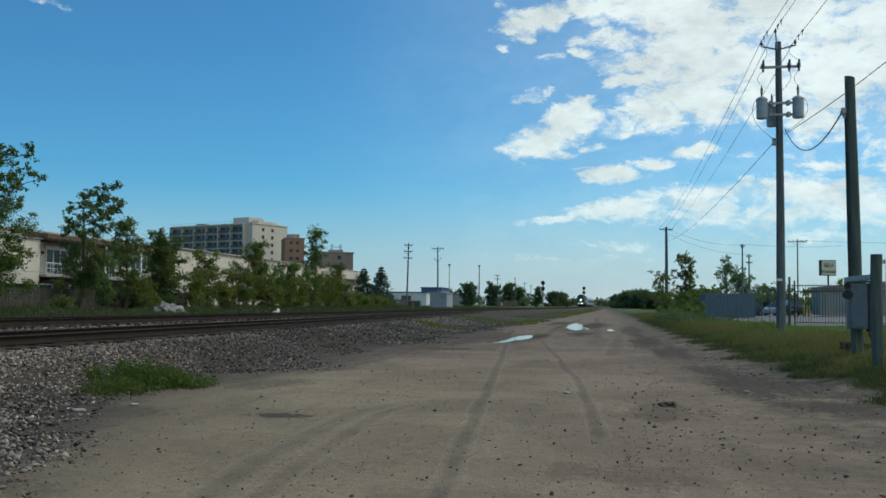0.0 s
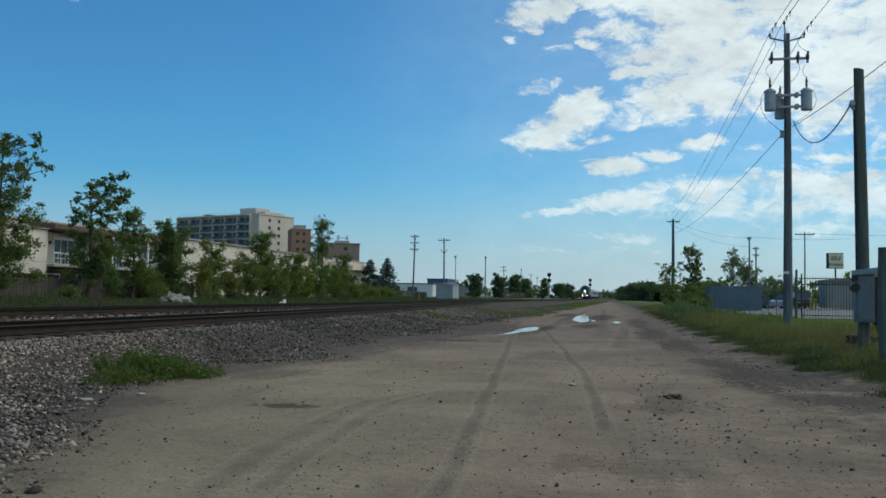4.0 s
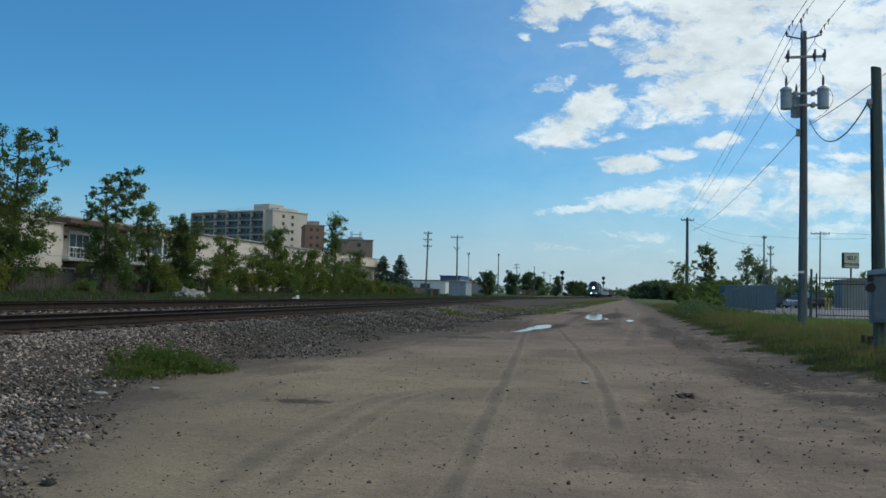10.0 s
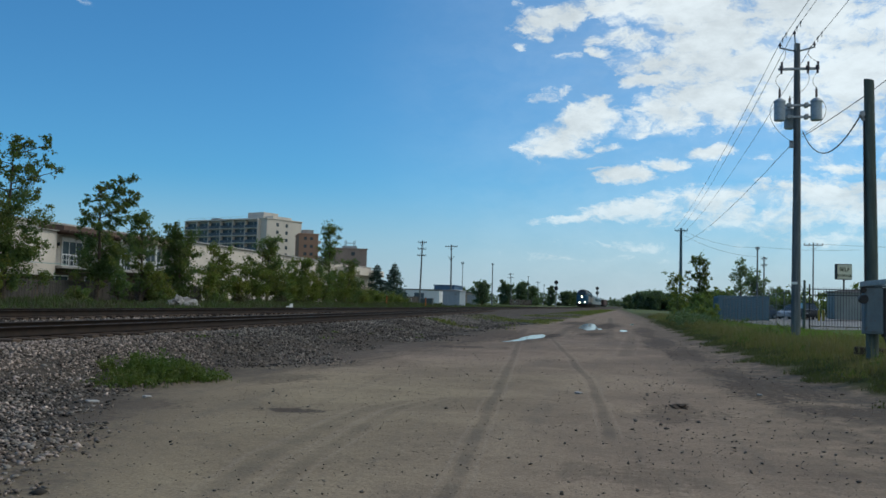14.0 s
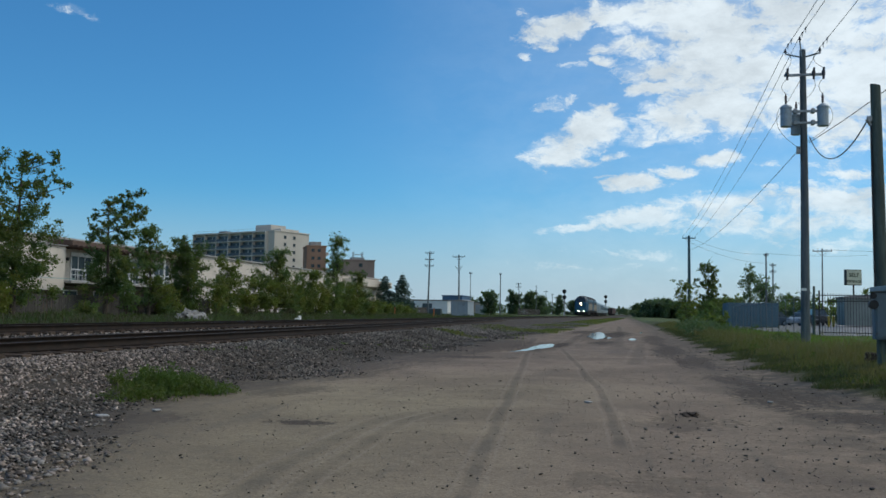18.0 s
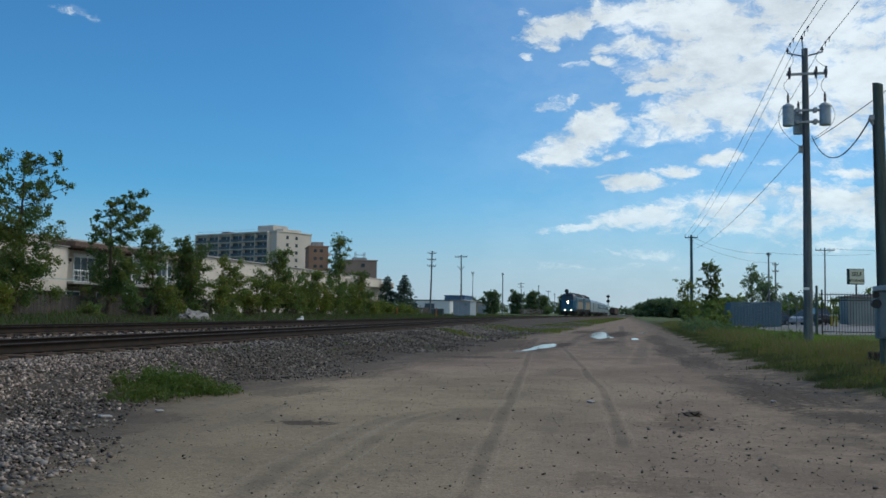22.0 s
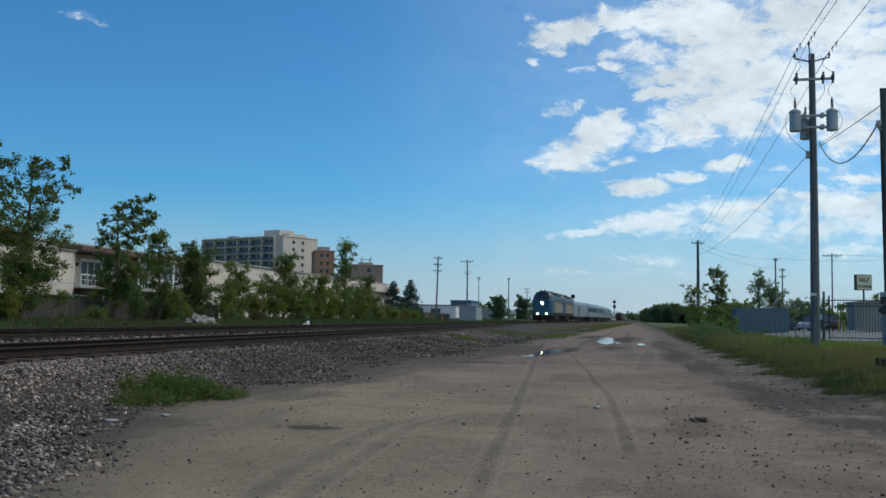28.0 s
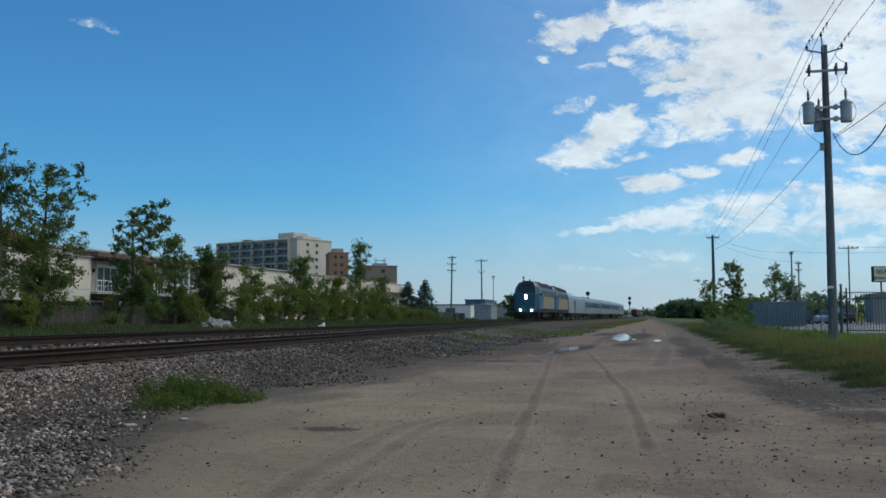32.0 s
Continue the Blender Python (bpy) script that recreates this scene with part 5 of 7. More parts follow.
def apartments():
    c, l, r = (-135.2, 319.6), (-175.6, 338.8), (-129.05, 337.5)
    along = (l[0] - c[0], l[1] - c[1])
    deep = (r[0] - c[0], r[1] - c[1])
    L, D = math.hypot(*along), math.hypot(*deep)
    t, H = block_tower("apartment_block", "eight-storey concrete apartment block with rows of recessed balconies", c, along, deep, L, D, 30.6, M_CONC_LT, 8, 3.0, 7, True)
    storey = 2.82
    n, y0 = 6, 3.6
    bay = (L - y0 - 0.4) / n
    for fl in range(1, 10):
        z = H - 0.6 - fl * storey
        if z < 3:
            break
        part("slab", bx(y0, L, -1.35, -0.003, z - 0.14, z + 0.16), M_CONC_LT, t, "pale concrete balcony slab")
        for k in range(n):
            x = y0 + k * bay
            b = part("balcony", bx(x + 0.35, x + bay - 0.15, -1.33, -1.27, z + 0.22, z + 1.15), M_BLUEGREY, t, "dark blue-grey balcony railing panel")
            g = part("window", bx(x + 0.35, x + bay - 0.3, -0.08, -0.004, z + 0.15, z + 2.45), M_GLASS, t)
            part("frame", bx(x + bay * 0.5, x + bay * 0.5 + 0.12, -0.12, -0.084, z + 0.15, z + 2.45), M_TRIMW, g)
        for s in (5.0, 10.0):
            part("window", bx(-0.05, 0.03, s, s + 1.3, z + 0.9, z + 2.2), M_GLASS, t)
    for k in range(n + 1):
        x = y0 + k * bay
        part("fin", bx(x - 0.18, x + 0.2, -1.40, -0.002, 0, H - 0.3), M_CONC_LT, t, "vertical concrete fin")
    part("canopy", bx(y0, L, -1.45, -0.002, H - 0.28, H + 0.1), M_CONC_LT, t)
    part("penthouse", bx(7, 15.5, 5, 13, H + 0.45, H + 3.2, bevel=0.05), M_CONC_LT, t, "pale lift penthouse")
    part("penthouse", bx(0.8, 5, 4, 14, H + 0.45, H + 1.4, bevel=0.05), M_CONC_LT, t)
    part("vent", bx(30, 34, 3, 6, H + 0.45, H + 1.3, bevel=0.05), M_BROWNTRIM, t)
    for k in range(9):
        part("roof_rail_post", bx(5 + k * 5, 5.08 + k * 5, 0.3, 0.38, H + 0.45, H + 1.3), M_STEEL, t)
    part("roof_rail", bx(5, L, 0.3, 0.36, H + 1.28, H + 1.34), M_STEEL, t)


M_BLUEGREY = mat("blue_grey_panel", (0.075, 0.10, 0.12), (0.055, 0.075, 0.092), 0.8, 0.6, grain=0.1)
apartments()


def brick_blocks():
    c, l, r = (-111.4, 310.6), (-121.5, 302.0), (-114.6, 325.35)
    t, H = block_tower("brick_apartment", "tall red-brick apartment building with side balconies", c, (-0.76, -0.65), (-0.21, 0.98), 6.9, 15.0, 23.95, M_BRICK_R, 7, 2.8, 3, False)
    for fl in range(1, 8):
        z = H - fl * 2.8
        for x in (1.9, 4.1):
            part("window", bx(x, x + 1.1, -0.05, 0.02, z + 0.9, z + 2.0), M_GLASS, t)
        part("balcony", bx(-1.4, 0.0, 4, 12, z + 0.1, z + 1.1, bevel=0.03), M_CONC_LT, t)
        part("side_window", bx(-0.03, 0.04, 4.5, 11.5, z + 1.1, z + 2.4), M_GLASS, t)
    part("penthouse", bx(1.5, 5.5, 3, 9, H + 0.45, H + 2.0, bevel=0.05), M_CONC, t)
    t, H = block_tower("brown_brick_building", "brown brick block with a rooftop frame", (-86.1, 287.4), (-0.78, -0.63), (-0.24, 0.97), 10.5, 30.0, 17.5, M_BRICK_B, 5, 2.8, 3, False)
    for fl in range(1, 5):
        z = H - fl * 2.9
        for y in (4, 10, 16, 22):
            part("window", bx(-0.05, 0.03, y, y + 2.2, z + 0.9, z + 2.2), M_GLASS, t)
        part("window", bx(4.0, 5.2, -0.04, 0.03, z + 0.9, z + 2.1), M_GLASS, t)
    for x, y in ((3, 6), (6, 6), (3, 9), (6, 9)):
        part("frame_post", bx(x, x + 0.2, y, y + 0.2, H + 0.45, H + 3.4), M_STEEL, t)
    part("frame_beam", bx(3, 6.2, 6, 6.2, H + 2.3, H + 2.5), M_STEEL, t)
    part("rooftop_unit", bx(2.5, 7, 5.5, 9.5, H + 0.45, H + 1.5, bevel=0.05), M_STEEL, t)


brick_blocks()


def bungalow():
    t = tagged(empty("signal_bungalow", pose(-27.1, 140.2, 0.6, 0, 0, -11)), "pale grey steel railway signal hut with a low gable roof", "hut")
    m = mat("hut_paint", (0.33, 0.385, 0.42), (0.29, 0.34, 0.375), 2.0, 0.6, grain=0.05, bump=0.05, stain=(0.33, 0.34, 0.34))
    part("body", bx(-1.85, 1.0, -1.3, 1.2, 0, 2.35, bevel=0.02), m, t)
    bm = loft(bmesh.new(), [(-2.0, 2.353), (-2.0, 2.43), (-0.42, 2.62), (1.15, 2.43), (1.15, 2.353)], -1.45, 1.35)
    part("roof", bm, M_CONC, t, "pale low gable roof")
    part("door", bx(-1.7, -0.95, -1.34, -1.303, 0.1, 2.05, bevel=0.01), m, t)
    part("base", bx(-1.9, 1.05, -1.35, 1.25, -0.25, -0.003), M_CONC, t)
    part("vent", bx(0.1, 0.5, -1.33, -1.303, 1.7, 2.0), M_STEEL, t)
    c = tagged(empty("relay_case", pose(-31.2, 137.5, 0.6)), "small dark green equipment box beside the line", "equipment box")
    part("body", bx(-0.9, 0.9, -0.5, 0.5, 0, 1.1, bevel=0.03), mat("dark_green_paint", (0.06, 0.085, 0.085), None, 2.0, 0.6), c)
    part("lid", bx(-0.95, 0.95, -0.55, 0.55, 1.103, 1.18, bevel=0.02), M_STEEL, c)


bungalow()

# ---------------------------------------------------------------- trees and bushes


def leaf_cloud(centres, radii, per, size, rng, flat=0.8):
    """Corners and faces of many small leaf cards, set along twigs that spread from the middle of each clump."""
    out = []
    for c, r in zip(centres, radii):
        n = max(4, int(per * r * r))
        twigs = max(3, min(14, n // 12))
        d = rng.normal(size=(twigs, 3)) + np.array([0, 0, 0.25])
        d /= np.linalg.norm(d, axis=1)[:, None]
        d *= rng.uniform(0.6, 1.35, (twigs, 1)) * np.array([1, 1, flat])
        p = c + d[rng.integers(0, twigs, n)] * r * rng.uniform(0.05, 1.0, (n, 1)) ** 0.8 + rng.normal(size=(n, 3)) * r * 0.17
        a = rng.normal(size=(n, 3))
        a /= np.linalg.norm(a, axis=1)[:, None]
        b = np.cross(a, rng.normal(size=(n, 3)))
        b /= np.linalg.norm(b, axis=1)[:, None] + 1e-9
        s = size * rng.uniform(0.55, 1.3, (n, 1))
        out.append(np.stack([p - a * s, p + b * s * 0.55, p + a * s, p - b * s * 0.55], 1))
    v = np.concatenate(out).reshape(-1, 3)
    f = np.arange(len(v)).reshape(-1, 4)
    return v, f


def tree(x, y, h, spread, seed, name="tree", label="slender young poplar with an open uneven crown", material=None, group="trees along the fence", bare=0.12, per=300, size=0.09, lean=(0, 0), clumps=None, limbs=22, z=None):
    """Tapered trunk, limbs that fork once, and clumps of leaves round their ends."""
    rng = np.random.default_rng(seed)
    z = float(ground_z(x, y)) if z is None else z
    t = tagged(empty(name, pose(x, y, z - 0.02)), label, "tree" if "bush" not in name else "bush", group)
    bm = bmesh.new()
    r0 = 0.016 * h + 0.03
    knots = [Vector((lean[0] * s * s * h + 0.03 * h * s * math.sin(3 * s + seed), lean[1] * s * s * h + 0.02 * h * s * math.cos(4 * s + seed), s * h * 0.93)) for s in np.linspace(0, 1, 7)]
    for i in range(6):
        rod(bm, knots[i], knots[i + 1], r0 * (1 - i / 6.6), r0 * (1 - (i + 1) / 6.6), n=8, caps=False)
    cs, rs = [np.array(knots[-1])], [0.05 * h if clumps else 0.10 * h]
    for u, cz, cr in clumps or ():
        p = Vector((0, 0, max(0.3, min(cz - 0.6 - 0.35 * abs(u), h * 0.9))))
        i = min(5, int(p.z / (h * 0.93) * 6))
        p = knots[i].lerp(knots[i + 1], min(1.0, p.z / (h * 0.93) * 6 - i))
        dpt = rng.normal() * 0.35 * (0.4 + abs(u))
        q = Vector((0.80 * u - 0.6 * dpt, 0.6 * u + 0.8 * dpt, cz - 0.07 * cz))
        rod(bm, p, q, r0 * 0.22, r0 * 0.07, n=5, caps=False)
        wide = 0.6 if cz > 7 else 0.8
        for j in range(7):
            cs.append(np.array(q) + rng.normal(size=3) * cr * wide * np.array([1, 1, 0.8]))
            rs.append(cr * rng.uniform(0.4, 0.85))
    for k in range(0 if clumps else limbs):
        s = bare + (0.95 - bare) * (k + rng.uniform(0, 1)) / limbs
        i = min(5, int(s * 6))
        p = knots[i].lerp(knots[i + 1], s * 6 - i)
        a = rng.uniform(0, math.tau)
        reach = spread * (0.35 + 0.75 * math.sin(min(1.0, (1.0 - s) * 1.25 + 0.2) * math.pi * 0.55)) * rng.uniform(0.45, 1.15)
        q = p + Vector((math.cos(a) * reach, math.sin(a) * reach, reach * rng.uniform(0.5, 1.1)))
        rod(bm, p, q, r0 * 0.35 * (1.1 - s), r0 * 0.1, n=5, caps=False)
        for u in (0.55, 1.0):
            cs.append(np.array(p.lerp(q, u)) + rng.normal(size=3) * 0.1 * spread)
            rs.append((0.28 + 0.3 * rng.uniform()) * spread * (1.0 if u < 1 else 0.85))
        q2 = p.lerp(q, 0.6) + Vector((rng.uniform(-0.4, 0.4) * reach, rng.uniform(-0.4, 0.4) * reach, 0.35 * reach))
        rod(bm, p.lerp(q, 0.6), q2, r0 * 0.14, r0 * 0.06, n=4, caps=False)
        cs.append(np.array(q2))
        rs.append(0.32 * spread)
    part("trunk", bm, M_BARK, t)
    v, f = leaf_cloud(cs, rs, per, size, rng)
    tri_soup("crown", v, f, material or M_LEAF, t)
    return t


def bush(x, y, w, h, seed, material=None, label="dense leafy green bush", group="bushes along the fence", per=190, size=0.11, z=None):
    rng = np.random.default_rng(seed)
    z = float(ground_z(x, y)) if z is None else z
    t = tagged(empty("bush", pose(x, y, z - 0.02)), label, "bush", group)
    bm = bmesh.new()
    cs, rs = [], []
    for k in range(9):
        a, r = rng.uniform(0, math.tau), rng.uniform(0.1, 0.75) * w
        q = Vector((math.cos(a) * r, math.sin(a) * r, h * rng.uniform(0.35, 0.85)))
        rod(bm, (q.x * 0.2, q.y * 0.2, 0), q, 0.03, 0.012, n=5, caps=False)
        cs += [np.array(q), np.array(q) * np.array([0.85, 0.85, 0.5])]
        rs += [w * rng.uniform(0.3, 0.45), w * rng.uniform(0.35, 0.5)]
    part("stem", bm, M_BARK, t)
    cs = np.array(cs)
    cs[:, 2] = np.maximum(cs[:, 2], 0.25 * w)
    v, f = leaf_cloud(cs, rs, per, size, rng, 0.9)
    v[:, 2] = np.maximum(v[:, 2], 0.02)
    tri_soup("foliage", v, f, material or M_LEAF_Y, t)
    return t


M_BUSH = leaf_mat("dim_bush_leaf", (0.06, 0.074, 0.023), (0.105, 0.11, 0.034))
# the row along the far fence; the crowns as (sideways, height, radius) of their clumps
CROWN_A = [(0.4, 9.7, 0.39), (1.05, 9.5, 0.26), (1.8, 9.3, 0.49), (0.5, 8.75, 0.6), (1.4, 8.4, 0.65), (2.4, 7.95, 0.36), (-0.5, 8.35, 0.23), (0.25, 7.6, 0.72), (1.3, 7.2, 0.46),
           (-0.8, 6.9, 0.46), (-1.5, 6.45, 0.36), (0.0, 6.4, 0.85), (1.2, 6.2, 0.52), (-0.3, 5.25, 0.98), (0.8, 5.1, 0.72), (-1.0, 4.6, 0.65), (0.0, 3.9, 1.15), (1.3, 4.1, 0.46),
           (-0.8, 3.3, 0.85), (0.5, 2.9, 0.98), (-0.2, 2.0, 1.1), (1.0, 2.9, 0.7), (-1.5, 2.6, 0.9), (0.6, 1.6, 0.9), (-1.0, 1.4, 0.9), (0.1, 4.6, 0.9), (0.4, 3.4, 1.0)]
CROWN_B = [(1.05, 8.7, 0.35), (1.9, 8.8, 0.39), (1.35, 7.9, 0.54), (1.85, 7.3, 0.46), (0.2, 8.0, 0.4), (0.8, 7.1, 0.62), (-0.3, 7.3, 0.3), (0.4, 6.5, 0.62), (-1.0, 6.8, 0.27), (-0.5, 6.1, 0.54),
           (1.35, 6.5, 0.4), (0.0, 5.4, 0.7), (0.8, 5.2, 0.55), (-0.1, 4.6, 0.7), (0.4, 4.0, 0.8), (0.0, 3.1, 0.85), (0.6, 2.5, 0.85), (-0.1, 2.1, 0.8), (0.95, 4.0, 0.55), (1.0, 2.8, 0.65), (0.7, 1.5, 0.8)]
CROWN_C = [(0.3, 9.9, 0.43), (0.8, 8.7, 0.62), (1.25, 8.4, 0.43), (0.1, 8.4, 0.78), (0.6, 7.6, 0.7), (1.4, 7.7, 0.3), (0.3, 6.6, 0.78), (0.1, 5.5, 0.93), (0.4, 4.3, 0.93), (0.0, 3.0, 1.1), (-0.9, 7.0, 0.8), (-1.2, 5.0, 0.9)]
tree(-34.0, 44.1, 9.2, 2.1, 11, clumps=CROWN_A, per=520, size=0.08)
tree(-34.0, 40.6, 8.8, 2.0, 12, clumps=CROWN_C, per=480, size=0.08, material=M_LEAF_D)
tree(-34.0, 53.0, 7.9, 1.5, 13, clumps=CROWN_B, per=780, size=0.08)
tree(-34.0, 58.4, 6.6, 1.15, 14, bare=0.02, limbs=32, per=360, size=0.085)
tree(-34.0, 64.0, 5.5, 1.45, 15, material=M_LEAF_D, bare=0.0, limbs=36, per=400, size=0.085)
tree(-34.5, 71.6, 4.6, 1.3, 16, material=M_LEAF_Y, bare=0.05)
tree(-34.0, 81.0, 6.3, 1.5, 17, bare=0.05, limbs=28)
tree(-34.0, 89.6, 4.6, 1.4, 18, material=M_LEAF_Y, bare=0.05)
tree(-34.0, 98.4, 9.3, 1.35, 19, bare=0.05, limbs=34)
tree(-34.0, 106.0, 5.4, 1.2, 20, bare=0.05, limbs=28)
for i, (x, y, w_, h_) in enumerate([(-33.0, 41.5, 1.4, 2.2), (-33.8, 55.2, 0.9, 2.7), (-33.5, 60, 1.3, 2.3), (-34.6, 62, 1.0, 2.6), (-33.5, 67.3, 1.3, 2.6), (-33.6, 70, 1.3, 3.9), (-33.4, 73.0, 1.5, 4.0),
                                    (-33.5, 75.8, 1.5, 4.5), (-33.5, 78.0, 1.5, 4.2), (-33.5, 82.5, 1.7, 4.4), (-33.5, 85, 1.6, 4.0), (-33.5, 87.5, 1.5, 4.2), (-33.5, 91.5, 1.7, 4.4), (-33.3, 94.0, 1.6, 4.6), (-33.4, 96.5, 1.6, 4.4), (-33.5, 100, 1.7, 4.4), (-33.6, 103, 1.6, 4.0),
                                    (-33.6, 107.5, 1.6, 3.2), (-33.8, 111, 1.7, 2.6), (-34, 114.5, 1.7, 1.8), (-35, 120, 2.0, 1.4), (-36, 128, 2.2, 1.4), (-36, 136, 1.8, 1.2), (-37.5, 144, 1.8, 1.2)]):
    bush(x, y, w_, h_, 40 + i, (M_LEAF_Y, M_LEAF, M_LEAF_Y, M_BUSH)[i % 4], per=560, size=0.085)


M_BRUSH = leaf_mat("dry_brush", (0.05, 0.04, 0.026), (0.07, 0.06, 0.032), 0.2)


def spruce(x, y, h, w, seed):
    """A blue spruce: whorls of drooping boughs in shrinking tiers."""
    rng = np.random.default_rng(seed)
    t = tagged(empty("spruce", pose(x, y, float(ground_z(x, y)))), "dense conical blue-green spruce", "tree", "spruces by the building")
    part("trunk", rd((0, 0, 0), (0, 0, h), 0.13, 0.02, n=8), M_BARK, t)
    vs = []
    for k in range(16):
        u = k / 16
        z, r = h * (0.06 + 0.92 * u), w * (1 - u) ** 0.85 + 0.12
        for b in range(11):
            a = rng.uniform(0, math.tau)
            rr = r * rng.uniform(0.75, 1.12)
            tip = np.array([math.cos(a) * rr, math.sin(a) * rr, z - 0.18 * rr])
            base = np.array([0, 0, z + 0.05 * rr])
            m = 26
            s = rng.uniform(0.15, 1.0, (m, 1))
            p = base + (tip - base) * s + rng.normal(size=(m, 3)) * 0.12 * r * 0.6
            d = rng.normal(size=(m, 3)) * np.array([1, 1, 0.5])
            d /= np.linalg.norm(d, axis=1)[:, None]
            e = np.cross(d, rng.normal(size=(m, 3)))
            e /= np.linalg.norm(e, axis=1)[:, None]
            q = 0.22 * rng.uniform(0.6, 1.2, (m, 1))
            vs.append(np.stack([p - d * q, p + e * q * 0.4, p + d * q, p - e * q * 0.4], 1))
    v = np.concatenate(vs).reshape(-1, 3)
    tri_soup("needle_mass", v, np.arange(len(v)).reshape(-1, 4), M_SPRUCE, t)


spruce(-45.0, 157.0, 7.2, 3.3, 1)
spruce(-41.9, 157.5, 7.5, 3.2, 2)

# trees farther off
# M_LEAF_FAR carries painted haze, there is no haze in the air
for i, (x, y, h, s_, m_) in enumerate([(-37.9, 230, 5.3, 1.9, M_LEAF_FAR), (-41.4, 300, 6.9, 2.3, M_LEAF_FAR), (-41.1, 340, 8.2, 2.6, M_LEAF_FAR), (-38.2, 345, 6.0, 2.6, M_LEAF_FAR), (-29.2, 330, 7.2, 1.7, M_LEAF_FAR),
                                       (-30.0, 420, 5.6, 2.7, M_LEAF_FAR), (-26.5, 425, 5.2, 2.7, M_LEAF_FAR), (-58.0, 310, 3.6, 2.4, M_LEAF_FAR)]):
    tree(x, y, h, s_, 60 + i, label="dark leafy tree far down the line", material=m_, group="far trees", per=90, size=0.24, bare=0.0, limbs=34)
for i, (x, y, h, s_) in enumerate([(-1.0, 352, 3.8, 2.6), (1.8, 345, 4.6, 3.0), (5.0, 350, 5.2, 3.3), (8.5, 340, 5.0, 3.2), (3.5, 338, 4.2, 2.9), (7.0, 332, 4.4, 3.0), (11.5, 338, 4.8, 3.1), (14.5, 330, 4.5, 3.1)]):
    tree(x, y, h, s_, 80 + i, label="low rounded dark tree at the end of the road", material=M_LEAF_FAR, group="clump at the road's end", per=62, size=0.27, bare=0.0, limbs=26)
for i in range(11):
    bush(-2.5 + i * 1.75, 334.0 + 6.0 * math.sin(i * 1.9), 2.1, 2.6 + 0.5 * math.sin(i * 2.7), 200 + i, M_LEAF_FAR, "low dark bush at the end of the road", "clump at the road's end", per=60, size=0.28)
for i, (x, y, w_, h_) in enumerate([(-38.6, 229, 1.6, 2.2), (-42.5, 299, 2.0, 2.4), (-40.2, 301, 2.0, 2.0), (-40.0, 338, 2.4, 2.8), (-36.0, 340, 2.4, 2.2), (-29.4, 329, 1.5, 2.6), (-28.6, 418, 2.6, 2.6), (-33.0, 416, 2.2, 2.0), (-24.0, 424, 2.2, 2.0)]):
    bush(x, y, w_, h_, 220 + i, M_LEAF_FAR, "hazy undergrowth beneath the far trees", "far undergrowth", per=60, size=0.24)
tree(7.7, 113, 7.6, 1.15, 101, label="young tree beside the far pole", group="roadside trees", per=200, size=0.13, limbs=30, material=M_LEAF_D)
tree(5.2, 114, 4.8, 1.3, 102, label="olive-green sapling beside the far pole", group="roadside trees", per=70, size=0.14, bare=0.15, material=M_LEAF_Y)
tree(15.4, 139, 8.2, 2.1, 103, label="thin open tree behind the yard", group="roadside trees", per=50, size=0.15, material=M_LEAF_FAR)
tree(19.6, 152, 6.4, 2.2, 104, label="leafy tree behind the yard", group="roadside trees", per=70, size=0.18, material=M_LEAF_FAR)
for i, (x, y, w_, h_, m_) in enumerate([(5.2, 108, 1.6, 2.6, M_LEAF_D), (7.2, 106, 1.8, 2.8, M_LEAF), (6.4, 99, 1.3, 1.9, M_LEAF), (8.6, 112, 2.0, 3.6, M_LEAF_D), (5.6, 118, 1.6, 2.4, M_LEAF_D), (7.3, 92, 1.3, 1.6, M_LEAF), (9.0, 104, 1.6, 2.2, M_LEAF_D),
                                        (4.6, 86, 1.3, 0.8, M_LEAF), (5.6, 80, 1.4, 0.8, M_LEAF), (9.6, 118, 2.2, 3.4, M_LEAF_D), (12, 122, 2.4, 3.0, M_LEAF_D)]):
    bush(x, y, w_, h_, 120 + i, m_, "leafy roadside bush in long grass", "roadside bushes", per=110, size=0.15)


for i, x in enumerate((17.0, 20.0, 23.0, 26.2, 29.5, 33.0, 36.5, 40.0)):
    bush(x, 128.0 + (i % 3) * 2.5, 2.4, 2.5 + 0.4 * math.sin(i * 2.3), 160 + i, M_LEAF_D, "dark overgrown hedge bush behind the yard", "hedge behind the yard", per=130, size=0.2)


def far_woods(name, spots, seed, label, material):
    """A belt of far trees: many leaf cards in uneven crowns."""
    rng = np.random.default_rng(seed)
    cs, rs = [], []
    for x0, y0, x1, y1, n, h in spots:
        for k in range(n):
            u = rng.uniform()
            hh = h * rng.uniform(0.55, 1.1)
            x, y = x0 + (x1 - x0) * u + rng.normal() * 3, y0 + (y1 - y0) * u + rng.normal() * 6
            for j in range(4):
                cs.append(np.array([x + rng.normal() * hh * 0.25, y + rng.normal() * hh * 0.25, 0.4 + hh * (0.25 + 0.2 * j)]))
                rs.append(hh * rng.uniform(0.25, 0.4))
    v, f = leaf_cloud(cs, rs, 5, 0.75, rng, 0.9)
    v[:, 2] = np.maximum(v[:, 2], 0.1)
    ob = tri_soup(name, v, f, material)
    return tagged(ob, label, "woods", kind="stuff")


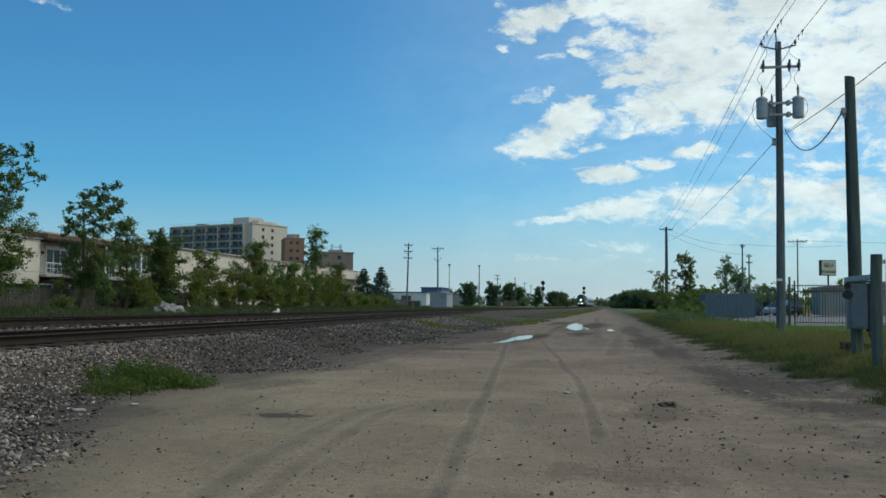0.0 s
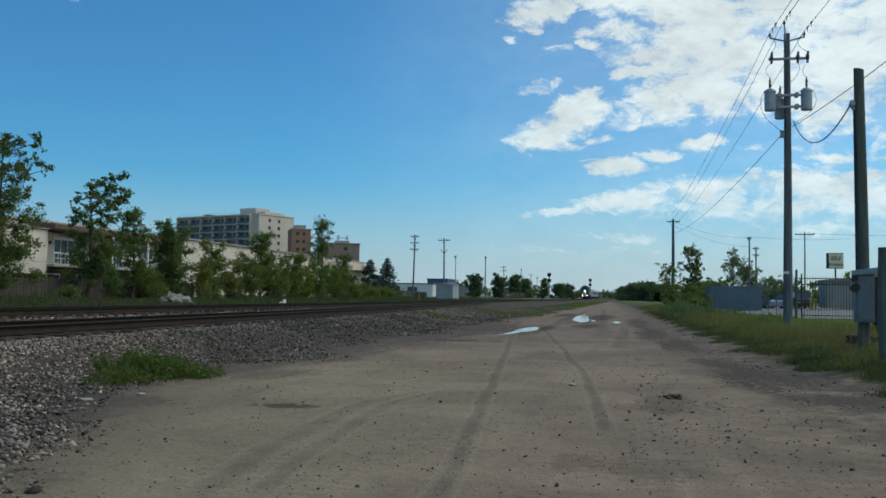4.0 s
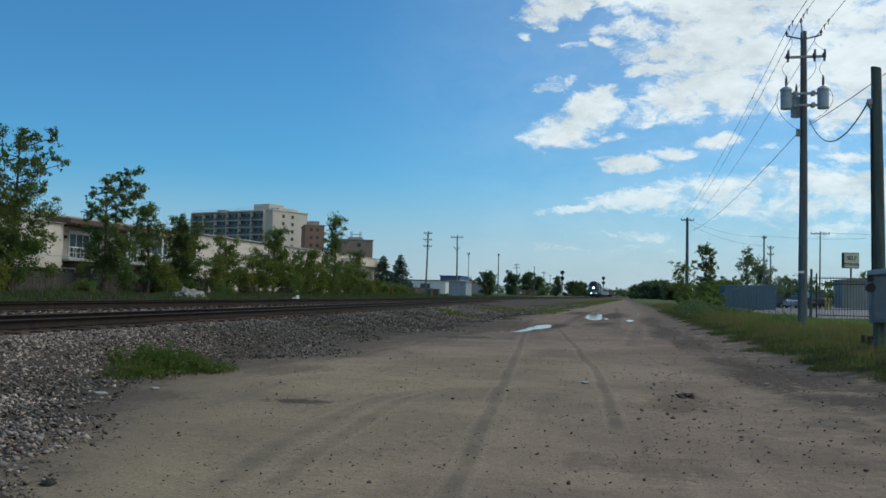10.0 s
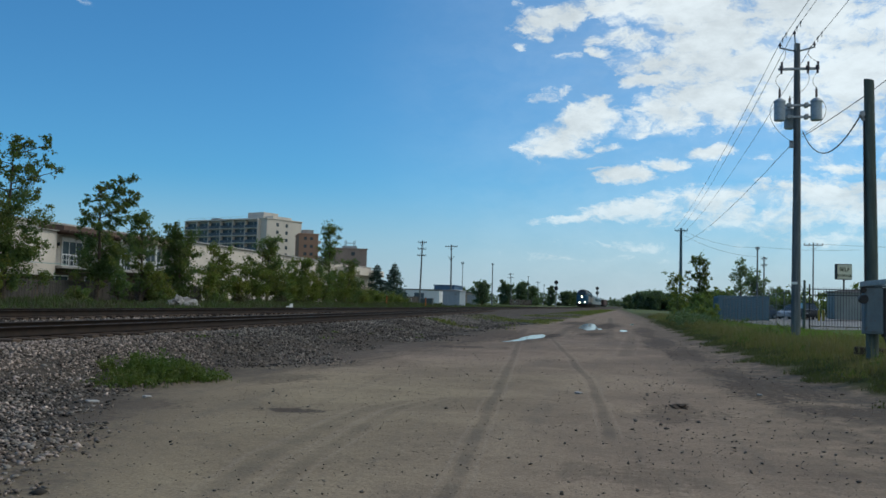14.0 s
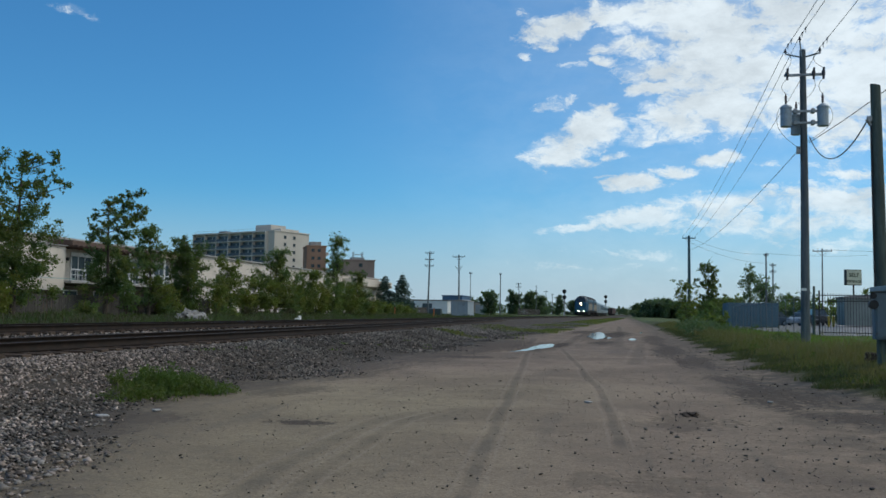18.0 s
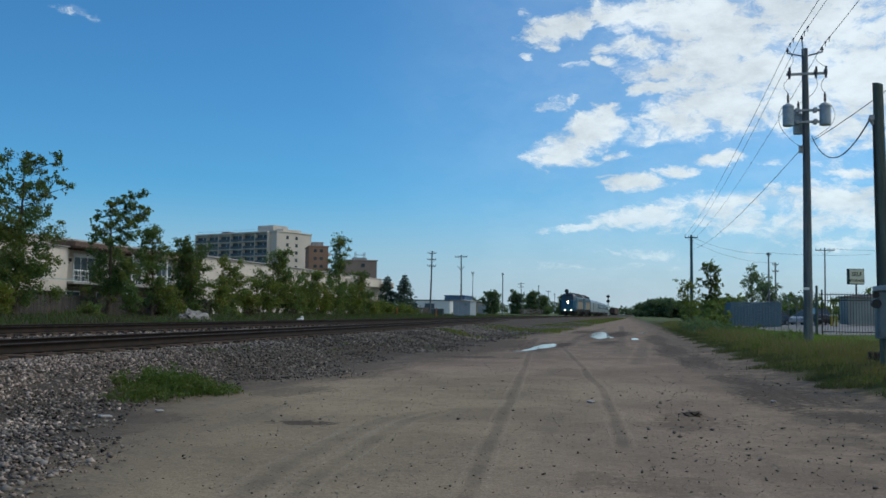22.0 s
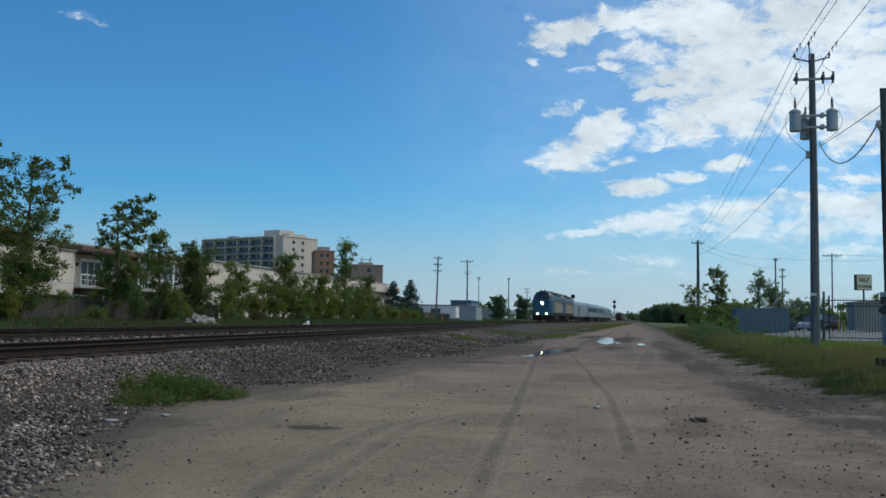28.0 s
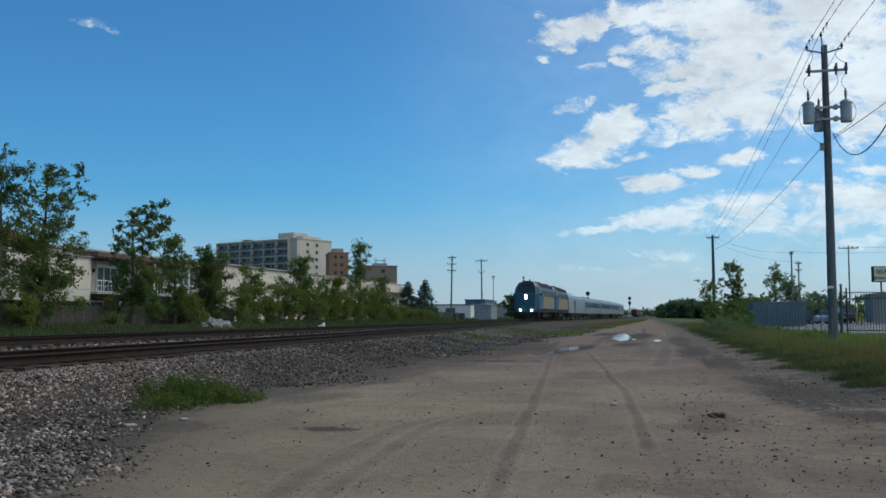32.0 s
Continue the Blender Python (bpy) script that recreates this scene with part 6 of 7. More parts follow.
far_woods("far_woods", [(18, 300, 60, 290, 34, 6.5), (60, 290, 150, 270, 50, 8), (10, 420, 60, 430, 40, 6)], 7, "belt of dark trees behind the storage yard", M_LEAF_D)
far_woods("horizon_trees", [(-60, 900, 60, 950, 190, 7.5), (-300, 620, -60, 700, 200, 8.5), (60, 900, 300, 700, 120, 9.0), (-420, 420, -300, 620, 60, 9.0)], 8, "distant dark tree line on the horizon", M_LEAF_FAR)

for i in range(24):
    rng_b = random.Random(300 + i)
    if i in (2, 3, 5, 6):
        continue
    y_ = 38.0 + i * 3.0 + rng_b.uniform(-1, 1)
    bush(-31.5 - rng_b.uniform(0, 3.5), y_, rng_b.uniform(0.8, 1.3), rng_b.uniform(0.6, 1.1), 400 + i, (M_LEAF_D, M_LEAF, M_BRUSH)[i % 3], "low dark scrub in front of the fence", "scrub along the fence", per=230, size=0.09)

# ---------------------------------------------------------------- across the line: fence, sheds, rubble


def board_fence(y0, y1, x, z0, h, n_lab, gap=0.0, seed=3):
    t = tagged(empty("board_fence", pose(x, 0, 0)), n_lab, "fence")
    rng = random.Random(seed)
    me = mesh_of("board", bx(-0.012, 0.012, -0.07, 0.07, 0, h, bevel=0.004), M_WOODGREY)
    y = y0
    while y < y1:
        if rng.random() > 0.05:
            b = new("board", me)
            b.parent = t
            b.matrix_basis = pose(0, y, z0 + rng.uniform(-0.05, 0.03), rng.uniform(-1.5, 1.5), rng.uniform(-1, 1), 0)
        y += 0.155 + gap
    for z in (0.3, h - 0.3):
        part("rail", bx(-0.06, -0.014, y0, y1, z0 + z, z0 + z + 0.09), M_WOODGREY, t)
    y = y0
    while y < y1:
        part("post", bx(-0.16, -0.062, y, y + 0.1, z0 - 0.2, z0 + h + 0.05, bevel=0.01), M_WOODGREY, t)
        y += 2.4
    return t


board_fence(36.0, 70.0, -35.2, 0.66, 1.35, "weathered grey board fence in the weeds")
board_fence(160.0, 172.0, -40.5, 0.72, 1.35, "grey board fence near the signal hut", 0.01)
board_fence(270.0, 330.0, -36.0, 0.7, 1.9, "long grey fence by the far tracks", 0.2)


def low_sheds():
    m_w = mat("white_metal", (0.70, 0.71, 0.70), (0.62, 0.63, 0.63), 0.4, 0.6, grain=0.05, bump=0.05)
    m_b = mat("blue_metal", (0.06, 0.13, 0.24), None, 0.5, 0.5, grain=0.05)
    m_t = mat("tan_block", (0.40, 0.34, 0.27), None, 0.5, 0.85, grain=0.08)
    for x0, x1, y, z, m, lab in ((-62.0, -49.5, 232, 4.1, m_w, "low white metal warehouse"), (-57.5, -51.5, 262, 5.9, m_b, "warehouse with a dark blue upper wall"), (-46.5, -42.6, 250, 3.9, m_t, "low tan block building"), (-75, -60, 270, 4.4, m_w, "low white metal warehouse")):
        t = tagged(empty("warehouse", pose(x0, y, 0.5)), lab, "warehouse", "low industrial buildings")
        L = x1 - x0
        part("wall", bx(0, L, 0, 14, 0, z - 0.5), m, t)
        part("roof", bx(-0.2, L + 0.2, -0.2, 14.2, z - 0.497, z - 0.2, bevel=0.03), M_ROOF if m is not m_b else m_b, t, "flat dark roof edge")
        for k in range(max(1, int(L // 5))):
            part("loading_door", bx(1.2 + k * 4.6, 3.8 + k * 4.6, -0.06, -0.004, 0.1, 2.9), M_STEEL if m is not m_w else M_BLUEGREY, t)


low_sheds()


def rubble():
    rng = random.Random(9)
    m = mat("pale_rubble", (0.31, 0.295, 0.275), (0.17, 0.16, 0.15), 2.5, 0.95, bump=0.5, fine=14)
    t = tagged(empty("rubble_heap", pose(-25.2, 47.6, float(ground_z(-25.2, 47.6)) - 0.12)), "pale heap of broken concrete in the weeds", "rubble")
    for k, (x, y, r) in enumerate([(0, 0, 0.58), (0.2, 0.8, 0.45), (-0.2, -0.7, 0.3), (0.4, -0.3, 0.3), (0.3, 1.3, 0.27), (0.4, -1.2, 0.16), (-0.4, 0.5, 0.36), (0.55, 0.5, 0.2), (0.5, 1.0, 0.18), (0.6, -0.6, 0.17), (0.65, 0.1, 0.2), (0.3, 1.8, 0.17)]):
        bm = bmesh.new()
        bmesh.ops.create_icosphere(bm, subdivisions=3, radius=r)
        for v in bm.verts:
            v.co *= 1 + 0.6 * noise.noise(v.co * 4.0 + Vector((k * 3.1, 0, 0))) + 0.2 * noise.noise(v.co * 13.0)
            v.co.y *= 1.45 if k < 3 else 1.0
            v.co.z *= 0.7
            v.co += Vector((x, y, r * 0.55))
        part("chunk", bm, m, t)


rubble()


def line_side():
    t = tagged(empty("switch_stand", pose(-18.9, 48.6, 0.6)), "low white railway switch stand", "switch stand")
    part("base", bx(-0.25, 0.25, -0.3, 0.3, -0.02, 0.1, bevel=0.01), M_TIE, t)
    part("stand", bx(-0.07, 0.07, -0.09, 0.09, 0.1, 0.26, bevel=0.03), M_TRIMW, t)
    part("lever", rd((0, -0.1, 0.2), (0, -0.75, 0.16), 0.025, n=8), M_TRIMW, t)
    part("target", bx(-0.02, 0.02, -0.2, 0.2, 0.27, 0.33, bevel=0.01), M_TRIMW, t)
    m_o = mat("orange_marker", (0.55, 0.16, 0.04), (0.45, 0.13, 0.04), 3.0, 0.6, bump=0.05)
    for x, y in ((-33.2, 121.0), (-27.0, 118.0)):
        t = tagged(empty("marker_post", pose(x, y, float(ground_z(x, y)))), "orange buried-cable marker post", "marker post", "marker posts")
        part("post", bx(-0.07, 0.07, -0.03, 0.03, -0.1, 1.15, bevel=0.01), m_o, t)
        part("cap", bx(-0.08, 0.08, -0.04, 0.04, 1.153, 1.25, bevel=0.02), M_BLACK, t)
    mud = bmesh.new()
    bmesh.ops.create_icosphere(mud, subdivisions=4, radius=0.13)
    for v in mud.verts:
        v.co = Vector((v.co.x * 0.8, v.co.y * 1.3, max(v.co.z, 0) * 0.35)) * (1 + 0.75 * noise.noise(v.co * 14) + 0.35 * noise.noise(v.co * 37))
    ob = part("mud_clod", mud, mat("wet_mud", (0.085, 0.062, 0.045), None, 6.0, 0.8, bump=0.8, fine=30))
    ob.location = (0.62, 12.4, float(ground_z(0.62, 12.4)))
    tagged(ob, "dark clod of mud on the dirt road", "mud")
    for x, y, s in ((-0.76, 13.5, 0.055), (-6.2, 9.7, 0.07), (-5.9, 10.4, 0.05), (1.9, 14.6, 0.05)):
        bm = bx(-s, s, -s * 0.7, s * 0.7, 0, 0.025, bevel=0.008)
        ob = part("pale_slab", bm, M_CONC)
        ob.matrix_world = pose(x, y, float(ground_z(x, y)) + 0.004, 2, 3, x * 50)
        tagged(ob, "flat pale stone lying on the dirt", "stone", "pale stones")


line_side()

# ---------------------------------------------------------------- the storage yard


M_FENCE = mat("dull_galvanised", (0.17, 0.18, 0.18), (0.12, 0.125, 0.125), 4.0, 0.6, 0.4, bump=0.05)


def chain_fence():
    t = tagged(empty("chain_link_fence"), "galvanised chain-link fence with outrigger arms round the yard", "fence")
    X, ya, yb, h = 8.9, 51.6, 95.0, 2.15

    def gz(x, y):
        return float(ground_z(x, y))

    y = ya
    while y <= yb + 0.1:
        z = gz(X, y)
        p = part("post", rd((X, y, z - 0.2), (X, y, z + h), 0.024, n=8), M_FENCE, t)
        part("outrigger", rd((X, y, z + h), (X - 0.28, y, z + h + 0.32), 0.015, n=6), M_FENCE, p)
        y += 3.1
    part("top_rail", rd((X, ya, gz(X, ya) + h - 0.05), (X, yb, gz(X, yb) + h - 0.05), 0.02, n=6), M_FENCE, t)
    part("end_post", rd((X, ya - 0.4, 0.1), (X, ya - 0.4, 2.95), 0.06, n=10), M_POLE_GREEN, t)
    v, f = [], []
    step, w_ = 0.085, 0.0035

    def strand(p, q):
        b = len(v)
        v.extend([(X, p[0] - w_, p[1]), (X, p[0] + w_, p[1]), (X, q[0] + w_, q[1]), (X, q[0] - w_, q[1])])
        f.append((b, b + 1, b + 2, b + 3))

    k = ya - h
    while k < yb:
        for s in (1, -1):
            a, b = (k, k + h) if s > 0 else (k + h, k)
            za, zb = gz(X, a) + 0.04, gz(X, b) + h - 0.05
            pa, pb = [a, za], [b, zb]
            for p, o in ((pa, pb), (pb, pa)):
                if p[0] < ya:
                    p[1] += (ya - p[0]) * (o[1] - p[1]) / (o[0] - p[0])
                    p[0] = ya
                if p[0] > yb:
                    p[1] += (yb - p[0]) * (o[1] - p[1]) / (o[0] - p[0])
                    p[0] = yb
            strand(pa, pb)
        k += step
    tagged(raw("mesh", v, f, M_FENCE, t), kind="stuff")


chain_fence()


def iron_fence():
    t = tagged(empty("iron_fence"), "black iron picket fence at the storage yard gate", "fence")
    x0, x1, y, z0 = 9.05, 17.5, 50.6, 0.42
    me = mesh_of("picket", rd((0, 0, 0), (0, 0, 2.15), 0.012, n=6), M_BLACK)
    k = x0
    while k < x1:
        b = new("picket", me)
        b.parent = t
        b.matrix_basis = pose(k, y - 0.11 * (k - x0), z0)
        k += 0.135
    for z in (0.12, 1.75, 2.05):
        part("rail", rd((x0, y, z0 + z), (x1, y - 0.11 * (x1 - x0), z0 + z), 0.022, n=6), M_BLACK, t)
    for k in (x0, 11.8, 14.6, 17.4):
        part("post", rd((k, y - 0.11 * (k - x0), 0.2), (k, y - 0.11 * (k - x0), 2.72), 0.04, n=8), M_BLACK, t)


iron_fence()


def container():
    m = mat("blue_container", (0.095, 0.165, 0.21), (0.08, 0.14, 0.18), 0.8, 0.65, grain=0.08, bump=0.05, stain=(0.17, 0.21, 0.24))
    t = tagged(empty("shipping_container", pose(8.6, 97.5, float(ground_z(14, 97.5)) + 0.02)), "faded blue steel shipping container behind the fence", "container")
    part("frame", bx(0, 4.95, 0.05, 6.0, 0, 2.4, bevel=0.03), m, t)
    me = mesh_of("rib", bx(0, 0.16, -0.0, 0.047, 0.2, 2.28, bevel=0.015), m)
    for k in range(16):
        b = new("rib", me)
        b.parent = t
        b.matrix_basis = pose(0.15 + k * 0.298, 0, 0)
    for z in (0.0, 2.3):
        part("beam", bx(0.0, 4.95, -0.02, 0.046, z, z + 0.15, bevel=0.01), m, t)


container()


def storage_units():
    m = mat("grey_green_metal", (0.25, 0.27, 0.245), (0.20, 0.22, 0.20), 0.6, 0.6, grain=0.06, bump=0.08)
    m2 = mat("dull_metal_roof", (0.30, 0.27, 0.25), None, 0.8, 0.6, grain=0.08)
    for x0, x1, y0, y1, h, lab in ((19.5, 34.0, 96.0, 99.5, 2.7, "grey-green corrugated storage unit row"), (36.5, 50.0, 96.0, 99.5, 2.7, "grey-green corrugated storage unit row")):
        z = float(ground_z((x0 + x1) / 2, y0)) - 0.02
        t = tagged(empty("storage_building", pose(x0, y0, z)), lab, "storage building", "storage buildings")
        L, D = x1 - x0, y1 - y0
        part("wall", bx(0, L, 0, D, 0, h, bevel=0.02), m, t)
        part("roof", loft(bmesh.new(), [(-0.25, h + 0.003), (-0.25, h + 0.12), (L / 2, h + 0.8), (L + 0.25, h + 0.12), (L + 0.25, h + 0.003)], -0.3, D + 0.3), m2, t, "low metal gable roof")
        me = mesh_of("panel", bx(0, 0.07, -0.035, -0.002, 0.05, h - 0.05, bevel=0.01), m)
        k = 0.2
        while k < L:
            b = new("panel", me)
            b.parent = t
            b.matrix_basis = pose(k, 0, 0)
            k += 0.75
        for k in range(int(L // 3.4)):
            part("door", bx(0.5 + k * 3.4, 3.0 + k * 3.4, -0.05, -0.038, 0.02, 2.2), M_BLUEGREY if y0 < 90 else m, t, "roll-up door")


storage_units()


def yard_sign():
    t = tagged(empty("storage_sign", pose(31.1, 146.7, 0.3, 0, 0, 12)), "cream roadside sign board on a dark post", "sign")
    part("post", rd((0, 0, -0.2), (0, 0, 6.2), 0.13, n=10), M_BLACK, t)
    part("cabinet", bx(-1.15, 1.15, -0.22, 0.62, 5.95, 8.3, bevel=0.03), M_BLACK, t)
    m = mat("cream_sign_face", (0.62, 0.62, 0.45), (0.56, 0.56, 0.41), 2.0, 0.6, grain=0.04, bump=0.0)
    part("face", bx(-1.08, 1.08, -0.245, -0.223, 6.05, 8.2, bevel=0.005), m, t)
    m_i = mat("faded_lettering", (0.05, 0.065, 0.03), None, 3.0, 0.7, bump=0.0)
    for word, z, size in (("SELF", 7.2, 0.8), ("STORAGE", 6.35, 0.5)):
        c = bpy.data.curves.new("lettering", "FONT")
        c.body, c.size, c.align_x, c.extrude, c.offset = word, size, "CENTER", 0.004, 0.018
        c.materials.append(m_i)
        ob = new("lettering", c)
        ob.parent = t
        ob.matrix_basis = pose(0, -0.252, z, 90, 0, 0)
    t = tagged(empty("flag_pole", pose(16.05, 60.0, float(ground_z(16.05, 60.0)))), "white flag pole with a small red and white flag", "flag")
    part("pole", rd((0, 0, 0), (0, 0, 3.85), 0.03, 0.02, n=8), M_TRIMW, t)
    m_r = mat("red_cloth", (0.45, 0.03, 0.03), None, 3.0, 0.8, bump=0.0)
    for k, (a, b, m) in enumerate(((0.02, 0.10, m_r), (0.10, 0.25, M_TRIMW), (0.25, 0.33, m_r))):
        part("flag_panel", bx(-b, -a, -0.006 - 0.01 * k, 0.006 - 0.01 * k, 3.55 - 0.03 * k, 3.8 - 0.03 * k), m, t)
    m_y = mat("yellow_paint", (0.60, 0.40, 0.03), (0.5, 0.33, 0.03), 3.0, 0.5, bump=0.05)
    for x in (18.3, 18.75):
        t = tagged(empty("bollard", pose(x, 97.5, float(ground_z(x, 97.5)))), "yellow painted steel bollard", "bollard", "yellow bollards")
        part("pipe", rd((0, 0, -0.1), (0, 0, 1.05), 0.11, n=14), m_y, t)
        part("cap", rd((0, 0, 1.05), (0, 0, 1.11), 0.11, 0.04, n=14), m_y, t)


yard_sign()


def car(x, y, turn, colour, label, tall=1.0):
    """A parked car built from a lofted body, a glasshouse and four wheels."""
    t = tagged(empty("car", pose(x, y, float(ground_z(x, y)) + 0.015, 0, 0, turn)), label, "car", "parked cars")
    m = mat("car_paint", colour, tuple(c * 0.9 for c in colour), 1.0, 0.28, 0.1, grain=0.03, bump=0.0)
    side = [(-2.2, 0.28), (-2.25, 0.6), (-2.1, 0.82 * tall), (-1.0, 0.95 * tall), (1.3, 0.98 * tall), (2.15, 0.88 * tall), (2.25, 0.6), (2.2, 0.28)]
    bm = bmesh.new()
    a = [bm.verts.new((px, -0.86, pz)) for px, pz in side]
    b = [bm.verts.new((px, 0.86, pz)) for px, pz in side]
    n = len(side)
    for i in range(n):
        bm.faces.new((a[i], a[(i + 1) % n], b[(i + 1) % n], b[i]))
    bm.faces.new(a[::-1])
    bm.faces.new(b)
    bmesh.ops.bevel(bm, geom=bm.edges[:], offset=0.06, segments=2, affect="EDGES")
    part("body", bm, m, t)
    bm = bmesh.new()
    lo = [(-1.15, -0.78), (1.75, -0.78), (1.75, 0.78), (-1.15, 0.78)]
    hi = [(-0.35, -0.6), (1.2, -0.6), (1.2, 0.6), (-0.35, 0.6)]
    za, zb = 0.93 * tall, 1.42 * tall
    va = [bm.verts.new((px, py, za)) for px, py in lo]
    vb = [bm.verts.new((px, py, zb)) for px, py in hi]
    for i in range(4):
        bm.faces.new((va[i], va[(i + 1) % 4], vb[(i + 1) % 4], vb[i]))
    bm.faces.new(vb)
    bmesh.ops.recalc_face_normals(bm, faces=bm.faces)
    part("glasshouse", bm, M_GLASS, t)
    part("roof", bx(-0.38, 1.23, -0.62, 0.62, zb + 0.002, zb + 0.05, bevel=0.02), m, t)
    for wx in (-1.4, 1.4):
        for wy in (-0.8, 0.8):
            wh = part("wheel", rd((wx, wy - 0.1, 0.32), (wx, wy + 0.1, 0.32), 0.32, n=18), M_BLACK, t)
            part("rim", rd((wx, wy - 0.108 * 1, 0.32), (wx, wy + 0.108, 0.32), 0.19, n=14), M_STEEL, wh)
    for wy in (-0.6, 0.6):
        part("headlight", bx(-2.27, -2.2, wy - 0.16, wy + 0.16, 0.6, 0.74, bevel=0.01), M_STEEL, t)


car(17.6, 109.0, 60, (0.50, 0.53, 0.56), "silver-white parked saloon car in the yard")
car(19.9, 112.5, 70, (0.10, 0.17, 0.30), "blue parked car in the yard", 1.1)
car(14.6, 112.0, 10, (0.10, 0.13, 0.17), "dark blue-grey parked car in the yard", 1.1)
car(13.6, 116.0, 4, (0.30, 0.34, 0.38), "grey-blue parked van in the yard", 1.3)
car(19.2, 117.0, -70, (0.55, 0.57, 0.58), "pale grey parked car beyond the fence", 1.15)
car(18.9, 106.5, 92, (0.03, 0.03, 0.033), "black parked pickup by the storage units", 1.25)

# ---------------------------------------------------------------- grass, weeds and loose stones


def blades(name, pts, h, spread, material, label, seed, width=0.012, per=5):
    """Tufts of thin bent blades at points (n, 3), height h each."""
    rng = np.random.default_rng(seed)
    n = len(pts) * per
    base = np.repeat(pts, per, 0) + np.c_[rng.normal(size=(n, 2)) * spread, np.zeros(n)]
    hh = np.repeat(np.broadcast_to(h, (len(pts),)), per) * rng.uniform(0.5, 1.2, n)
    a = rng.uniform(0, math.tau, n)
    side = np.c_[np.cos(a), np.sin(a), np.zeros(n)] * width * rng.uniform(0.7, 1.4, (n, 1))
    b = rng.uniform(0, math.tau, n)
    bend = np.c_[np.cos(b), np.sin(b), np.zeros(n)] * (hh * rng.uniform(0.1, 0.55, n))[:, None]
    up = np.c_[np.zeros((n, 2)), hh]
    mid = base + up * 0.6 + bend * 0.35
    tip = base + up + bend
    v = np.stack([base - side, base + side, mid + side * 0.8, mid - side * 0.8, tip + side * 0.1, tip - side * 0.1], 1).reshape(-1, 3)
    o = (np.arange(n) * 6)[:, None]
    f = np.concatenate([o + np.array([0, 1, 2, 3]), o + np.array([3, 2, 4, 5])])
    return tagged(tri_soup(name, v, f, material), label, "grass", kind="stuff")


def scatter(rng, n, x0, x1, y0, y1, power=1.0):
    x = rng.uniform(x0, x1, n)
    y = y0 + (y1 - y0) * rng.uniform(0, 1, n) ** power
    return x, y


def grasses():
    rng = np.random.default_rng(21)
    x, y = scatter(rng, 60000, 0.0, 9.0, 12.0, 110.0, 1.9)
    keep = (x > road_edge(y) + 0.5 + 0.25 * np.sin(y * 1.3) + 0.2 * np.sin(y * 3.1 + 1) + np.abs(rng.normal(size=len(x))) * 0.4)
    keep &= cheap_noise(x * 1.1 + 5, y * 0.6) + 0.35 * rng.normal(size=len(x)) > -0.5
    x, y = x[keep], y[keep]
    into = x - road_edge(y)
    lawn = smooth(into + 0.5 * cheap_noise(x, y * 0.3), 2.2, 3.0) * smooth(y, 27.0, 36.0)
    tall = 0.04 + (0.16 + 0.19 * cheap_noise(x * 0.9, y * 0.4) + 0.08 * cheap_noise(x * 2.7, y * 1.9)) * smooth(into, 0.2, 1.5)
    tall = np.maximum(tall * rng.uniform(0.55, 1.25, len(x)), 0.04) * (1 - 0.72 * lawn)
    p = np.c_[x, y, ground_z(x, y)]
    band = np.exp(-((into - 1.5) / 0.75) ** 2)
    pick = rng.uniform(size=len(x))
    mown = pick < lawn * 0.85
    dry = ~mown & (rng.uniform(size=len(x)) < 0.55 + 0.35 * band + 0.4 * cheap_noise(x * 0.55 + 2, y * 0.24))
    green = ~mown & ~dry
    blades("verge_grass", p[green], tall[green], 0.07, M_GRASS, "long green verge grass beside the road", 1, 0.007)
    blades("dry_grass", p[dry], tall[dry] * 1.2, 0.08, M_DRYGRASS, "yellowing seeding grass on the verge", 2, 0.006)
    blades("lawn_grass", p[mown], tall[mown], 0.08, M_LAWN, "short bright green grass before the fence", 19, 0.008)
    # leafy weeds among the grass
    for name, n, m, lab, seed, lo, hi in (("dark_weeds", 70, M_LEAF_D, "dark leafy weeds among the verge grass", 22, 0.10, 0.26), ("bright_weeds", 110, M_WEED, "bright green leafy weeds among the verge grass", 23, 0.07, 0.2)):
        x, y = scatter(rng, n, 2.0, 8.0, 14.0, 80.0, 1.4)
        ok = (x > road_edge(y) + 0.9) & (cheap_noise(x * 0.7 + seed, y * 0.5) > -0.1)
        x, y = x[ok], y[ok]
        r = rng.uniform(lo, hi, len(x))
        c = np.c_[x, y, ground_z(x, y) + r * 0.8]
        v, f = leaf_cloud(np.repeat(c, 4, 0) + rng.normal(size=(len(x) * 4, 3)) * np.repeat(r, 4)[:, None] * np.array([0.9, 0.9, 0.35]), np.repeat(r, 4), 1500, 0.032, rng)
        v[:, 2] = np.maximum(v[:, 2], ground_z(v[:, 0], v[:, 1]) + 0.005)
        tagged(tri_soup(name, v, f, m), lab, "weeds", kind="stuff")
    x, y = scatter(rng, 60, 2.6, 4.6, 50.0, 74.0, 1.0)
    r = rng.uniform(0.25, 0.5, len(x))
    v, f = leaf_cloud(np.c_[x, y, ground_z(x, y) + r * 0.9], r, 500, 0.06, rng)
    v[:, 2] = np.maximum(v[:, 2], ground_z(v[:, 0], v[:, 1]) + 0.005)
    tagged(tri_soup("grey_weeds", v, f, M_GREYWEED), "tall grey-green weeds at the road's edge", "weeds", kind="stuff")
    x, y = scatter(rng, 900, 2.0, 8.5, 13.0, 60.0, 1.5)
    keep = x > road_edge(y) + 0.9
    x, y = x[keep], y[keep]
    blades("seed_stalks", np.c_[x, y, ground_z(x, y)], rng.uniform(0.35, 0.62, len(x)), 0.05, M_STALK, "thin pale seed stalks standing above the verge grass", 18, 0.004, 2)
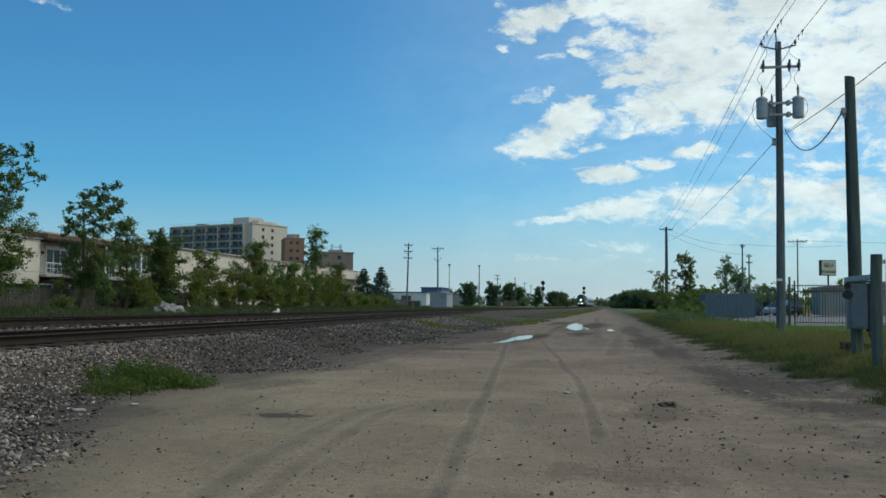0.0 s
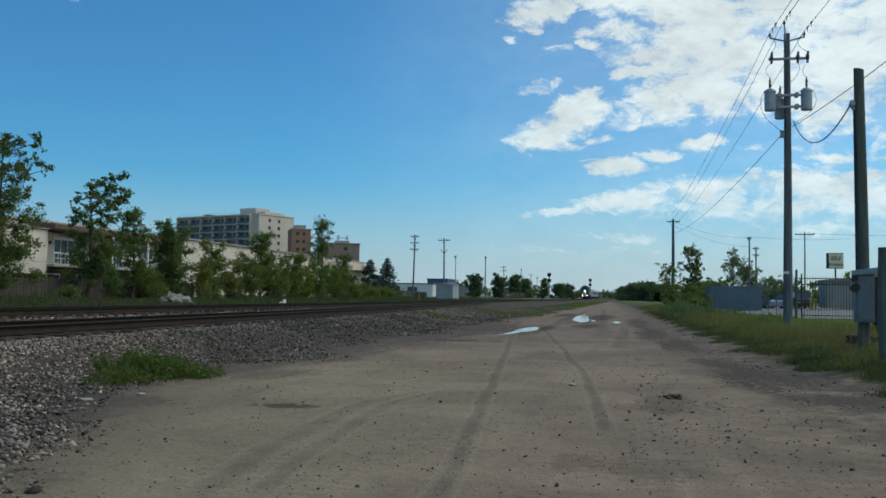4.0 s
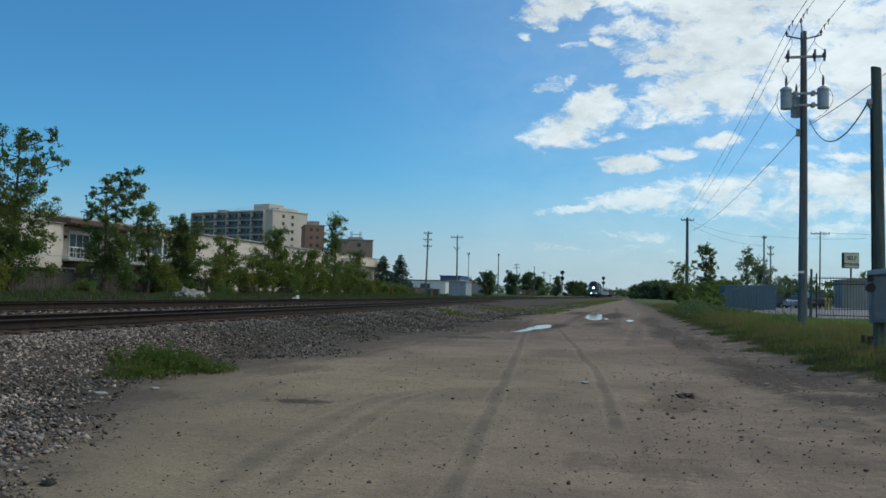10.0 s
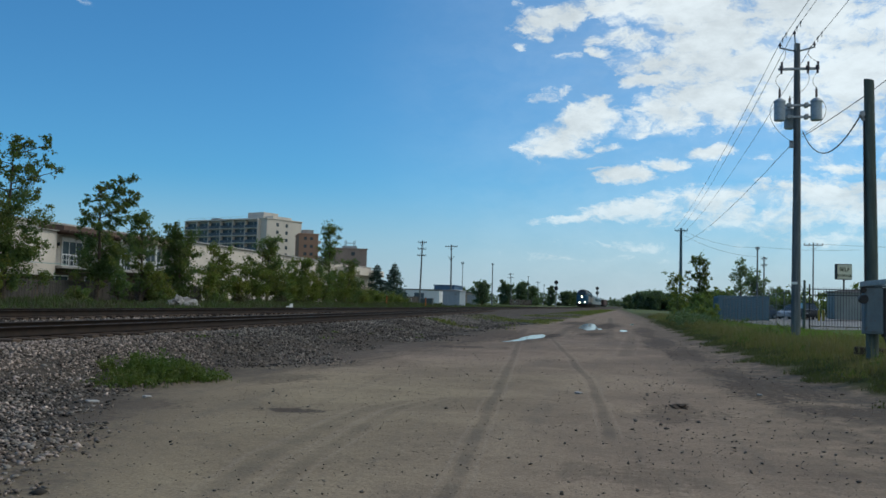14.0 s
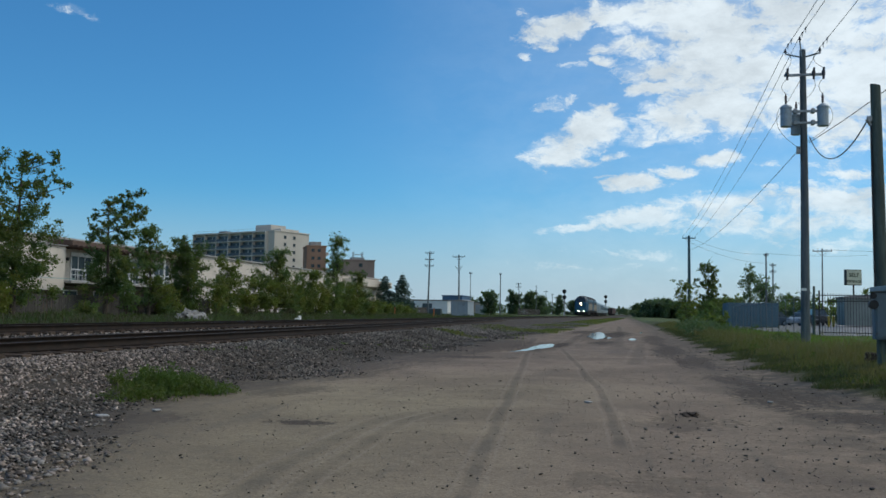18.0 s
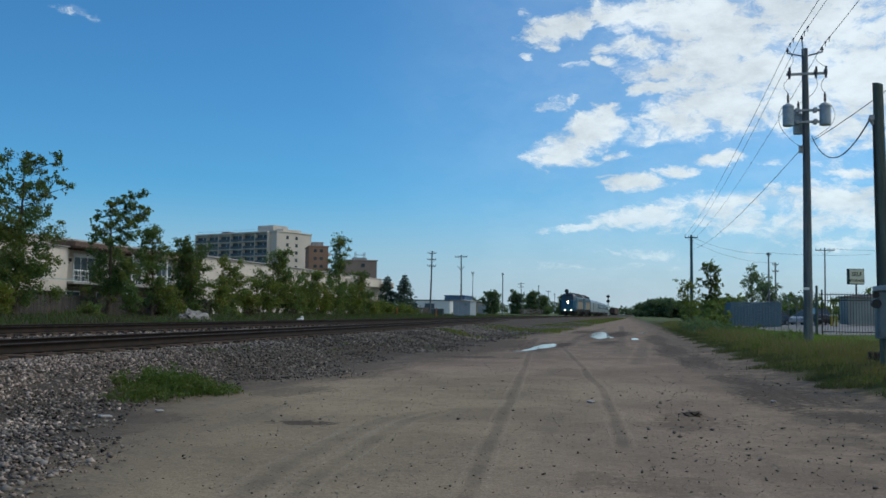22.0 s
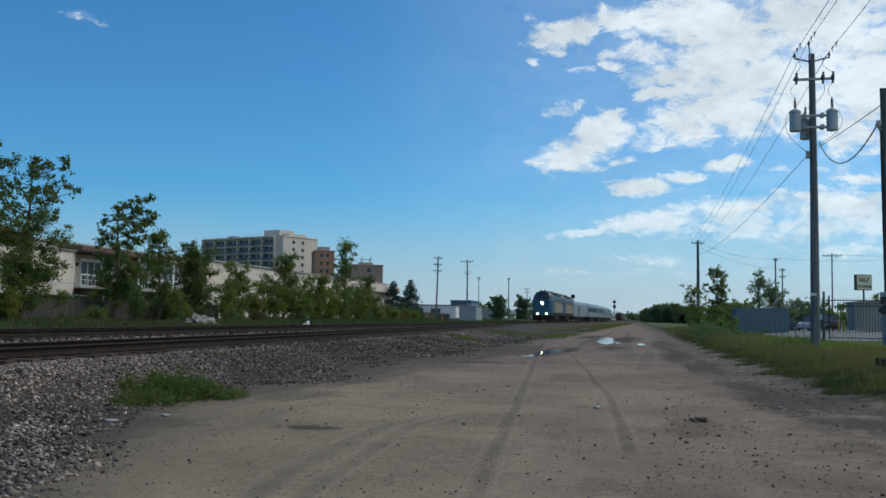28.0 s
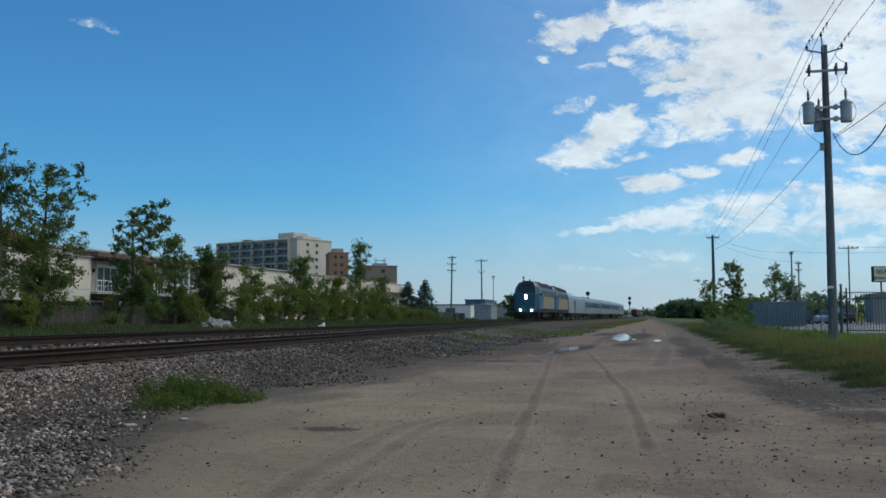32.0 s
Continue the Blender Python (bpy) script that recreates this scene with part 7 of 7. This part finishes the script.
    y = 11.0 + 70.0 * rng.uniform(0, 1, 7000) ** 1.9
    x = road_edge(y) + 0.05 + 0.25 * np.sin(y * 1.3) + 0.2 * np.sin(y * 3.1 + 1) + np.abs(rng.normal(size=len(y))) * 0.6 + 0.2
    blades("verge_fringe", np.c_[x, y, ground_z(x, y)], 0.03 + 0.05 * rng.uniform(size=len(y)), 0.09, M_FRINGE, "short brown grass at the road's edge", 8, 0.008, 5)
    # clump on the ballast foot
    xs_, ys_, hs_ = [], [], []
    for q in range(60):
        cx, cy = -7.05 + rng.normal() * 0.3, 12.65 + rng.normal() * 0.55
        far_q = math.hypot((cx + 7.05) / 0.6, (cy - 12.55) / 1.3)
        r, h = rng.uniform(0.06, 0.17), max(0.05, (0.32 - 0.17 * far_q) * rng.uniform(0.25, 1.5))
        n = int(rng.uniform(10, 34))
        xs_.append(cx + rng.normal(size=n) * r)
        ys_.append(cy + rng.normal(size=n) * r)
        hs_.append(h * rng.uniform(0.4, 1.15, n))
    x, y, h = np.concatenate(xs_), np.concatenate(ys_), np.concatenate(hs_)
    g = ground_z(x, y)
    blades("weed_patch", np.c_[x, y, g], h, 0.03, M_WEED, "bright green weed patch growing in the ballast", 3, 0.005, 2)
    pick = rng.uniform(size=len(x)) < 0.75
    c = np.c_[x, y, g + h * rng.uniform(0.15, 0.95, len(x))][pick]
    v, f = leaf_cloud(c, rng.uniform(0.05, 0.12, len(c)), 2200, 0.022, rng)
    v[:, 2] = np.maximum(v[:, 2], ground_z(v[:, 0], v[:, 1]) + 0.005)
    tagged(tri_soup("weed_leaves", v, f, M_WEED), "leafy weeds in the patch on the ballast", "weeds", kind="stuff")
    # weeds at the edge of the ballast and beyond the line
    x, y = scatter(rng, 5200, -11.0, -5.6, 44.0, 300.0, 1.5)
    keep = np.sin(y * 0.21) + 0.6 * np.sin(y * 0.53 + x) + rng.normal(size=len(x)) * 0.4 + smooth(y, 90, 160) * 1.2 > 0.45
    keep &= (x > main_x(y) + 3.6) & (x > side_x(y) + 2.2)
    x, y = x[keep], y[keep]
    blades("edge_weeds", np.c_[x, y, ground_z(x, y)], 0.13, 0.2, M_GRASS, "green weeds along the foot of the ballast", 4, 0.02, 7)
    x, y = scatter(rng, 15000, -34.9, -19.3, 30.0, 190.0, 1.3)
    lump = smooth(cheap_noise(x * 0.55 + 3, y * 0.33), -0.35, 0.6)
    tall = (0.05 + (0.2 + 0.12 * smooth(-x, 22, 32)) * lump) * rng.uniform(0.4, 1.6, len(x))
    brown = rng.uniform(size=len(x)) < 0.25 + 0.5 * smooth(cheap_noise(x * 0.4 - 2, y * 0.2 + 4), -0.2, 0.4)
    blades("dead_weeds", np.c_[x, y, ground_z(x, y)][brown], tall[brown], 0.2, M_BRUSH, "dry brown weeds between the line and the fence", 15, 0.02, 7)
    x, y, tall = x[~brown], y[~brown], tall[~brown]
    blades("trackside_weeds", np.c_[x, y, ground_z(x, y)], tall, 0.2, M_GRASS_DK, "rank dark weeds between the line and the fence", 5, 0.02, 7)
    x, y = scatter(rng, 9, -9.2, -6.6, 15.0, 34.0, 1.0)
    blades("ballast_weeds", np.repeat(np.c_[x, y, ground_z(x, y)], 3, 0), 0.05, 0.10, M_WEED, "small tufts sprouting from the stones", 6, 0.012, 7)


M_LAWN = leaf_mat("lawn_blade", (0.10, 0.20, 0.016), (0.20, 0.29, 0.04), 0.35)
M_GREYWEED = leaf_mat("grey_weed_leaf", (0.075, 0.115, 0.055), (0.12, 0.16, 0.085), 0.3)
M_DRYGRASS = leaf_mat("dry_grass_blade", (0.27, 0.18, 0.08), (0.145, 0.115, 0.045), 0.3)
M_STALK = leaf_mat("seed_stalk", (0.22, 0.18, 0.10), (0.15, 0.13, 0.06), 0.2)
M_FRINGE = leaf_mat("brown_fringe", (0.085, 0.064, 0.037), (0.05, 0.048, 0.022), 0.25)
M_WEED = leaf_mat("weed_blade", (0.038, 0.072, 0.014), (0.12, 0.15, 0.03), 0.35, sere=(0.12, 0.11, 0.03))
M_GRASS_DK = leaf_mat("weed_dark", (0.03, 0.052, 0.015), (0.07, 0.085, 0.027), 0.28)
grasses()


def stones(name, x, y, r, material, label, seed, sink=0.15):
    """Angular stones: squashed octahedra with jittered corners."""
    rng = np.random.default_rng(seed)
    n = len(x)
    base = np.array([(1, 0, 0), (-1, 0, 0), (0, 1, 0), (0, -1, 0), (0, 0, 1), (0, 0, -1), (0.6, 0.6, 0.5), (-0.6, 0.5, 0.55)], float)[:6]
    v = base[None] * (1 + rng.uniform(-0.4, 0.4, (n, 6, 1))) + rng.uniform(-0.25, 0.25, (n, 6, 3))
    v *= r[:, None, None] * rng.uniform(0.4, 1.35, (n, 1, 3)) * np.array([1.15, 1.0, 0.6])
    a = rng.uniform(0, math.tau, n)
    c, s = np.cos(a)[:, None], np.sin(a)[:, None]
    t = rng.uniform(-0.7, 0.7, n)
    ct, st = np.cos(t)[:, None], np.sin(t)[:, None]
    X, Y, Z = v[..., 0], v[..., 1], v[..., 2]
    Y, Z = Y * ct - Z * st, Y * st + Z * ct
    X, Y = X * c - Y * s, X * s + Y * c
    w_ = np.stack([X + x[:, None], Y + y[:, None], Z + (ground_z(x, y) + r * (0.6 - sink))[:, None]], -1).reshape(-1, 3)
    tri = np.array([(0, 2, 4), (2, 1, 4), (1, 3, 4), (3, 0, 4), (2, 0, 5), (1, 2, 5), (3, 1, 5), (0, 3, 5)])
    f = ((np.arange(n) * 6)[:, None, None] + tri[None]).reshape(-1, 3)
    return tagged(tri_soup(name, w_, f, material), label, "stones", kind="stuff")


M_CLOD = mat("dark_mud_clod", (0.075, 0.058, 0.045), (0.05, 0.04, 0.032), 3.0, 0.9, rand=0.4)
M_GRIT = mat("road_grit_stone", (0.26, 0.22, 0.17), (0.12, 0.10, 0.085), 1.0, 0.9, rand=0.8)


def loose():
    rng = np.random.default_rng(31)
    # shoulder of the siding, thick near the rails and thinning out on the dirt
    x, y = scatter(rng, 290000, -10.8, -3.4, 4.5, 130.0, 2.4)
    foot = -6.6 + (0.55 * np.sin(y * 0.45) + 0.35 * np.sin(y * 1.1 + 1)) * smooth(y, 6.0, 13.0) + np.where(y < 12, (12 - y) * 0.41, 0)
    keep = rng.uniform(size=len(x)) < np.clip((foot - x) / 1.3 + 0.32, 0.0, 1.0) ** 1.8
    bare = smooth(cheap_noise(x * 1.6 + 7, y * 1.1), -0.45, 0.25)
    keep &= rng.uniform(size=len(x)) < np.where(x > foot - 1.6, 0.25 + 0.75 * bare, 1.0)
    x, y = x[keep], y[keep]
    r = (0.008 + (0.023 + 0.006 * smooth(-y, -9.0, -5.5)) * rng.uniform(size=len(x)) ** 1.9) * (1 + 0.014 * np.maximum(y - 6, 0))
    pale = 0.55 * smooth(15.9 - 1.75 * (x + 7.8) - y + 1.5 * cheap_noise(x, y), -1.2, 1.2) * smooth(-x, 6.9, 8.2) * smooth(y, 8.0, 12.0) + 0.22 * smooth(cheap_noise(x * 1.3, y * 0.9), 0.0, 0.7) + 0.2 + 0.22 * smooth(-y, -10.0, -6.5)
    pale = rng.uniform(size=len(x)) < pale * (1 - 0.85 * smooth(y, 15.0, 22.0))
    stones("shoulder_stones", x[pale], y[pale], r[pale], M_STONE, "loose pale pinkish crushed ballast stones", 1)
    stones("dark_shoulder_stones", x[~pale], y[~pale], r[~pale], M_STONE_DK, "loose dark blue-grey crushed ballast stones", 11)
    x, y = scatter(rng, 26000, -18.6, -9.6, 6.0, 70.0, 1.4)
    light = rng.uniform(size=len(x)) < 0.35 * smooth(-y, -34.0, -20.0) + 0.1
    r = rng.uniform(0.022, 0.05, len(x))
    stones("track_stones", x[~light], y[~light], r[~light], M_STONE_DK, "ballast stones between the rails", 2, 0.3)
    stones("pale_track_stones", x[light], y[light], r[light], M_STONE, "pale ballast stones between the rails", 12, 0.3)
    x, y = scatter(rng, 9000, -5.5, 4.2, 4.2, 22.0, 1.7)
    stones("road_grit", x, y, 0.003 + 0.007 * rng.uniform(size=len(x)) ** 2, M_GRIT, "fine gravel grit on the dirt road", 6)
    # stones on the road
    x, y = scatter(rng, 1000, -5.0, 3.6, 4.5, 40.0, 1.7)
    r = 0.006 + 0.018 * rng.uniform(size=len(x)) ** 3
    stones("road_stones", x, y, r, M_DARKSTONE, "dark stones scattered on the dirt road", 3)
    x = np.concatenate([rng.normal(0.75, 0.45, 150), rng.normal(1.9, 0.9, 190), rng.normal(0.45, 0.25, 90)])
    y = np.concatenate([rng.normal(9.5, 1.6, 150), rng.normal(9.0, 2.2, 190), rng.normal(15.5, 2.4, 90)])
    keep = y > 4.5
    x, y = x[keep], y[keep]
    n = 170
    cy = 13.0 + 28.0 * rng.uniform(size=n) ** 1.3
    cx = road_edge(cy) - 0.1 - np.abs(rng.normal(size=n)) * 0.55
    stones("mud_clods", cx, cy, 0.008 + 0.024 * rng.uniform(size=n) ** 2.5, M_CLOD, "dark crumbled mud clods along the verge", 14, 0.3)
    stones("stone_spill", x, y, 0.007 + 0.018 * rng.uniform(size=len(x)) ** 2.5, M_DARKSTONE, "spill of dark stones on the wheel track", 4)


loose()

# ---------------------------------------------------------------- what moves
SPEED, START = 7.9, 361.0


def motions():
    """The train comes down the main line; its wheels turn."""
    behind = 0.0
    for ob, length in E_TRAIN:
        rows = []
        for i in range(33):
            y = START - SPEED * i + behind
            a, b = y + 0.18 * length, y + 0.82 * length
            xa, xb = float(main_x(a)), float(main_x(b))
            turn = math.degrees(math.atan2(-(xb - xa), b - a))
            x0 = xa - (xb - xa) / (b - a) * 0.18 * length
            rows.append((float(i), pose(x0, y, RAIL_MAIN, 0, 0, turn)))
        walk(ob, rows)
        behind += length
    for ob, y, r in WHEELSETS:
        step = 0.08
        rows = []
        for i in range(int(32.0 / step) + 1):
            rows.append((i * step, pose(0, y, r, math.degrees(SPEED * i * step / r), 0, 0)))
        walk(ob, rows)


motions()
